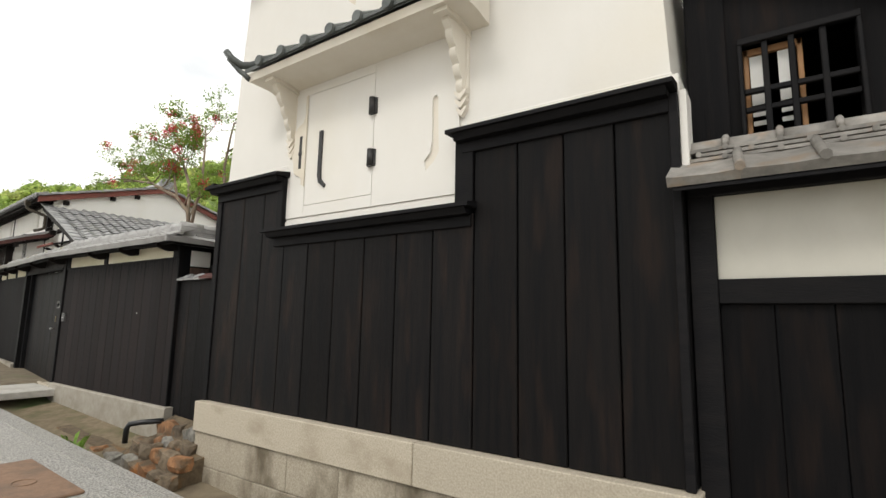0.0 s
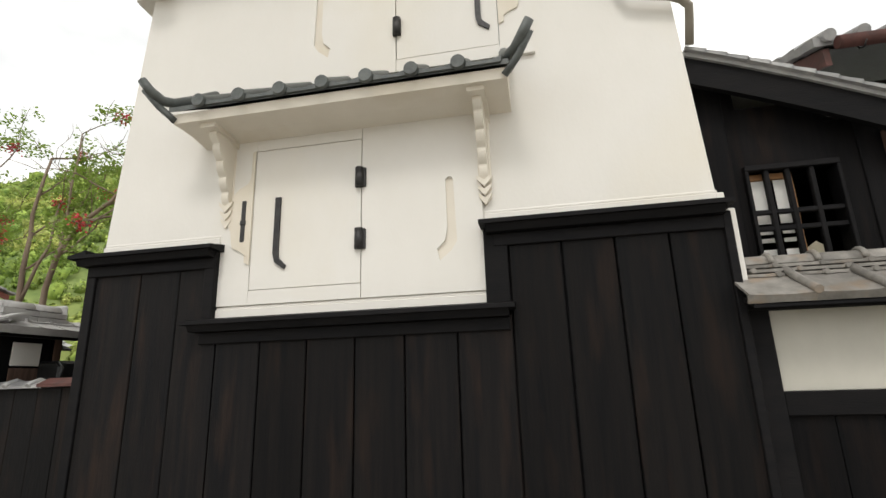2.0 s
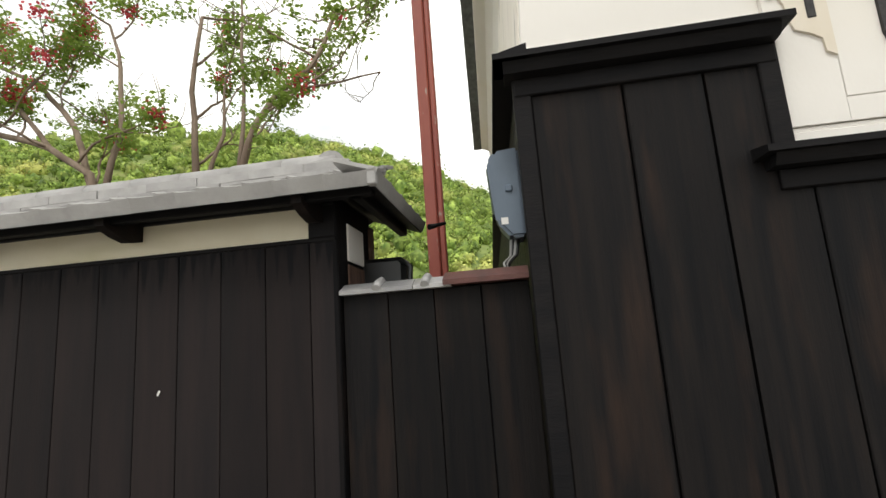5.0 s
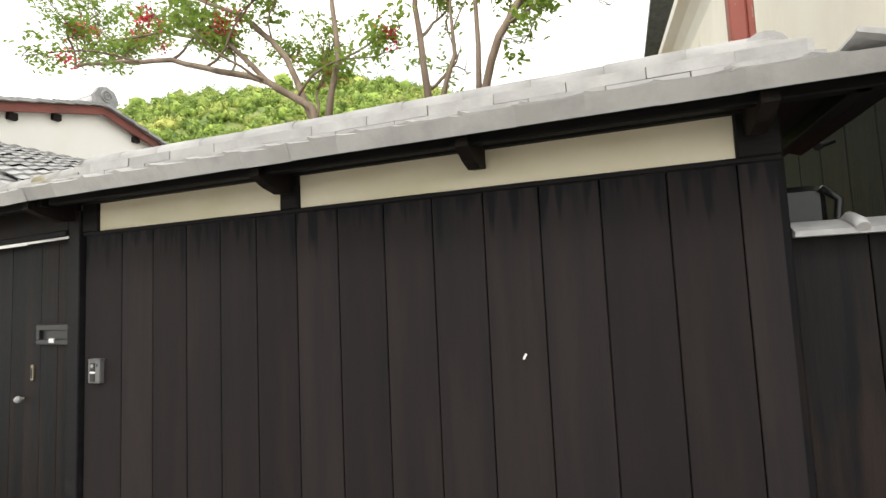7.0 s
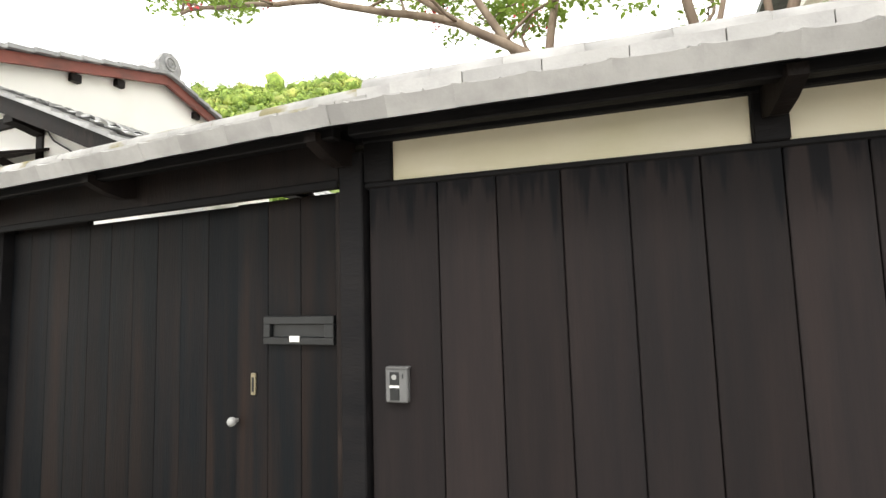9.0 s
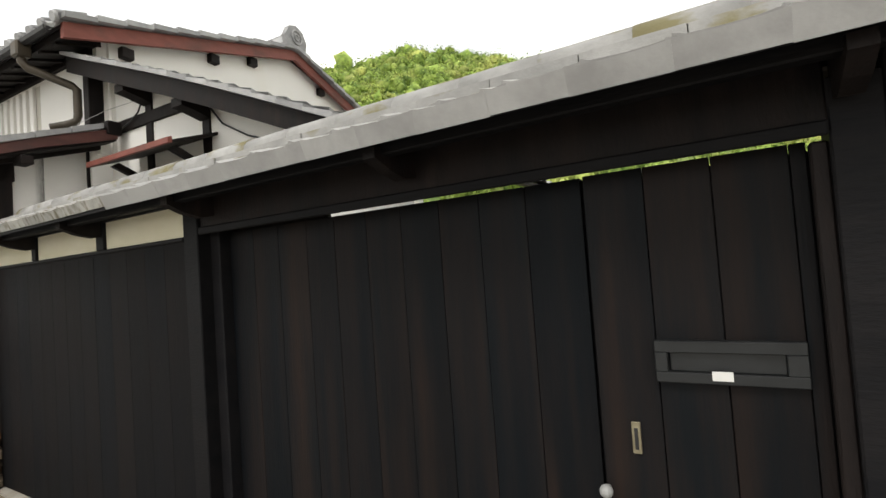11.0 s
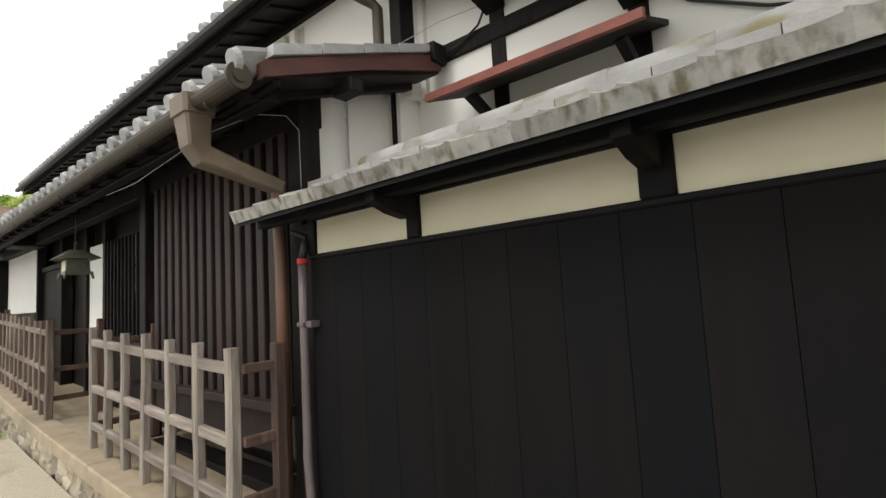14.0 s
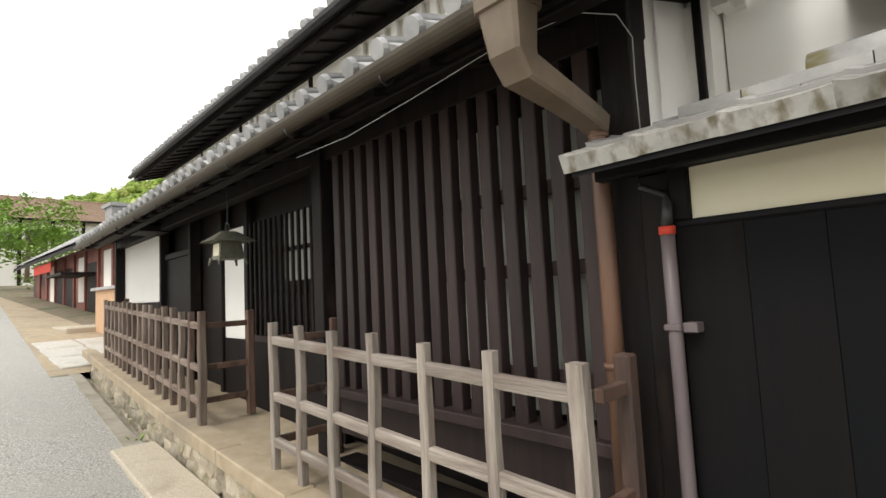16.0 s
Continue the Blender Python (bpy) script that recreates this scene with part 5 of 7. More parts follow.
    solid("end_bracket", [(1.02, 1.10, 4.06, 4.30, 3.75, 4.05)], M_BROWNW, h, "bare brown bracket")
    # the higher eave behind
    back = thing("back_house", "black house with a grey tiled roof and a brown gutter behind", "house")
    x0, ye, ze = 0.86, 4.42, 4.98
    solid("wall", [(1.3, 7.0, 5.2, 10, 0, 5.0)], M_DARK, back, bevel=0)
    bm = bmesh.new()
    prism(bm, [(ye, ze - 0.03), (ye, ze), (8.5, ze + 1.5), (8.5, ze + 1.46)], "x", x0, 7.0)
    rb = part("roof_board", bm, M_DARK, back)
    field("roof_tiles", x0, 7.0, ye - 0.02, ze + 0.04, 8.5, ze + 1.55, M_TILE, rb)
    for i in range(12):
        bm = bmesh.new()
        ya, yb = ye - 0.04 + 0.3 * i, ye - 0.04 + 0.3 * i + 0.31
        za, zb = ze + 0.02 + 0.11 * i, ze + 0.02 + 0.11 * (i + 1) - 0.01
        prism(bm, [(ya, za - 0.03), (yb, zb - 0.03), (yb, zb + 0.05), (ya, za + 0.06)], "x", x0 - 0.09, x0 + 0.12)
        part("verge_tile", bm, M_TILE, back)
    bm = bmesh.new()
    prism(bm, [(ye - 0.02, ze - 0.20), (ye - 0.02, ze - 0.03), (8.5, ze + 1.46), (8.5, ze + 1.30)], "x", x0 - 0.02, x0 + 0.03)
    part("bargeboard", bm, M_REDBOARD, back)
    for i in range(18):
        bm = bmesh.new()
        x = x0 + 0.02 + 0.27 * i
        tube(bm, [(x, ye - 0.10, ze + 0.06), (x, ye + 0.5, ze + 0.27)], 0.055, 12)
        part("eave_roll", bm, M_TILE, back)
    bm = bmesh.new()
    tube(bm, [(x0 + 0.06, ye - 0.10, ze - 0.03), (7.0, ye - 0.10, ze - 0.03)], 0.06, 12)
    part("gutter", bm, M_REDBOARD, back, "brown rain gutter")
    for x in (1.1, 2.0, 2.9):
        bm = bmesh.new()
        tube(bm, [(x, ye - 0.02, ze), (x, ye - 0.06, ze - 0.10), (x, ye - 0.12, ze - 0.12), (x, ye - 0.17, ze - 0.08)], 0.007, 6)
        part("hook", bm, M_IRON, back)


right_side()


# ---- the merchant house ----
def merchant_house():
    h = thing("merchant_house", "long old merchant house with white upper wall and two tiled eaves", "house", TH)
    L = -10.45
    # ground floor front
    solid("corner_post", [(-0.50, -0.36, 0.43, 0.58, 0.9, 3.55)], M_DARK, h, "weathered cracked corner post")
    solid("front_post", [(-2.98, -2.84, 0.42, 0.56, 1.0, 3.55)], M_DARK, h)
    solid("front_post", [(-4.93, -4.84, 0.66, 0.76, 1.0, 3.55)], M_DARK, h)
    solid("front_post", [(-6.72, -6.62, 0.62, 0.76, 1.2, 3.6)], M_DARK, h)
    solid("front_post", [(-5.68, -5.60, 0.66, 0.76, 1.0, 3.55)], M_DARK, h)
    solid("front_post", [(-7.95, -7.87, 0.58, 0.70, 1.2, 3.6)], M_DARK, h)
    solid("front_post", [(-10.45, -10.33, 0.45, 0.6, 1.2, 3.6)], M_DARK, h)
    solid("front_beam", [(L, -0.36, 0.46, 0.60, 3.38, 3.58)], M_DARK, h)
    solid("eave_beam", [(L, -0.16, 0.10, 0.19, 3.38, 3.48)], M_DARK, h)
    for i in range(24):
        x = -0.25 - 0.44 * i
        bm = bmesh.new()
        prism(bm, [(0.0, 3.36), (0.0, 3.42), (1.3, 3.85), (1.3, 3.79)], "x", x - 0.035, x + 0.035)
        part("rafter", bm, M_DARK, h)
    solid("back_wall", [(L, -0.42, 0.78, 0.86, 0.9, 3.9)], M_DARK, h, bevel=0)
    # lattice of the first bay
    lat = part("lattice", one_box(-2.72, -0.56, 0.47, 0.60, 1.35, 1.65), M_LATTICE, h, "dark red-brown lattice of upright bars")
    for i in range(15):
        x = -2.68 + 0.148 * i
        solid("bar", [(x - 0.040, x + 0.040, 0.455, 0.53, 1.65, 3.38)], M_LATTICE, lat)
    for z in (1.90, 2.42, 2.82):
        solid("lattice_rail", [(-2.72, -0.56, 0.53, 0.575, z - 0.035, z + 0.035)], M_LATTICE, lat)
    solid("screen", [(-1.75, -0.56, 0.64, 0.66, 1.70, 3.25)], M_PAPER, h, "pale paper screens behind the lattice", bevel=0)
    solid("sill", [(-2.85, -0.5, 0.40, 0.62, 1.62, 1.68)], M_LATTICE, h)
    solid("plinth_beam", [(L, -0.4, 0.44, 0.64, 1.02, 1.16)], M_DARK, h)
    # second lattice, white panel, entrance
    lat = part("lattice", one_box(-4.84, -3.40, 0.66, 0.78, 1.90, 1.96), M_LATTICE, h, "fine dark lattice window")
    for i in range(12):
        x = -4.79 + 0.12 * i
        solid("bar", [(x - 0.016, x + 0.016, 0.67, 0.70, 1.96, 3.15)], M_DARK, lat)
    for z in (2.12, 2.42, 2.80):
        solid("lattice_rail", [(-4.84, -3.40, 0.70, 0.72, z - 0.02, z + 0.02)], M_DARK, lat)
    # Dark timber colour stands in for the dimness behind this lattice.
    solid("screen", [(-4.84, -3.0, 0.755, 0.775, 1.96, 3.2)], M_DARK, h, "inner screen coloured dark for shade", bevel=0)
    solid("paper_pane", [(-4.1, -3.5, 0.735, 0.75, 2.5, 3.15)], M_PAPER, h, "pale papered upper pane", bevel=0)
    solid("front_board", [(-4.84, -2.98, 0.66, 0.74, 1.1, 1.90)], M_DARK, h)
    solid("white_panel", [(-5.60, -4.93, 0.70, 0.77, 1.90, 3.16)], M_PLASTER_HOUSE, h)
    solid("front_board", [(-5.60, -4.93, 0.69, 0.77, 1.1, 1.90)], M_DARK, h)
    solid("front_board", [(-7.87, -6.72, 0.66, 0.74, 1.2, 2.98)], M_DARK, h)
    solid("front_board", [(-7.87, -6.72, 0.63, 0.70, 2.98, 3.06)], M_DARK, h)
    solid("white_panel", [(-10.33, -7.95, 0.60, 0.70, 2.36, 3.46)], M_PLASTER_HOUSE, h)
    solid("front_board", [(-10.33, -7.95, 0.57, 0.70, 1.2, 2.36)], M_DARK, h)
    solid("tie_beam", [(-8.0, -7.4, 0.2, 0.6, 3.36, 3.44), (-9.4, -7.9, 0.0, 0.1, 3.36, 3.42)], M_DARK, h)
    solid("side_wall", [(-0.46, -0.42, 0.60, 7.6, 0.5, 3.85)], M_PLASTER_HOUSE, h, bevel=0)
    solid("side_wall", [(L, L + 0.1, 0.60, 1.9, 0.5, 3.45), (L, L + 0.1, 1.9, 7.4, 0.5, 5.2)], M_PLASTER_HOUSE, h, bevel=0)
    # lower eave roof
    lr = part("lower_roof", one_box(L - 0.1, -0.01, 0.05, 0.09, 3.40, 3.44), M_DARK, h)
    bm = bmesh.new()
    prism(bm, [(0.0, 3.405), (0.0, 3.43), (1.35, 3.878), (1.35, 3.848)], "x", L - 0.12, 0.0)
    part("roof_board", bm, M_DARK, lr)
    field("roof_tiles", L - 0.12, 0.0, 0.22, 3.50, 1.34, 3.89, M_TILE, lr)
    te = tile_mesh("eave_tile", 0.25, 0.30, M_TILE, 0.022, 0.058, 0.034)
    rot = Matrix.Rotation(math.atan2(0.33, 1.0), 4, "X")
    for i in range(42):
        placed(te, "eave_tile", Matrix.Translation((-0.14 - 0.25 * i, -0.125, 3.457)) @ rot, lr)
    bm = bmesh.new()
    prism(bm, [(-0.02, 3.405), (-0.02, 3.49), (0.66, 3.755), (1.35, 3.98), (1.35, 3.865), (0.66, 3.655)], "x", -0.045, 0.028)
    part("bargeboard", bm, M_REDBOARD, lr, "red-brown bargeboard")
    for i in range(4):
        bm = bmesh.new()
        a, b = 0.02 + 0.30 * i, 0.31 + 0.30 * i
        prism(bm, [(a, 3.515 + 0.36 * a), (b, 3.515 + 0.36 * b), (b, 3.565 + 0.36 * b), (a, 3.575 + 0.36 * a)], "x", -0.16, 0.05)
        part("verge_tile", bm, M_TILE, lr)
    solid("purlin_end", [(-0.12, 0.05, 0.50, 0.60, 3.48, 3.56)], M_DARK, lr)
    solid("verge_end", [(-0.12, 0.06, 1.24, 1.38, 3.90, 4.04)], M_DARK, lr)
    # gutter and its downpipe
    gu = thing("gutter", "brown half-round rain gutter with hooks along the lower eave", "gutter", TH)
    bm = bmesh.new()
    prof = [(-0.12 + 0.062 * math.cos(a), 3.40 + 0.062 * math.sin(a)) for a in [math.pi + i * math.pi / 10 for i in range(11)]]
    prof += [(-0.12 + 0.054 * math.cos(a), 3.40 + 0.054 * math.sin(a)) for a in [2 * math.pi - i * math.pi / 10 for i in range(11)]]
    prism(bm, prof, "x", L, -0.04)
    part("channel", bm, M_COPPER, gu)
    bm = bmesh.new()
    tube(bm, [(-0.055, -0.12, 3.40), (-0.025, -0.12, 3.40)], 0.066, 18)
    tube(bm, [(-0.03, -0.12, 3.40), (-0.015, -0.12, 3.40)], 0.035, 14)
    part("end_cap", bm, M_COPPER, gu)
    for i in range(11):
        x = -0.32 - 0.95 * i
        bm = bmesh.new()
        tube(bm, [(x, -0.06, 3.41), (x, -0.09, 3.32), (x, -0.12, 3.30), (x, -0.15, 3.315), (x, -0.16, 3.34)], 0.006, 6)
        part("hook", bm, M_IRON, gu)
    head = []
    for x, y, z, wx, wy in ((-0.545, -0.12, 3.43, 0.105, 0.09), (-0.545, -0.12, 3.33, 0.10, 0.085), (-0.545, -0.12, 3.33, 0.088, 0.073), (-0.54, -0.11, 3.17, 0.070, 0.062), (-0.535, -0.08, 3.12, 0.066, 0.058), (-0.50, 0.12, 3.055, 0.056, 0.046), (-0.485, 0.30, 3.005, 0.050, 0.042), (-0.485, 0.36, 2.985, 0.050, 0.042)):
        head.append((Vector((x, y, z)), wx, wy))
    bm = bmesh.new()
    rings = []
    for q, (c, wx, wy) in enumerate(head):
        d = (head[min(q + 1, 7)][0] - head[max(q - 1, 0)][0]).normalized()
        sd = Vector((1, 0, 0))
        up = d.cross(sd).normalized()
        rings.append([bm.verts.new(c + sd * wx * a + up * wy * b) for a, b in ((-1, -0.8), (-0.8, -1), (0.8, -1), (1, -0.8), (1, 0.8), (0.8, 1), (-0.8, 1), (-1, 0.8))])
    for a, b in zip(rings, rings[1:]):
        for q in range(8):
            bm.faces.new((a[q], a[(q + 1) % 8], b[(q + 1) % 8], b[q]))
    bm.faces.new(rings[0])
    bm.faces.new(rings[-1][::-1])
    bmesh.ops.recalc_face_normals(bm, faces=bm.faces[:])
    part("rain_head", bm, M_COPPER_PALE, gu, "brown copper rain head with a bent arm")
    bm = bmesh.new()
    tube(bm, [(-0.485, 0.345, 3.04), (-0.487, 0.35, 2.95), (-0.487, 0.36, 2.5), (-0.487, 0.36, 1.05)], 0.038, 14)
    part("downpipe", bm, M_COPPER2, gu, "brown copper downpipe")
    for z in (2.93, 2.0):
        bm = bmesh.new()
        tube(bm, [(-0.487, 0.355, z), (-0.487, 0.355, z + 0.022)], 0.043, 14)
        part("pipe_band", bm, M_COPPER2, gu)
    # cable under the eave
    c = thing("eave_cable", "thin pale cable slung under the eave", "cable", TH)
    bm = bmesh.new()
    tube(bm, [(-2.35, -0.02, 3.22), (-1.8, 0.0, 3.215), (-1.2, 0.02, 3.27), (-0.75, 0.05, 3.33), (-0.45, 0.2, 3.40), (-0.36, 0.34, 3.40), (-0.335, 0.41, 3.32), (-0.34, 0.415, 3.15), (-0.335, 0.415, 2.90)], 0.0025, 6)
    part("wire", bm, M_GREYP, c)
    # upper storey
    yu = 1.30
    solid("upper_wall", [(L, -0.22, yu, yu + 0.1, 3.75, 5.06)], M_PLASTER_HOUSE, h, bevel=0)
    solid("wall_plate", [(L, -0.30, yu - 0.04, yu + 0.02, 4.84, 5.0)], M_DARK, h)
    for x in (-4.5, -6.55, -8.2, -9.75):
        solid("upper_post", [(x - 0.04, x + 0.04, yu - 0.015, yu + 0.05, 3.9, 5.05)], M_DARK, h)
    for xa, nb in ((-3.48, 11), (-6.38, 9), (-8.05, 7), (-9.62, 7)):
        # Grey backing paints in the shade between the plaster bars.
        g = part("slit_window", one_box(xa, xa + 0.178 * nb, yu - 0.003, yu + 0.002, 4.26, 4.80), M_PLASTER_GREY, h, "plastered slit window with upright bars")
        for i in range(nb):
            solid("slit_bar", [(xa + 0.178 * i, xa + 0.178 * i + 0.085, yu - 0.045, yu - 0.003, 4.26, 4.80)], M_PLASTER_HOUSE, g)
    solid("upper_corner_post", [(-0.32, -0.21, yu - 0.10, yu + 0.05, 3.95, 4.72)], M_DARK, h)
    skewed = [part("upper_side_wall", one_box(-0.22, -0.12, yu + 0.1, 7.4, 3.75, 5.1), M_PLASTER_HOUSE, h)]
    bm = bmesh.new()
    prism(bm, [(yu + 0.1, 5.1), (7.2, 5.1), (4.3, 5.85)], "x", -0.22, -0.12)
    skewed.append(part("gable_wall", bm, M_PLASTER_HOUSE, h))
    ur = part("upper_roof", one_box(L - 0.6, 0.02, 0.90, 0.96, 4.84, 4.93), M_DARK, h)
    bm = bmesh.new()
    prism(bm, [(0.88, 4.89), (0.88, 4.93), (4.3, 5.95), (7.6, 4.95), (7.6, 4.91), (4.3, 5.90)], "x", L - 0.6, 0.02)
    skewed.append(part("roof_board", bm, M_DARK, ur))
    skewed.append(field("roof_tiles", L - 0.6, 0.05, 1.10, 5.03, 4.25, 5.99, M_TILE, ur))
    skewed.append(field("roof_tiles", L - 0.6, 0.05, 7.6, 4.99, 4.35, 5.99, M_TILE, ur))
    for i in range(44):
        placed(te, "eave_tile", Matrix.Translation((-0.07 - 0.25 * i, 0.82, 4.95)) @ rot, ur)
    for i in range(35):
        x = -0.25 - 0.31 * i
        bm = bmesh.new()
        prism(bm, [(0.92, 4.80), (0.92, 4.86), (yu + 0.05, 4.98), (yu + 0.05, 4.92)], "x", x - 0.03, x + 0.03)
        part("rafter", bm, M_DARK, ur)
    bm = bmesh.new()
    prism(bm, [(0.90, 4.82), (0.90, 4.84), (yu, 4.965), (yu, 4.94)], "x", L - 0.6, -0.03)
    part("soffit_board", bm, M_DARK, ur)
    for ya, za, yb, zb in ((0.88, 4.93, 4.3, 5.94), (7.6, 4.93, 4.3, 5.94)):
        bm = bmesh.new()
        prism(bm, [(ya, za - 0.145), (ya, za + 0.01), (yb, zb + 0.01), (yb, zb - 0.145)], "x", -0.02, 0.04)
        skewed.append(part("bargeboard", bm, M_REDW, ur, "red painted bargeboard"))
    for i in range(11):
        q = i / 11
        for sg in (1, -1):
            bm = bmesh.new()
            ya, yb = 4.3 - sg * 3.44 * (1 - q), 4.3 - sg * 3.44 * (1 - q - 1 / 11)
            za, zb = 4.96 + 1.01 * q, 4.96 + 1.01 * (q + 1 / 11) - 0.02
            pts = [(ya, za), (yb, zb), (yb, zb + 0.05), (ya, za + 0.06)]
            prism(bm, pts if sg > 0 else pts[::-1], "x", -0.10, 0.12)
            skewed.append(part("verge_tile", bm, M_TILE, ur))
    for y, z in ((1.5, 4.84), (2.7, 5.22), (3.4, 5.43), (5.0, 5.46), (6.3, 5.06)):
        skewed.append(solid("purlin_end", [(-0.14, -0.03, y, y + 0.14, z, z + 0.12)], M_DARK, ur))
    bm = bmesh.new()
    prism(bm, [(4.18, 5.94), (4.12, 6.04), (4.18, 6.18), (4.42, 6.18), (4.48, 6.04), (4.42, 5.94)], "x", L - 0.5, 0.0)
    skewed.append(part("ridge", bm, M_TILE, ur))
    bm = bmesh.new()
    tube(bm, [(L - 0.5, 4.3, 6.19), (0.05, 4.3, 6.19)], 0.08, 10)
    skewed.append(part("ridge_roll", bm, M_TILE, ur))
    bm = bmesh.new()
    prism(bm, [(4.10, 5.93), (4.05, 6.12), (4.14, 6.28), (4.30, 6.34), (4.46, 6.28), (4.55, 6.12), (4.50, 5.93)], "x", 0.0, 0.10)
    orn = part("ridge_end", bm, M_TILE, ur, "scrolled ridge-end tile")
    bm = bmesh.new()
    for r0 in (0.05, 0.11):
        tube(bm, [(0.105, 4.3 + r0 * math.cos(a), 6.14 + r0 * math.sin(a)) for a in [i * math.pi / 8 for i in range(17)]], 0.016, 6)
    skewed += [orn, part("scroll", bm, M_TILE, orn)]
    # the gable stands askew to the street front
    for ob in skewed:
        for v in ob.data.vertices:
            v.co.x -= 0.10 * (v.co.y - 0.9)
    # upper downpipe
    d = thing("upper_downpipe", "bent brown rain pipe from the upper eave to the lower roof", "rain pipe", TH)
    bm = bmesh.new()
    tube(bm, [(-0.66, 0.80, 4.78), (-0.66, 0.80, 4.70), (-0.64, 0.84, 4.64), (-0.46, 1.16, 4.50), (-0.44, 1.20, 4.46), (-0.44, 1.20, 4.18), (-0.46, 1.19, 4.12), (-0.52, 1.12, 4.08), (-0.62, 1.02, 4.05)], 0.042, 12)
    box(bm, -0.73, -0.59, 0.73, 0.87, 4.74, 4.90, bevel=0.015)
    part("pipe", bm, M_COPPER, d)
    gu2 = thing("upper_gutter", "dark gutter along the upper eave", "gutter", TH)
    bm = bmesh.new()
    prism(bm, [(0.755, 4.90), (0.765, 4.865), (0.80, 4.85), (0.835, 4.865), (0.845, 4.90), (0.835, 4.90), (0.825, 4.872), (0.80, 4.86), (0.775, 4.872), (0.765, 4.90)], "x", L - 0.5, -0.08)
    part("channel", bm, M_IRON, gu2)
    # lean-to whose wall faces the street
    lt = thing("lean_to", "white half-timbered lean-to with a roof falling sideways", "lean-to", TH)
    yw = 1.45
    verge = lambda x: 4.625 - 0.40 * x + 0.03 * math.sin(math.pi * max(0.0, min(1.0, x / 3.2)))
    solid("plaster_wall", [(-0.29, 3.6, yw, yw + 0.12, 0.6, 3.1)], M_PLASTER_HOUSE, lt, bevel=0)
    bm = bmesh.new()
    prism(bm, [(-0.29, 3.1), (3.55, 3.1), (-0.29, verge(-0.29) - 0.08)], "y", yw, yw + 0.12)
    part("plaster_gable", bm, M_PLASTER_HOUSE, lt)
    for a, b in ((0.40, 0.51), (1.31, 1.42)):
        z1 = verge(b) - 0.14
        solid("post", [(a, b, yw - 0.02, yw + 0.1, 0.6, z1)], M_DARK, lt)
        if a > 0:
            bm = bmesh.new()
            prism(bm, [(yw - 0.30, z1 - 0.08), (yw - 0.30, z1), (yw - 0.02, z1 + 0.02), (yw - 0.02, z1 - 0.14), (yw - 0.18, z1 - 0.10)], "x", a - 0.02, b + 0.02)
            part("bracket", bm, M_DARK, lt)
    solid("thin_post", [(-0.375, -0.335, 1.225, 1.30, 2.7, 3.80)], M_DARK, lt)
    solid("plaster_wall", [(-0.9, -0.37, 1.245, 1.29, 2.4, 3.78), (-0.334, -0.30, 1.245, yw + 0.05, 2.4, 3.9)], M_PLASTER_HOUSE, lt, bevel=0)
    solid("tie_beam", [(-0.10, 1.38, yw - 0.03, yw + 0.05, 3.965, 4.09)], M_DARK, lt)
    xs = [-0.45, 0.4, 1.2, 2.0, 2.8, 3.7]
    bm = bmesh.new()
    prism(bm, [(x, verge(x) - 0.17) for x in xs] + [(x, verge(x)) for x in xs[::-1]], "y", yw - 0.34, yw - 0.28)
    part("bargeboard", bm, M_DARK, lt)
    n = 16
    for i in range(n):
        xa, xb = -0.45 + 4.2 * i / n, -0.45 + 4.2 * (i + 1.06) / n
        bm = bmesh.new()
        prism(bm, [(xa, verge(xa) + 0.005), (xb, verge(xb) + 0.005), (xb, verge(xb) + 0.06), (xa, verge(xa) + 0.035)], "y", yw - 0.40, yw - 0.15)
        part("verge_tile", bm, M_TILE, lt)
    rf = thing("lean_to_roof", "grey tiled lean-to roof falling away from the house", "roof", TH @ Matrix.Translation((0, yw - 0.2, 0)) @ Matrix.Rotation(math.pi / 2, 4, "Z"))
    for xa, xb in zip(xs, xs[1:]):
        field("roof_tiles", 0.0, 5.0, -xb, verge(xb) + 0.04, -xa, verge(xa) + 0.04, M_TILE, rf)
    bm = bmesh.new()
    prism(bm, [(-x, verge(x)) for x in xs] + [(-x, verge(x) - 0.05) for x in xs[::-1]], "x", 0.0, 5.0)
    part("roof_board", bm, M_DARK, rf)
    cb = thing("gable_cable", "thin black cables stapled along the half-timbered gable", "cable", TH)
    bm = bmesh.new()
    tube(bm, [(0.385, yw - 0.03, 4.34), (0.38, yw - 0.04, 4.20), (0.33, yw - 0.05, 4.10), (0.18, yw - 0.05, 4.03), (-0.08, yw - 0.05, 3.965)], 0.008, 6)
    part("cable", bm, M_BLACKP, cb)
    bm = bmesh.new()
    tube(bm, [(1.44, yw - 0.03, verge(1.44) - 0.16), (1.62, yw - 0.03, verge(1.62) - 0.29), (1.95, yw - 0.03, verge(1.95) - 0.33), (2.3, yw - 0.03, verge(2.3) - 0.30), (2.7, yw - 0.03, verge(2.7) - 0.18)], 0.009, 6)
    part("cable", bm, M_BLACKP, cb)
    bm = bmesh.new()
    tube(bm, [(0.37, yw - 0.06, 4.22), (0.20, yw - 0.30, 4.08), (-0.02, yw - 0.45, 3.96), (-0.06, yw - 0.42, 3.80)], 0.0025, 5)
    part("wire", bm, M_GREYP, cb)
    # shelf-like rain board with its red edge
    s = thing("rain_board", "dark plank canopy with a red painted edge on the white wall", "canopy", TH)
    bm = bmesh.new()
    prism(bm, [(yw - 0.46, 3.48), (yw - 0.46, 3.51), (yw, 3.67), (yw, 3.64)], "x", 0.23, 1.51)
    part("board", bm, M_DARK, s)
    bm = bmesh.new()
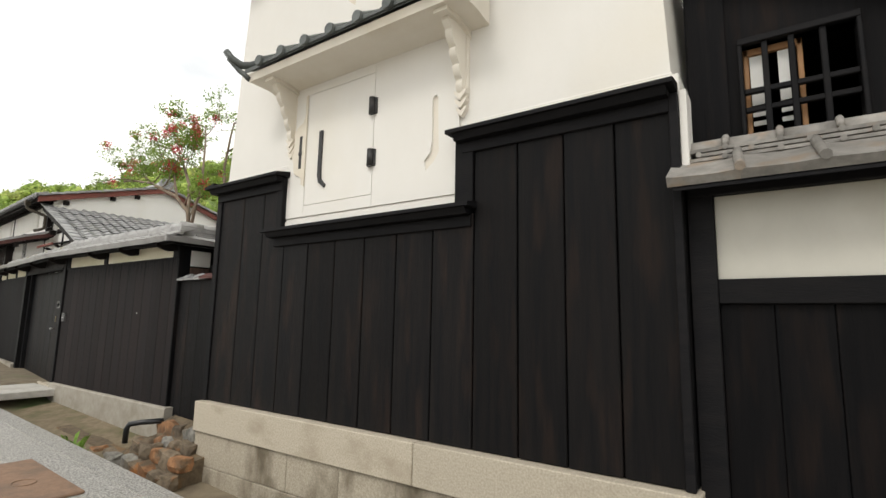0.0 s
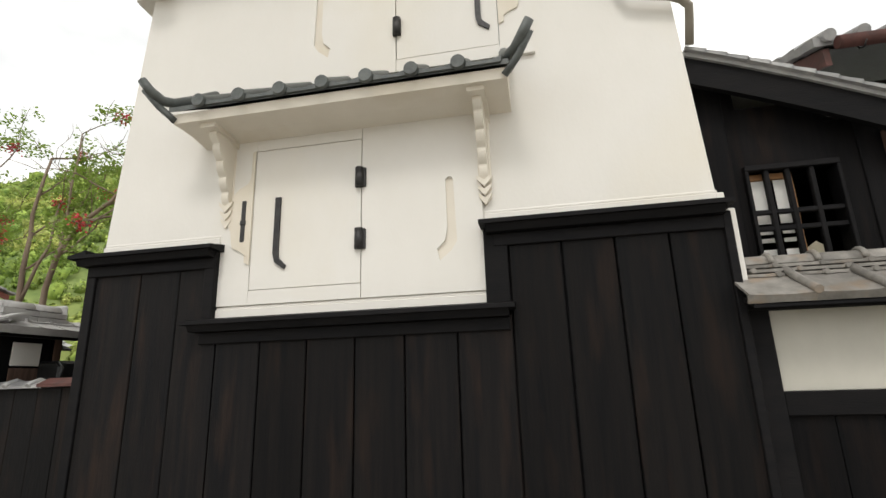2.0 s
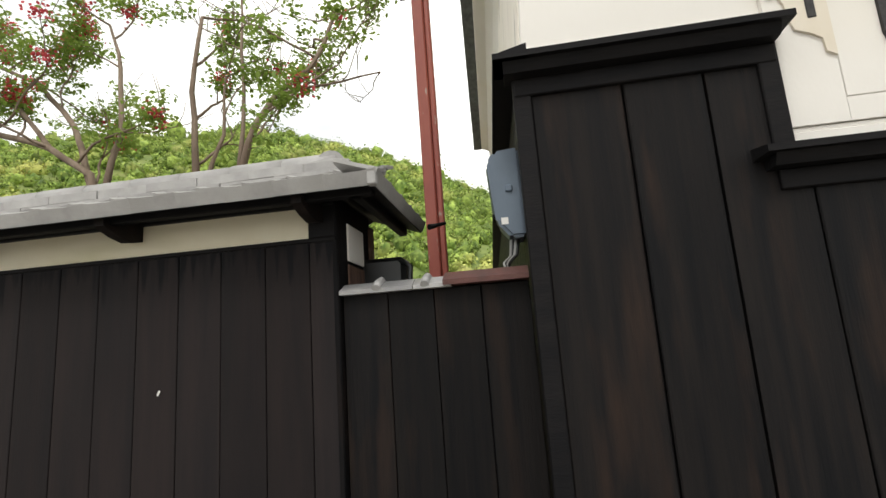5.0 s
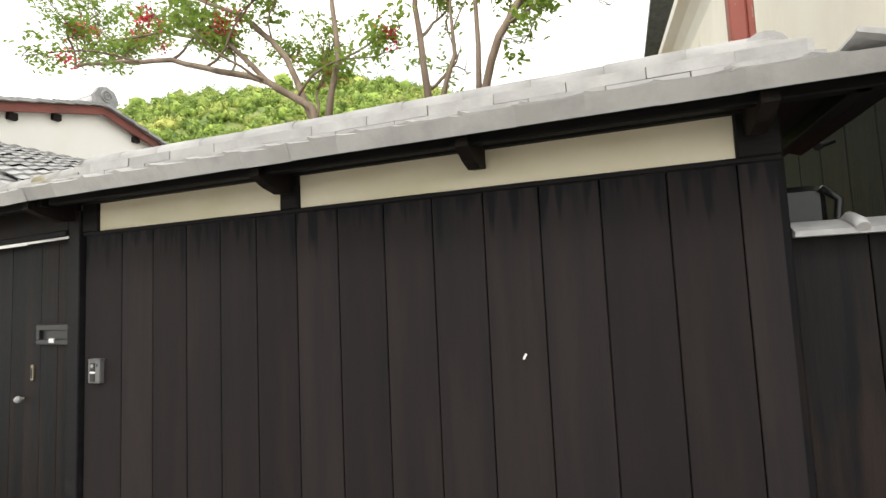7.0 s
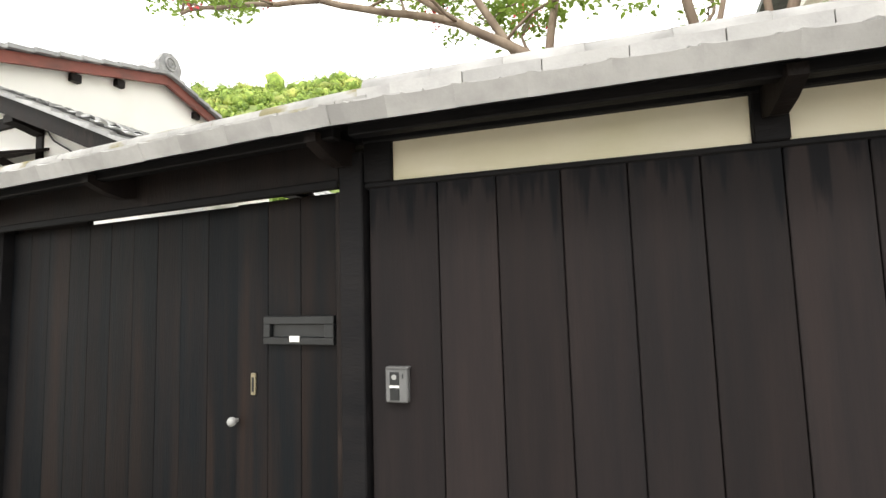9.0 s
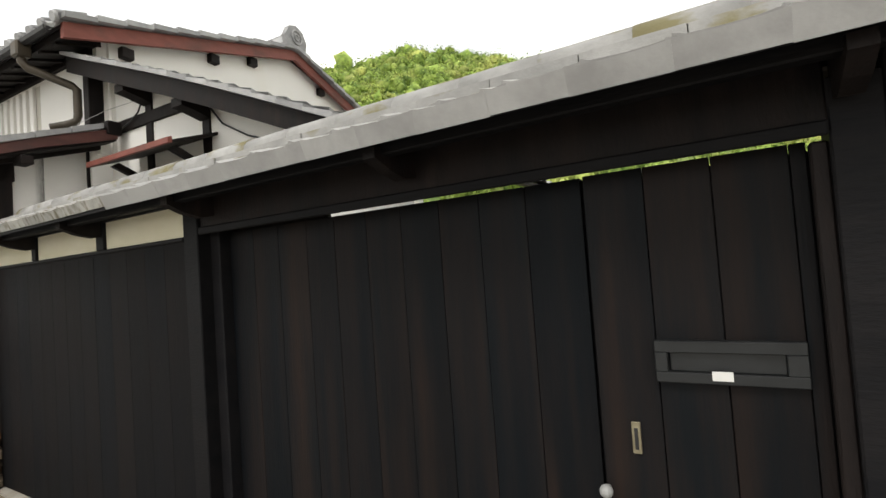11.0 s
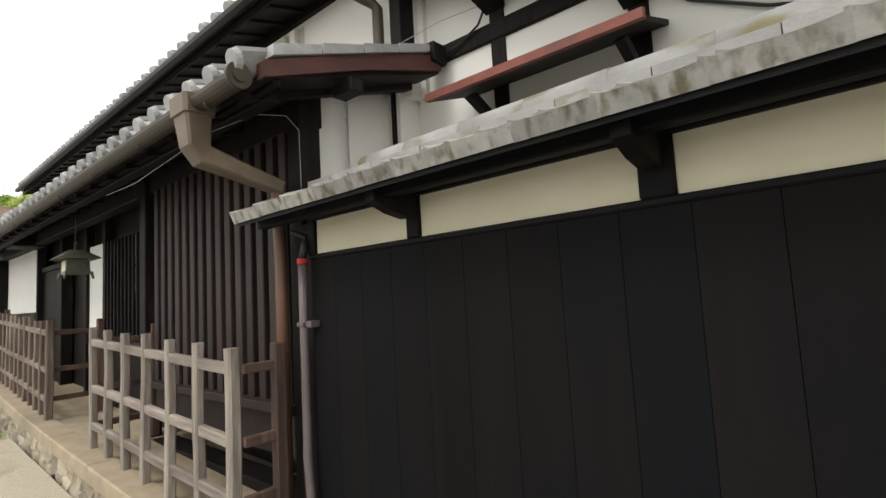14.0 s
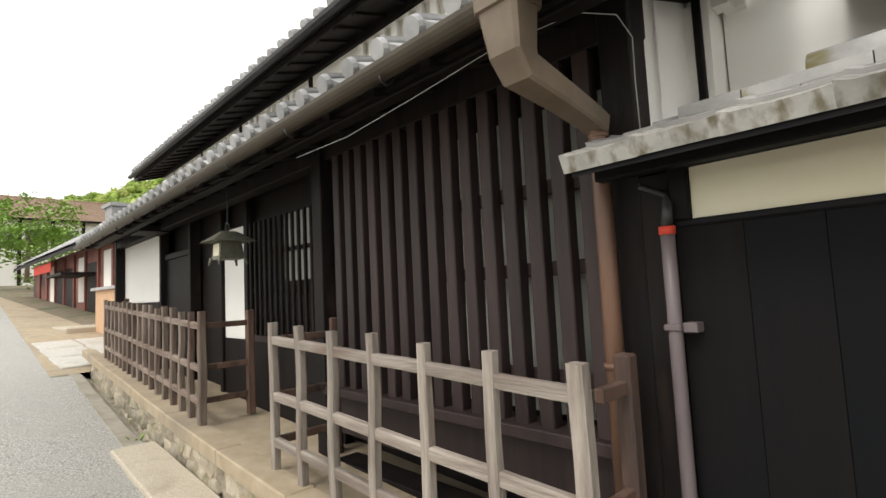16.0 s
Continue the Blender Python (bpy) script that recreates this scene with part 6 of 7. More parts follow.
    prism(bm, [(yw - 0.50, 3.475), (yw - 0.50, 3.523), (yw - 0.46, 3.535), (yw - 0.46, 3.48)], "x", 0.21, 1.53)
    part("red_edge", bm, M_REDW, s, "red painted front edge")
    for x in (0.46, 1.38):
        bm = bmesh.new()
        prism(bm, [(yw - 0.40, 3.46), (yw - 0.34, 3.50), (yw - 0.02, 3.36), (yw - 0.02, 3.30)], "x", x - 0.025, x + 0.025)
        part("strut", bm, M_DARK, s)


merchant_house()


def plinth():
    """Stone-faced terrace before the house, rising with the street."""
    p = thing("house_plinth", "stone-edged terrace of beaten earth before the merchant house", "terrace", TH, kind="structure")
    bm = bmesh.new()
    top = lambda x: 1.085 + 0.040 * (-0.4 - x)
    out = lambda x: 0.03 * max(0.0, -4.3 - x)
    pts_a = [(-0.34, -0.05), (-0.34, 0.9), (-10.6, 0.9), (-10.6, 0.14), (-4.3, -0.05)]
    va = [bm.verts.new((x, y, top(x) - 0.02)) for x, y in pts_a]
    vb = [bm.verts.new((x, y, 0.2)) for x, y in pts_a]
    bm.faces.new(va)
    for i in range(5):
        j = (i + 1) % 5
        bm.faces.new((va[i], va[j], vb[j], vb[i]))
    bmesh.ops.recalc_face_normals(bm, faces=bm.faces[:])
    part("terrace", bm, M_SAND, p)
    x = -0.33
    while x > -10.5:
        ln = rng.uniform(0.8, 1.5)
        bm = bmesh.new()
        box(bm, x - ln + 0.004, x, -0.13, 0.08, top(x) - 0.13, top(x), bevel=0.012)
        for v in bm.verts:
            v.co.z += 0.040 * (x - v.co.x)
            v.co.y += out(v.co.x)
            v.co += Vector((0, 0.008, 0.008)) * noise.noise(v.co * 5)
        part("edge_stone", bm, M_SAND, p)
        x -= ln
    stones = []
    x = -0.44
    while x > -10.6:
        zt = top(x) - 0.15
        for j in range(4):
            stones.append((x + rng.uniform(-0.05, 0.05) - (0.13 if j % 2 else 0), 0.03 - 0.012 * j + out(x), zt - 0.07 - 0.15 * j, rng.uniform(0.13, 0.19), 0.10, rng.uniform(0.085, 0.115)))
        x -= 0.27
    t = rubble("plinth_stones", "rough rubble stones facing the terrace", stones, TH)
    for s in t.children:
        s.data.materials[0] = M_STONE2
    # the near end of the terrace, turned towards the board wall
    ends = []
    for j in range(4):
        y = -0.10 + (0.07 if j % 2 else 0.0)
        while y < 0.50:
            w = rng.uniform(0.07, 0.12)
            ends.append((-0.36 + 0.010 * j, y + w, top(-0.34) - 0.065 - 0.125 * j, 0.085, w, rng.uniform(0.060, 0.075)))
            y += 2 * w
    rubble("end_stones", "brown and ochre rubble stones closing the end of the terrace", ends, TH)
    # ditch side and stone plates by the street
    s = thing("ditch_slab", "worn pale stone plates over the ditch", "slab", TH)
    for a, b, y0, y1 in ((-2.3, -5.4, -0.48, -0.10), (0.4, -2.26, -0.47, -0.12)):
        bm = bmesh.new()
        n = 14
        rows = []
        for q in range(n + 1):
            x = a + (b - a) * q / n
            z = slope_of(-16.9 + x)
            e = 0.02 * noise.noise(Vector((x * 2.3, 1, 0)))
            h = 0.012 * noise.noise(Vector((x * 3.1, 0, 2)))
            rows.append([bm.verts.new(p3) for p3 in ((x, y0 + e, z - 0.08), (x, y0 + e, z + 0.035), (x, y0 + e + 0.015, z + 0.045), (x, (y0 + y1) / 2, z + 0.050 + h), (x, y1 + e * 0.5, z + 0.045), (x, y1 + e * 0.5, z - 0.08))])
        for r1, r2 in zip(rows, rows[1:]):
            for q in range(5):
                bm.faces.new((r1[q], r1[q + 1], r2[q + 1], r2[q]))
        bm.faces.new(rows[0])
        bm.faces.new(rows[-1][::-1])
        bmesh.ops.recalc_face_normals(bm, faces=bm.faces[:])
        part("plate", bm, M_STONE, s)
    gs = thing("ditch_edge", "rough cement strip between street and stone terrace", "gutter", TH, kind="structure")
    bm = bmesh.new()
    prev = None
    for i in range(34):
        x = 0.6 - 0.5 * i
        z = slope_of(-16.9 + x)
        w = 0.03 * noise.noise(Vector((x * 1.7, 0, 6)))
        o = 0.03 * max(0.0, -4.3 - x)
        ring = [bm.verts.new(q) for q in ((x, -0.42 + w + o, z - 0.4), (x, -0.38 + w + o, z + 0.014), (x, -0.22 + w + o, z + 0.004), (x, -0.16 + o, z - 0.10), (x, 0.05 + o, z - 0.16))]
        if prev:
            for k in range(4):
                bm.faces.new((prev[k], prev[k + 1], ring[k + 1], ring[k]))
        prev = ring
    bmesh.ops.recalc_face_normals(bm, faces=bm.faces[:])
    part("strip", bm, M_CONC, gs)
    g = thing("weed", "small green weed at the foot of the stone edge", "plant", TH @ Matrix.Translation((-5.75, -0.18, slope_of(-22.6) - 0.07)))
    for k in range(12):
        bm = bmesh.new()
        a, r = rng.uniform(0, 6.3), rng.uniform(0.05, 0.14)
        u = Vector((-math.sin(a), math.cos(a), 0)) * 0.02
        p3 = Vector((r * math.cos(a), r * math.sin(a), rng.uniform(0.02, 0.1)))
        bm.faces.new([bm.verts.new(v) for v in (Vector((0, 0, 0)), p3 - u, p3 * 1.4, p3 + u)])
        part("leaf", bm, M_WEED, g)


M_STONE2 = material("pale_rubble", (0.27, 0.23, 0.17), (0.42, 0.37, 0.29), 0.9, (9, 9, 9), 0.6, 40, ((0.20, 0.19, 0.10), (4, 4, 4), 0.52, 0.75), 0.3)
plinth()


def rail_fence(x_list, label, ret, wood, rail_wood):
    """Post and rail fence of grey weathered wood in house coordinates, with a return to the house."""
    f = thing("rail_fence", label, "fence", TH, "rail fences on the terrace")
    base = lambda x: 1.075 + 0.040 * (-0.4 - x)
    yf = lambda x: 0.03 + 0.03 * max(0.0, -4.3 - x)
    for i, x in enumerate(x_list):
        bm = bmesh.new()
        w = 0.028 if i else 0.034
        zt = base(x) + 1.00 + rng.uniform(-0.015, 0.02)
        n = 7
        rings = []
        for k in range(n):
            z = base(x) + (zt - base(x)) * k / (n - 1)
            ww = w * (1 + 0.10 * noise.noise(Vector((x * 3, z * 3, 1))))
            dx, dy = 0.022 * noise.noise(Vector((x * 5, z * 2.2, 3))), 0.014 * noise.noise(Vector((x * 5, z * 2.2, 8)))
            c = ww * 0.3
            rings.append([bm.verts.new((x + dx + px, yf(x) + dy + py, z)) for px, py in ((-ww, -ww + c), (-ww + c, -ww), (ww - c, -ww), (ww, -ww + c), (ww, ww - c), (ww - c, ww), (-ww + c, ww), (-ww, ww - c))])
        for a, b in zip(rings, rings[1:]):
            for k in range(8):
                bm.faces.new((a[k], a[(k + 1) % 8], b[(k + 1) % 8], b[k]))
        bm.faces.new(rings[-1])
        bmesh.ops.recalc_face_normals(bm, faces=bm.faces[:])
        part("post", bm, wood, f)
    a, b = x_list[0], x_list[-1]
    for dz in (0.20, 0.50, 0.88):
        bm = bmesh.new()
        steps = 10
        rows = []
        for k in range(steps + 1):
            x = a + (b - a) * k / steps
            z = base(x) + dz + 0.008 * noise.noise(Vector((x * 2, dz * 9, 0)))
            rows.append([bm.verts.new((x, yf(x) + py, z + pz)) for py, pz in ((-0.02, -0.028), (0.02, -0.028), (0.024, 0.02), (0.014, 0.03), (-0.014, 0.03), (-0.024, 0.02))])
        for r1, r2 in zip(rows, rows[1:]):
            for k in range(6):
                bm.faces.new((r1[k], r1[(k + 1) % 6], r2[(k + 1) % 6], r2[k]))
        bmesh.ops.recalc_face_normals(bm, faces=bm.faces[:])
        part("rail", bm, rail_wood, f)
    for x in ret:
        y = 0.27 if x > -1 else 0.50
        solid("back_post", [(x - 0.032, x + 0.032, y - 0.035, y + 0.035, base(x), base(x) + 1.0)], M_BROWNW, f, "dark brown back post", bevel=0.008)
        for dz in (0.20, 0.50, 0.88):
            solid("return_rail", [(x - 0.018, x + 0.018, yf(x) + 0.03, y - 0.03, base(x) + dz - 0.026, base(x) + dz + 0.026)], M_BROWNW, f, bevel=0.005)
    return f


rail_fence([-0.45, -0.86, -1.27, -1.68, -2.08, -2.47, -2.85], "weathered grey wooden rail fence before the lattice", (-0.40, -2.85), M_GREYW, M_GREYWH)
rail_fence([-4.33 - 0.335 * i for i in range(17)], "longer weathered wooden rail fence further along the terrace", (-4.40, -9.7), M_GREYW2, M_GREYW2H)


def lantern():
    t = thing("hanging_lantern", "old bronze hanging lantern under the eave", "lantern", TH @ Matrix.Translation((-4.13, 0.2, 0)))
    bm = bmesh.new()
    prism(bm, [(-0.11, -0.11), (0.11, -0.11), (0.11, 0.11), (-0.11, 0.11)], "z", 2.71, 2.87)
    for v in bm.verts:
        if v.co.z > 2.8:
            v.co.x *= 0.82
            v.co.y *= 0.82
    part("body", bm, M_BRONZE, t)
    solid("glass_panel", [(-0.07, 0.07, -0.106, -0.098, 2.735, 2.85)], M_BAND, t, bevel=0.004)
    bm = bmesh.new()
    va = [bm.verts.new((sx * 0.19, sy * 0.19, 2.87)) for sx, sy in ((-1, -1), (1, -1), (1, 1), (-1, 1))]
    vb = [bm.verts.new((sx * 0.06, sy * 0.06, 2.965)) for sx, sy in ((-1, -1), (1, -1), (1, 1), (-1, 1))]
    for i in range(4):
        j = (i + 1) % 4
        bm.faces.new((va[i], va[j], vb[j], vb[i]))
    bm.faces.new(vb)
    bm.faces.new(va[::-1])
    part("roof", bm, M_BRONZE, t)
    bm = bmesh.new()
    tube(bm, [(0.04 * math.cos(a), 0, 3.01 + 0.04 * math.sin(a)) for a in [i * math.pi / 6 for i in range(13)]], 0.008, 6)
    part("ring", bm, M_IRON, t)
    bm = bmesh.new()
    tube(bm, [(0, 0, 3.04), (0, 0, 3.5)], 0.006, 6)
    part("hanger", bm, M_IRON, t)
    for sx in (-1, 1):
        for sy in (-1, 1):
            bm = bmesh.new()
            tube(bm, [(sx * 0.11, sy * 0.11, 2.73), (sx * 0.125, sy * 0.125, 2.66)], 0.016, 6, 0.6)
            part("foot", bm, M_BRONZE, t)
    solid("side_arm", [(-0.30, -0.17, -0.012, 0.012, 2.885, 2.905)], M_BRONZE, t)


M_BRONZE = material("aged_bronze", (0.10, 0.10, 0.075), (0.17, 0.165, 0.125), 0.55, (15, 15, 15), 0.2, 60, None, 0, 0.5)
lantern()


# ---- far houses ----
def far_house(name, label, x0, x1, y0, y1, zb, ze, zr, wall, roof, m=None):
    h = thing(name, label, "house", m)
    solid("wall", [(x0, x1, y0, y1, zb, ze)], wall, h, bevel=0.02)
    ym = (y0 + y1) / 2
    bm = bmesh.new()
    o = 0.8
    prism(bm, [(y0 - o, ze - 0.25), (y0 - o, ze - 0.1), (ym, zr), (y1 + o, ze - 0.1), (y1 + o, ze - 0.25), (ym, zr - 0.2)], "x", x0 - 0.5, x1 + 0.5)
    rf = part("roof", bm, M_DARK, h)
    field("roof_tiles", x0 - 0.5, x1 + 0.5, y0 - o, ze - 0.03, ym, zr + 0.08, roof, rf)
    bm = bmesh.new()
    tube(bm, [(x0 - 0.5, ym, zr + 0.08), (x1 + 0.5, ym, zr + 0.08)], 0.14, 8)
    part("ridge", bm, roof, rf)
    return h


def far_things():
    zb = slope_of(-38)
    h = far_house("red_house", "red-brown timber shop house with a grey tiled roof up the street", -52, -36, 7.5, 14.0, zb - 1.0, zb + 2.75, zb + 5.2, M_REDWALL, M_TILE)
    for i in range(9):
        x = -34.6 - 1.9 * i
        solid("shop_post", [(x - 0.09, x + 0.09, 7.42, 7.52, zb - 0.5, zb + 2.6)], M_REDW, h)
        if i in (1, 3, 6):
            solid("white_panel", [(x - 1.2, x - 0.3, 7.46, 7.5, zb + 0.6, zb + 2.4)], M_PLASTER, h)
        elif i in (2, 4, 5):
            solid("dark_door", [(x - 1.6, x - 0.3, 7.46, 7.5, zb - 0.3, zb + 2.1)], M_DARK, h)
    solid("cloth_valance", [(-47.5, -43.5, 6.86, 6.90, zb + 2.0, zb + 2.4)], M_CLOTH, h, "red cloth valance under the eave")
    solid("porch_roof", [(-41.5, -38.8, 6.4, 7.5, zb + 1.6, zb + 1.7)], M_DARK, h)
    solid("roof_vent", [(-42.4, -41.4, 8.6, 9.5, zb + 3.7, zb + 4.7), (-42.6, -41.2, 8.5, 9.6, zb + 4.7, zb + 4.85)], M_TILE, h)
    for y0, z0, y1, z1 in ((6.7, zb + 2.62, 10.75, zb + 5.18),):
        bm = bmesh.new()
        prism(bm, [(y0, z0 - 0.30), (y0, z0 - 0.02), (y1, z1 - 0.02), (y1, z1 - 0.34)], "x", -35.5, -35.42)
        part("bargeboard", bm, M_GREYW, h, "pale weathered bargeboard")
    s = thing("stone_step", "broad pale stone steps before the red-brown house", "steps", kind="structure")
    solid("step", [(-50, -33.5, 5.6, 6.95, zb - 1.2, zb - 0.15)], M_STONE, s, bevel=0.03)
    solid("step", [(-42, -33.0, 5.0, 5.62, zb - 1.2, zb - 0.38)], M_STONE, s, bevel=0.03)
    pv = thing("pavement", "pale beaten earth beside the street before the red-brown house", "pavement", kind="structure")
    bm = bmesh.new()
    prev = None
    for i in range(24):
        x = -27.4 - 1.4 * i
        z = slope_of(x)
        edge = 3.57 + 0.068 * (-16.9 - x)
        ring = [bm.verts.new(q) for q in ((x, edge, z - 0.4), (x, edge, z + 0.012), (x, 7.2, z + 0.03), (x, 7.2, z - 0.4))]
        if prev:
            for k in range(3):
                bm.faces.new((prev[k], prev[k + 1], ring[k + 1], ring[k]))
        prev = ring
    bmesh.ops.recalc_face_normals(bm, faces=bm.faces[:])
    part("earth_strip", bm, M_SAND, pv)
    for i in range(3):
        for j in range(2):
            x, y = -28.0 - 1.35 * i, 4.55 + 0.85 * j + 0.05 * i
            bm = bmesh.new()
            box(bm, x - 1.28, x, y, y + 0.80, slope_of(x) - 0.1, slope_of(x) + 0.05, bevel=0.015)
            for v in bm.verts:
                v.co.z += slope_of(v.co.x) - slope_of(x)
            part("paving_slab", bm, M_SLAB, pv)
    n = thing("low_garden_wall", "low orange-plastered garden wall between the houses", "wall", kind="structure")
    solid("plaster", [(-33.6, -29.8, 6.3, 6.55, 0.5, zb + 0.85)], M_ORANGEP, n, bevel=0.02)
    solid("coping", [(-33.7, -29.7, 6.2, 6.65, zb + 0.85, zb + 0.93)], M_TILE, n)
    b = far_house("hall", "large far building with a wide brown roof and pale walls", -11, 9, -6, 10, -4, 9.6, 13.0, M_PLASTER, M_BROWNROOF, Matrix.Translation((-86, 13, 1.7)) @ Matrix.Rotation(math.pi / 2, 4, "Z"))
    for i in range(8):
        x = -10.5 + 2.6 * i
        solid("hall_post", [(x - 0.15, x + 0.15, -6.1, -5.98, 2, 9.5)], M_DARK, b)
        solid("hall_window", [(x + 0.4, x + 2.2, -6.05, -5.99, 6.6, 8.6)], M_TILE_DK, b)
    t = thing("garden_tree", "bright green leafy tree before the far hall", "tree", Matrix.Translation((-62, 8.5, 4.2)))
    bm = bmesh.new()
    tube(bm, [(0, 0, 0), (0.1, 0.05, 1.5), (0.0, 0.1, 3.0), (0.2, 0.0, 4.2)], 0.16, 8, 0.4)
    part("trunk", bm, M_BARK, t)
    r = random.Random(3)
    vv, fc = [], []
    for k in range(110):
        cc = Vector((r.gauss(0, 1.8), r.gauss(0, 2.0), 2.9 + r.gauss(0, 1.1)))
        for q in range(40):
            o = cc + Vector((r.gauss(0, 0.32), r.gauss(0, 0.32), r.gauss(0, 0.22)))
            u = Vector((r.uniform(-1, 1), r.uniform(-1, 1), r.uniform(-0.5, 0.5))).normalized() * 0.14
            v = u.orthogonal().normalized() * 0.09
            i0 = len(vv)
            vv += [o - u, o + v, o + u, o - v]
            fc.append((i0, i0 + 1, i0 + 2, i0 + 3))
    me = bpy.data.meshes.new("crown")
    me.from_pydata([tuple(v) for v in vv], [], fc)
    me.materials.append(M_WEED)
    ob = new("crown", me)
    ob.parent = t
    tagged(ob, kind="stuff")


M_REDWALL = material("red_board_wall", (0.19, 0.075, 0.055), (0.27, 0.115, 0.085), 0.75, (5, 5, 0.8), 0.2, 40, ((0.07, 0.04, 0.035), (0.5, 0.5, 0.5), 0.5, 0.7))
M_ORANGEP = material("orange_plaster", (0.55, 0.34, 0.20), (0.62, 0.40, 0.25), 0.85, (3, 3, 3), 0.1, 30)
far_things()


# ---- trees ----
def myrtle(label, base, seed, lean, mains, leafy=0.24):
    """A crape myrtle: smooth crooked limbs, thin bare twigs, loose tufts of leaves and a few red flower heads."""
    r = random.Random(seed)
    t = thing("crape_myrtle", label, "tree", Matrix.Translation(base), "crape myrtles behind the wall")
    tips = []

    def limb(bm, p, d, ln, rad, depth):
        pts = [p.copy()]
        n = 6
        for i in range(n):
            d = (d + Vector((r.uniform(-1, 1), r.uniform(-1, 1), r.uniform(-0.7, 0.8))) * (0.30 if depth else 0.16)).normalized()
            if base[1] + p.y < 5.1:
                d.y = abs(d.y) + 0.1
            if depth and p.z < 2.6:
                d.z = abs(d.z) + 0.1
            p = p + d * (ln / n)
            pts.append(p.copy())
        tube(bm, pts, rad, 7 if depth < 2 else 5, 0.60)
        if depth >= 2:
            tips.append((pts[-1], d))
            for k in range(2):
                q = (d * 0.5 + Vector((r.uniform(-0.6, 0.6), r.uniform(-0.5, 0.5), r.uniform(0.3, 1.0)))).normalized()
                e = pts[-1 - k] + q * r.uniform(0.18, 0.45)
                tube(bm, [pts[-1 - k], pts[-1 - k].lerp(e, 0.5) + Vector((r.uniform(-0.03, 0.03), r.uniform(-0.03, 0.03), 0.0)), e], 0.006, 4, 0.4)
        if depth == 3:
            tips.append((pts[3], d))
            tips.append((pts[1], d))
        if depth < 3:
            for k in range(2 if depth != 1 else 3):
                side = Vector((r.uniform(-1, 1), r.uniform(-1, 1), r.uniform(-0.3, 0.7))).normalized()
                q = (d * 0.7 + side * 0.85 + Vector(lean) * 0.3).normalized()
                limb(bm, pts[-1 - 2 * k], q, ln * r.uniform(0.55, 0.80), rad * 0.55, depth + 1)

    for line, rad in mains:
        bm = bmesh.new()
        pts = [Vector(p) for p in line]
        fine = []
        for i in range(len(pts) - 1):
            for k in range(3):
                q = pts[i].lerp(pts[i + 1], k / 3)
                fine.append(q + 0.04 * Vector((noise.noise(q * 2.1), noise.noise(q * 2.1 + Vector((5, 0, 0))), noise.noise(q * 2.1 + Vector((0, 5, 0))))))
        fine.append(pts[-1])
        tube(bm, fine, rad, 8, 0.35)
        for i, q in enumerate(fine):
            if q.z > 3.35 and i % 2 == 0 and i > 3 or i == len(fine) - 1:
                d = Vector((r.uniform(-1, 1), r.uniform(-0.6, 0.9), r.uniform(-0.2, 1.0))).normalized()
                limb(bm, q, d, r.uniform(0.55, 1.0), rad * 0.32, 2)
        part("limb", bm, M_BARK, t)
    verts, faces, fv, ff = [], [], [], []
    for p, d in tips:
        if noise.noise(p * 1.5 + Vector((seed, 0, 0))) > leafy:
            continue
        for c in range(r.choice((1, 2, 3, 3))):
            cc = p + Vector((r.gauss(0, 0.11), r.gauss(0, 0.11), r.gauss(0, 0.07)))
            for q in range(r.randint(20, 36)):
                o = cc + Vector((r.gauss(0, 0.075), r.gauss(0, 0.075), r.gauss(0, 0.05)))
                u = Vector((r.uniform(-1, 1), r.uniform(-1, 1), r.uniform(-0.5, 0.6))).normalized()
                v = u.cross(Vector((r.uniform(-0.5, 0.5), r.uniform(-0.5, 0.5), 1))).normalized()
                s = r.uniform(0.022, 0.042)
                b = len(verts)
                w = Vector((0, 0, 0.006))
                verts += [o - u * s, o - u * s * 0.3 + v * s * 0.5 + w, o + u * s * 0.45 + v * s * 0.42 + w, o + u * s, o + u * s * 0.45 - v * s * 0.42 + w, o - u * s * 0.3 - v * s * 0.5 + w]
                faces.append((b, b + 1, b + 2, b + 3, b + 4, b + 5))
        if r.random() < 0.17:
            cc = p + d * 0.1
            for q in range(70):
                o = cc + Vector((r.gauss(0, 0.06), r.gauss(0, 0.06), r.gauss(0, 0.055)))
                u = Vector((r.uniform(-1, 1), r.uniform(-1, 1), r.uniform(-1, 1))).normalized()
                v = u.orthogonal().normalized()
                b = len(fv)
                fv += [o - u * 0.022, o + v * 0.018, o + u * 0.022, o - v * 0.018]
                ff.append((b, b + 1, b + 2, b + 3))
    for nm, vv, fc, mt, lb in (("crown", verts, faces, M_LEAF, "loose tufts of small green leaves"), ("blossom", fv, ff, M_FLOWER, "red flower heads")):
        me = bpy.data.meshes.new(nm)
        me.from_pydata([tuple(v) for v in vv], [], fc)
        me.materials.append(mt)
        ob = new(nm, me)
        ob.parent = t
        tagged(ob, lb, kind="stuff")


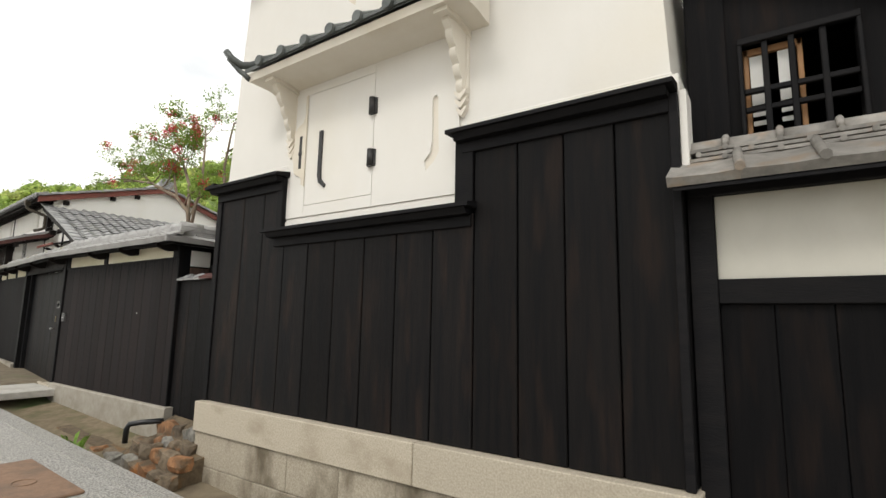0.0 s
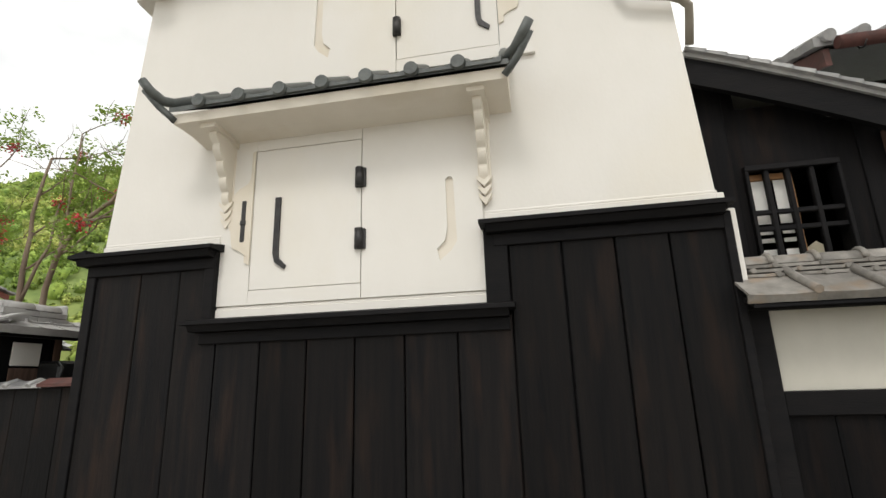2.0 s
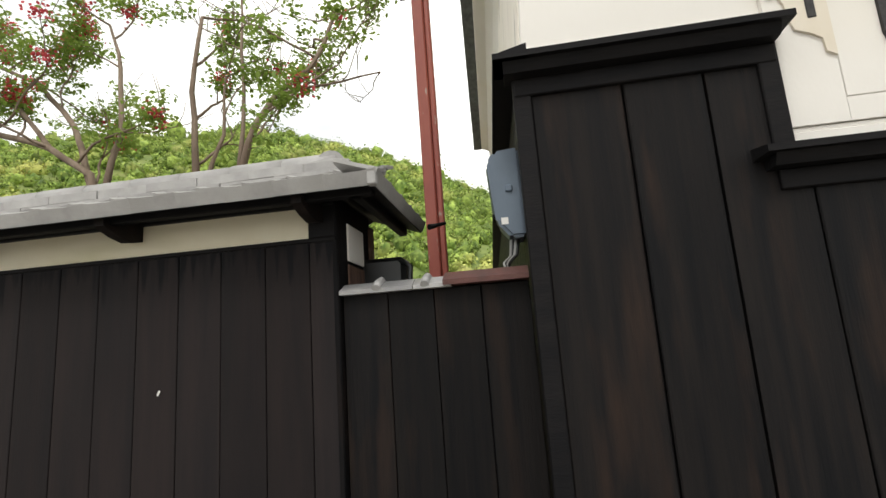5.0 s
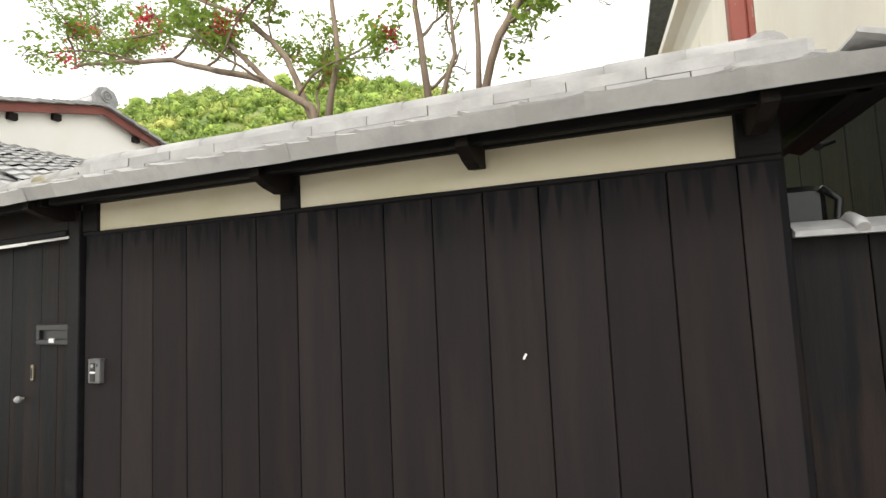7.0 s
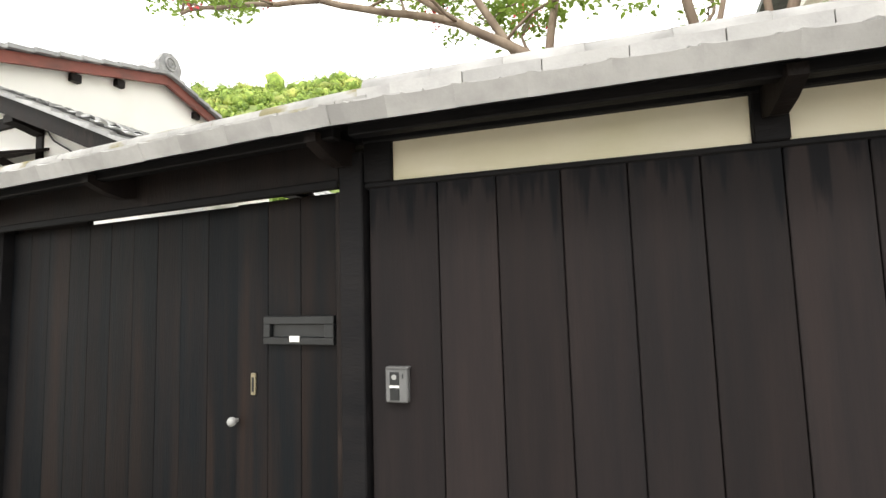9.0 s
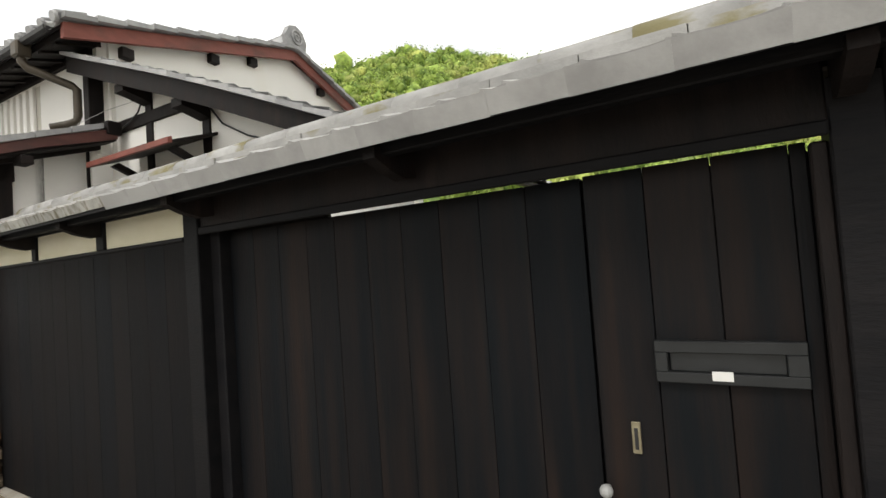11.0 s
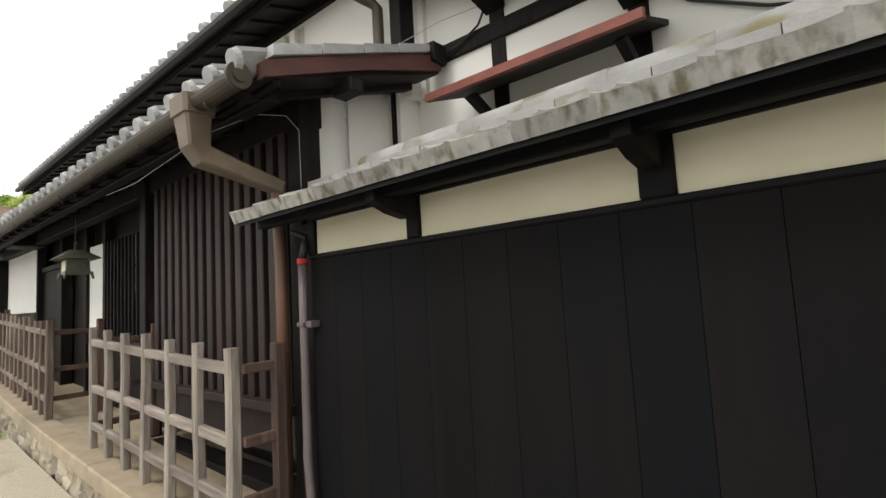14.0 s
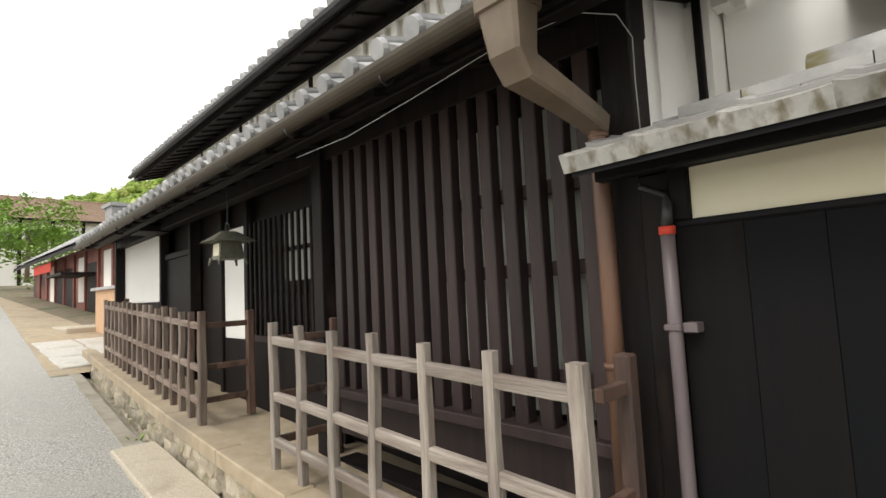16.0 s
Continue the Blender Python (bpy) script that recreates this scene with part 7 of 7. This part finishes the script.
myrtle("leafy crape myrtle with a long limb behind the board wall", (-10.3, 5.75, 0.4), 11, (-0.3, 0.1, 0.2), (
    (((0, 0, 0), (0.02, 0, 1.6), (-0.05, 0, 3.0), (-0.15, 0, 3.55), (-0.7, 0, 3.95), (-1.4, 0.05, 4.22), (-2.1, 0.1, 4.5), (-2.9, 0.15, 4.65), (-3.6, 0.2, 4.78), (-3.9, 0.2, 4.8)), 0.052),
    (((-0.05, 0, 3.0), (0.1, 0.1, 4.1), (0.0, 0.2, 4.9), (-0.3, 0.3, 5.6)), 0.04),
    (((-0.1, 0, 3.3), (-0.6, 0.2, 4.3), (-1.3, 0.35, 5.0), (-2.2, 0.5, 5.5), (-3.1, 0.5, 5.8)), 0.04),
    (((-0.7, 0, 3.95), (-1.5, 0.3, 4.7), (-2.6, 0.4, 5.1), (-3.6, 0.4, 5.2)), 0.032)), leafy=0.5)
myrtle("tall thin crape myrtle with red flowers behind the board wall", (-9.2, 5.75, 0.4), 23, (0.0, 0.1, 0.3), (
    (((0, 0, 0), (0.05, 0, 2.0), (0.0, 0, 3.5), (-0.15, 0.1, 4.4), (-0.1, 0.2, 5.4)), 0.055),
    (((0.02, 0, 3.0), (0.25, 0.1, 3.9), (0.2, 0.2, 4.6)), 0.03)))
myrtle("slender crape myrtle with bare twigs behind the board wall", (-8.7, 5.7, 0.4), 35, (0.0, 0.1, 0.2), (
    (((0, 0, 0), (0.0, 0, 2.0), (0.0, 0, 3.2), (0.2, 0, 3.9), (0.40, 0.05, 4.2), (0.75, 0.15, 4.5), (0.9, 0.2, 4.8), (1.0, 0.3, 5.3)), 0.05),
    (((0.40, 0.05, 4.2), (0.9, 0.1, 4.25), (1.5, 0.15, 4.32)), 0.02),
    (((0.0, 0, 3.0), (-0.05, 0.2, 4.4), (-0.15, 0.3, 5.8)), 0.03)), leafy=-0.02)


def hill():
    """The wooded ridge behind the town: a rising slope crowded with tree crowns."""
    h = thing("wooded_hill", "steep wooded hill with bright green bamboo and dark trees", "hill")
    crest = np.array([(90, 118, 12), (40, 120, 16), (5, 120, 24), (-25, 120, 40), (-50, 120, 53), (-80, 118, 59), (-110, 106, 56), (-140, 88, 48), (-175, 62, 38), (-212, 38, 34), (-255, 8, 35), (-300, -45, 31)], float)
    keys = np.linspace(0, 1, len(crest))

    def spot(s, t):
        cx, cy, cz = (float(np.interp(s, keys, crest[:, i])) for i in range(3))
        k = 0.40 + 0.60 * t
        x, y = -14 + (cx + 14) * k, 2 + (cy - 2) * k
        rise = max(0.0, min(1.0, t)) ** 0.85 if t <= 1 else 1 - (t - 1) * 1.5
        return x, y, 1.0 + cz * rise + 2.2 * noise.noise(Vector((x * 0.05, y * 0.05, 0)))
    bm = bmesh.new()
    grid = [[bm.verts.new(spot(i / 70, j / 10)) for j in range(14)] for i in range(71)]
    for a, b in zip(grid, grid[1:]):
        for k in range(13):
            bm.faces.new((a[k], b[k], b[k + 1], a[k + 1]))
    bmesh.ops.recalc_face_normals(bm, faces=bm.faces[:])
    part("slope", bm, M_WOODS, h)
    ico = bmesh.new()
    bmesh.ops.create_icosphere(ico, subdivisions=1, radius=1.0)
    base_v = np.array([v.co[:] for v in ico.verts])
    base_f = np.array([[v.index for v in f.verts] for f in ico.faces])
    ico.free()
    shapes = []
    for k in range(12):
        o = Vector((k * 9.1, 3, 1))
        d = np.array([1 + 0.55 * noise.noise(Vector(v) * 2.2 + o) + 0.75 * noise.noise(Vector(v) * 5.5 + o) for v in base_v])
        shapes.append(base_v * d[:, None])
    r = random.Random(5)
    rn = np.random.RandomState(8)
    vs, fs, off = [], [], 0
    cards = []
    for i in range(6200):
        t = 1 - 0.95 * r.random() ** 1.25
        if i < 520:
            t = r.uniform(0.96, 1.03)
        x, y, z = spot(r.uniform(0.12, 0.93), t)
        s = (0.55 + 1.5 * r.random() ** 2) * (0.70 + 0.50 * t)
        if i < 90:
            s *= 1.3
            z += 0.8
        a = r.uniform(0, 6.28)
        sc = np.array([s, s, s * r.uniform(0.8, 1.6)])
        sh = shapes[r.randrange(12)] * sc * 0.72
        c, sn = math.cos(a), math.sin(a)
        mid = np.array([x, y, z + s * 0.4])
        p = np.stack([sh[:, 0] * c - sh[:, 1] * sn, sh[:, 0] * sn + sh[:, 1] * c, sh[:, 2]], 1) + mid
        vs.append(p)
        fs.append(base_f + off)
        off += len(p)
        # sprays of leaves standing off the crown
        n = 80
        d = rn.normal(size=(n, 3))
        d[:, 2] = np.abs(d[:, 2]) * 0.9 - 0.25
        d /= np.linalg.norm(d, axis=1)[:, None]
        o = mid + d * sc * rn.uniform(0.55, 1.25, (n, 1))
        u = np.cross(d, rn.normal(size=(n, 3)))
        u /= np.linalg.norm(u, axis=1)[:, None]
        v = np.cross(d, u) + 0.7 * d * rn.uniform(-1, 1, (n, 1))
        w = rn.uniform(0.10, 0.27, (n, 1)) * (0.7 + 0.3 * s)
        cards.append(np.stack([o - u * w, o - v * w * 0.7, o + u * w, o + v * w * 0.7], 1).reshape(-1, 3))

    def foliage(name, verts, faces, mat, smooth, label):
        me = bpy.data.meshes.new(name)
        k = faces.shape[1]
        me.vertices.add(len(verts))
        me.vertices.foreach_set("co", verts.astype(np.float32).ravel())
        me.loops.add(faces.size)
        me.loops.foreach_set("vertex_index", faces.astype(np.int32).ravel())
        me.polygons.add(len(faces))
        me.polygons.foreach_set("loop_start", np.arange(0, faces.size, k, dtype=np.int32))
        me.polygons.foreach_set("use_smooth", [smooth] * len(faces))
        me.update(calc_edges=True)
        me.materials.append(mat)
        ob = new(name, me)
        ob.parent = h
        tagged(ob, label, kind="stuff")
    foliage("far_woods", np.concatenate(vs), np.concatenate(fs), M_CROWNS, True, "crowded tree crowns")
    cv = np.concatenate(cards)
    foliage("leaf_sprays", cv, np.arange(len(cv)).reshape(-1, 4), M_CROWNS, False, "sprays of leaves on the crowns")


def crowns_material():
    m = material("tree_crowns", (0.085, 0.155, 0.026), (0.33, 0.43, 0.085), 0.9, (0.55, 0.55, 0.55), 0.6, 6.0, ((0.50, 0.51, 0.15), (0.13, 0.13, 0.13), 0.50, 0.70))
    n, l = m.node_tree.nodes, m.node_tree.links
    b = n["Principled BSDF"]
    src = b.inputs["Base Color"].links[0].from_socket
    g = n.new("ShaderNodeNewGeometry")
    hv = n.new("ShaderNodeHueSaturation")
    mr = n.new("ShaderNodeMapRange")
    mr.inputs["To Min"].default_value, mr.inputs["To Max"].default_value = 0.60, 1.45
    l.new(g.outputs["Random Per Island"], mr.inputs["Value"])
    l.new(mr.outputs["Result"], hv.inputs["Value"])
    l.new(src, hv.inputs["Color"])
    l.new(hv.outputs["Color"], b.inputs["Base Color"])
    return m


M_CROWNS = crowns_material()
hill()
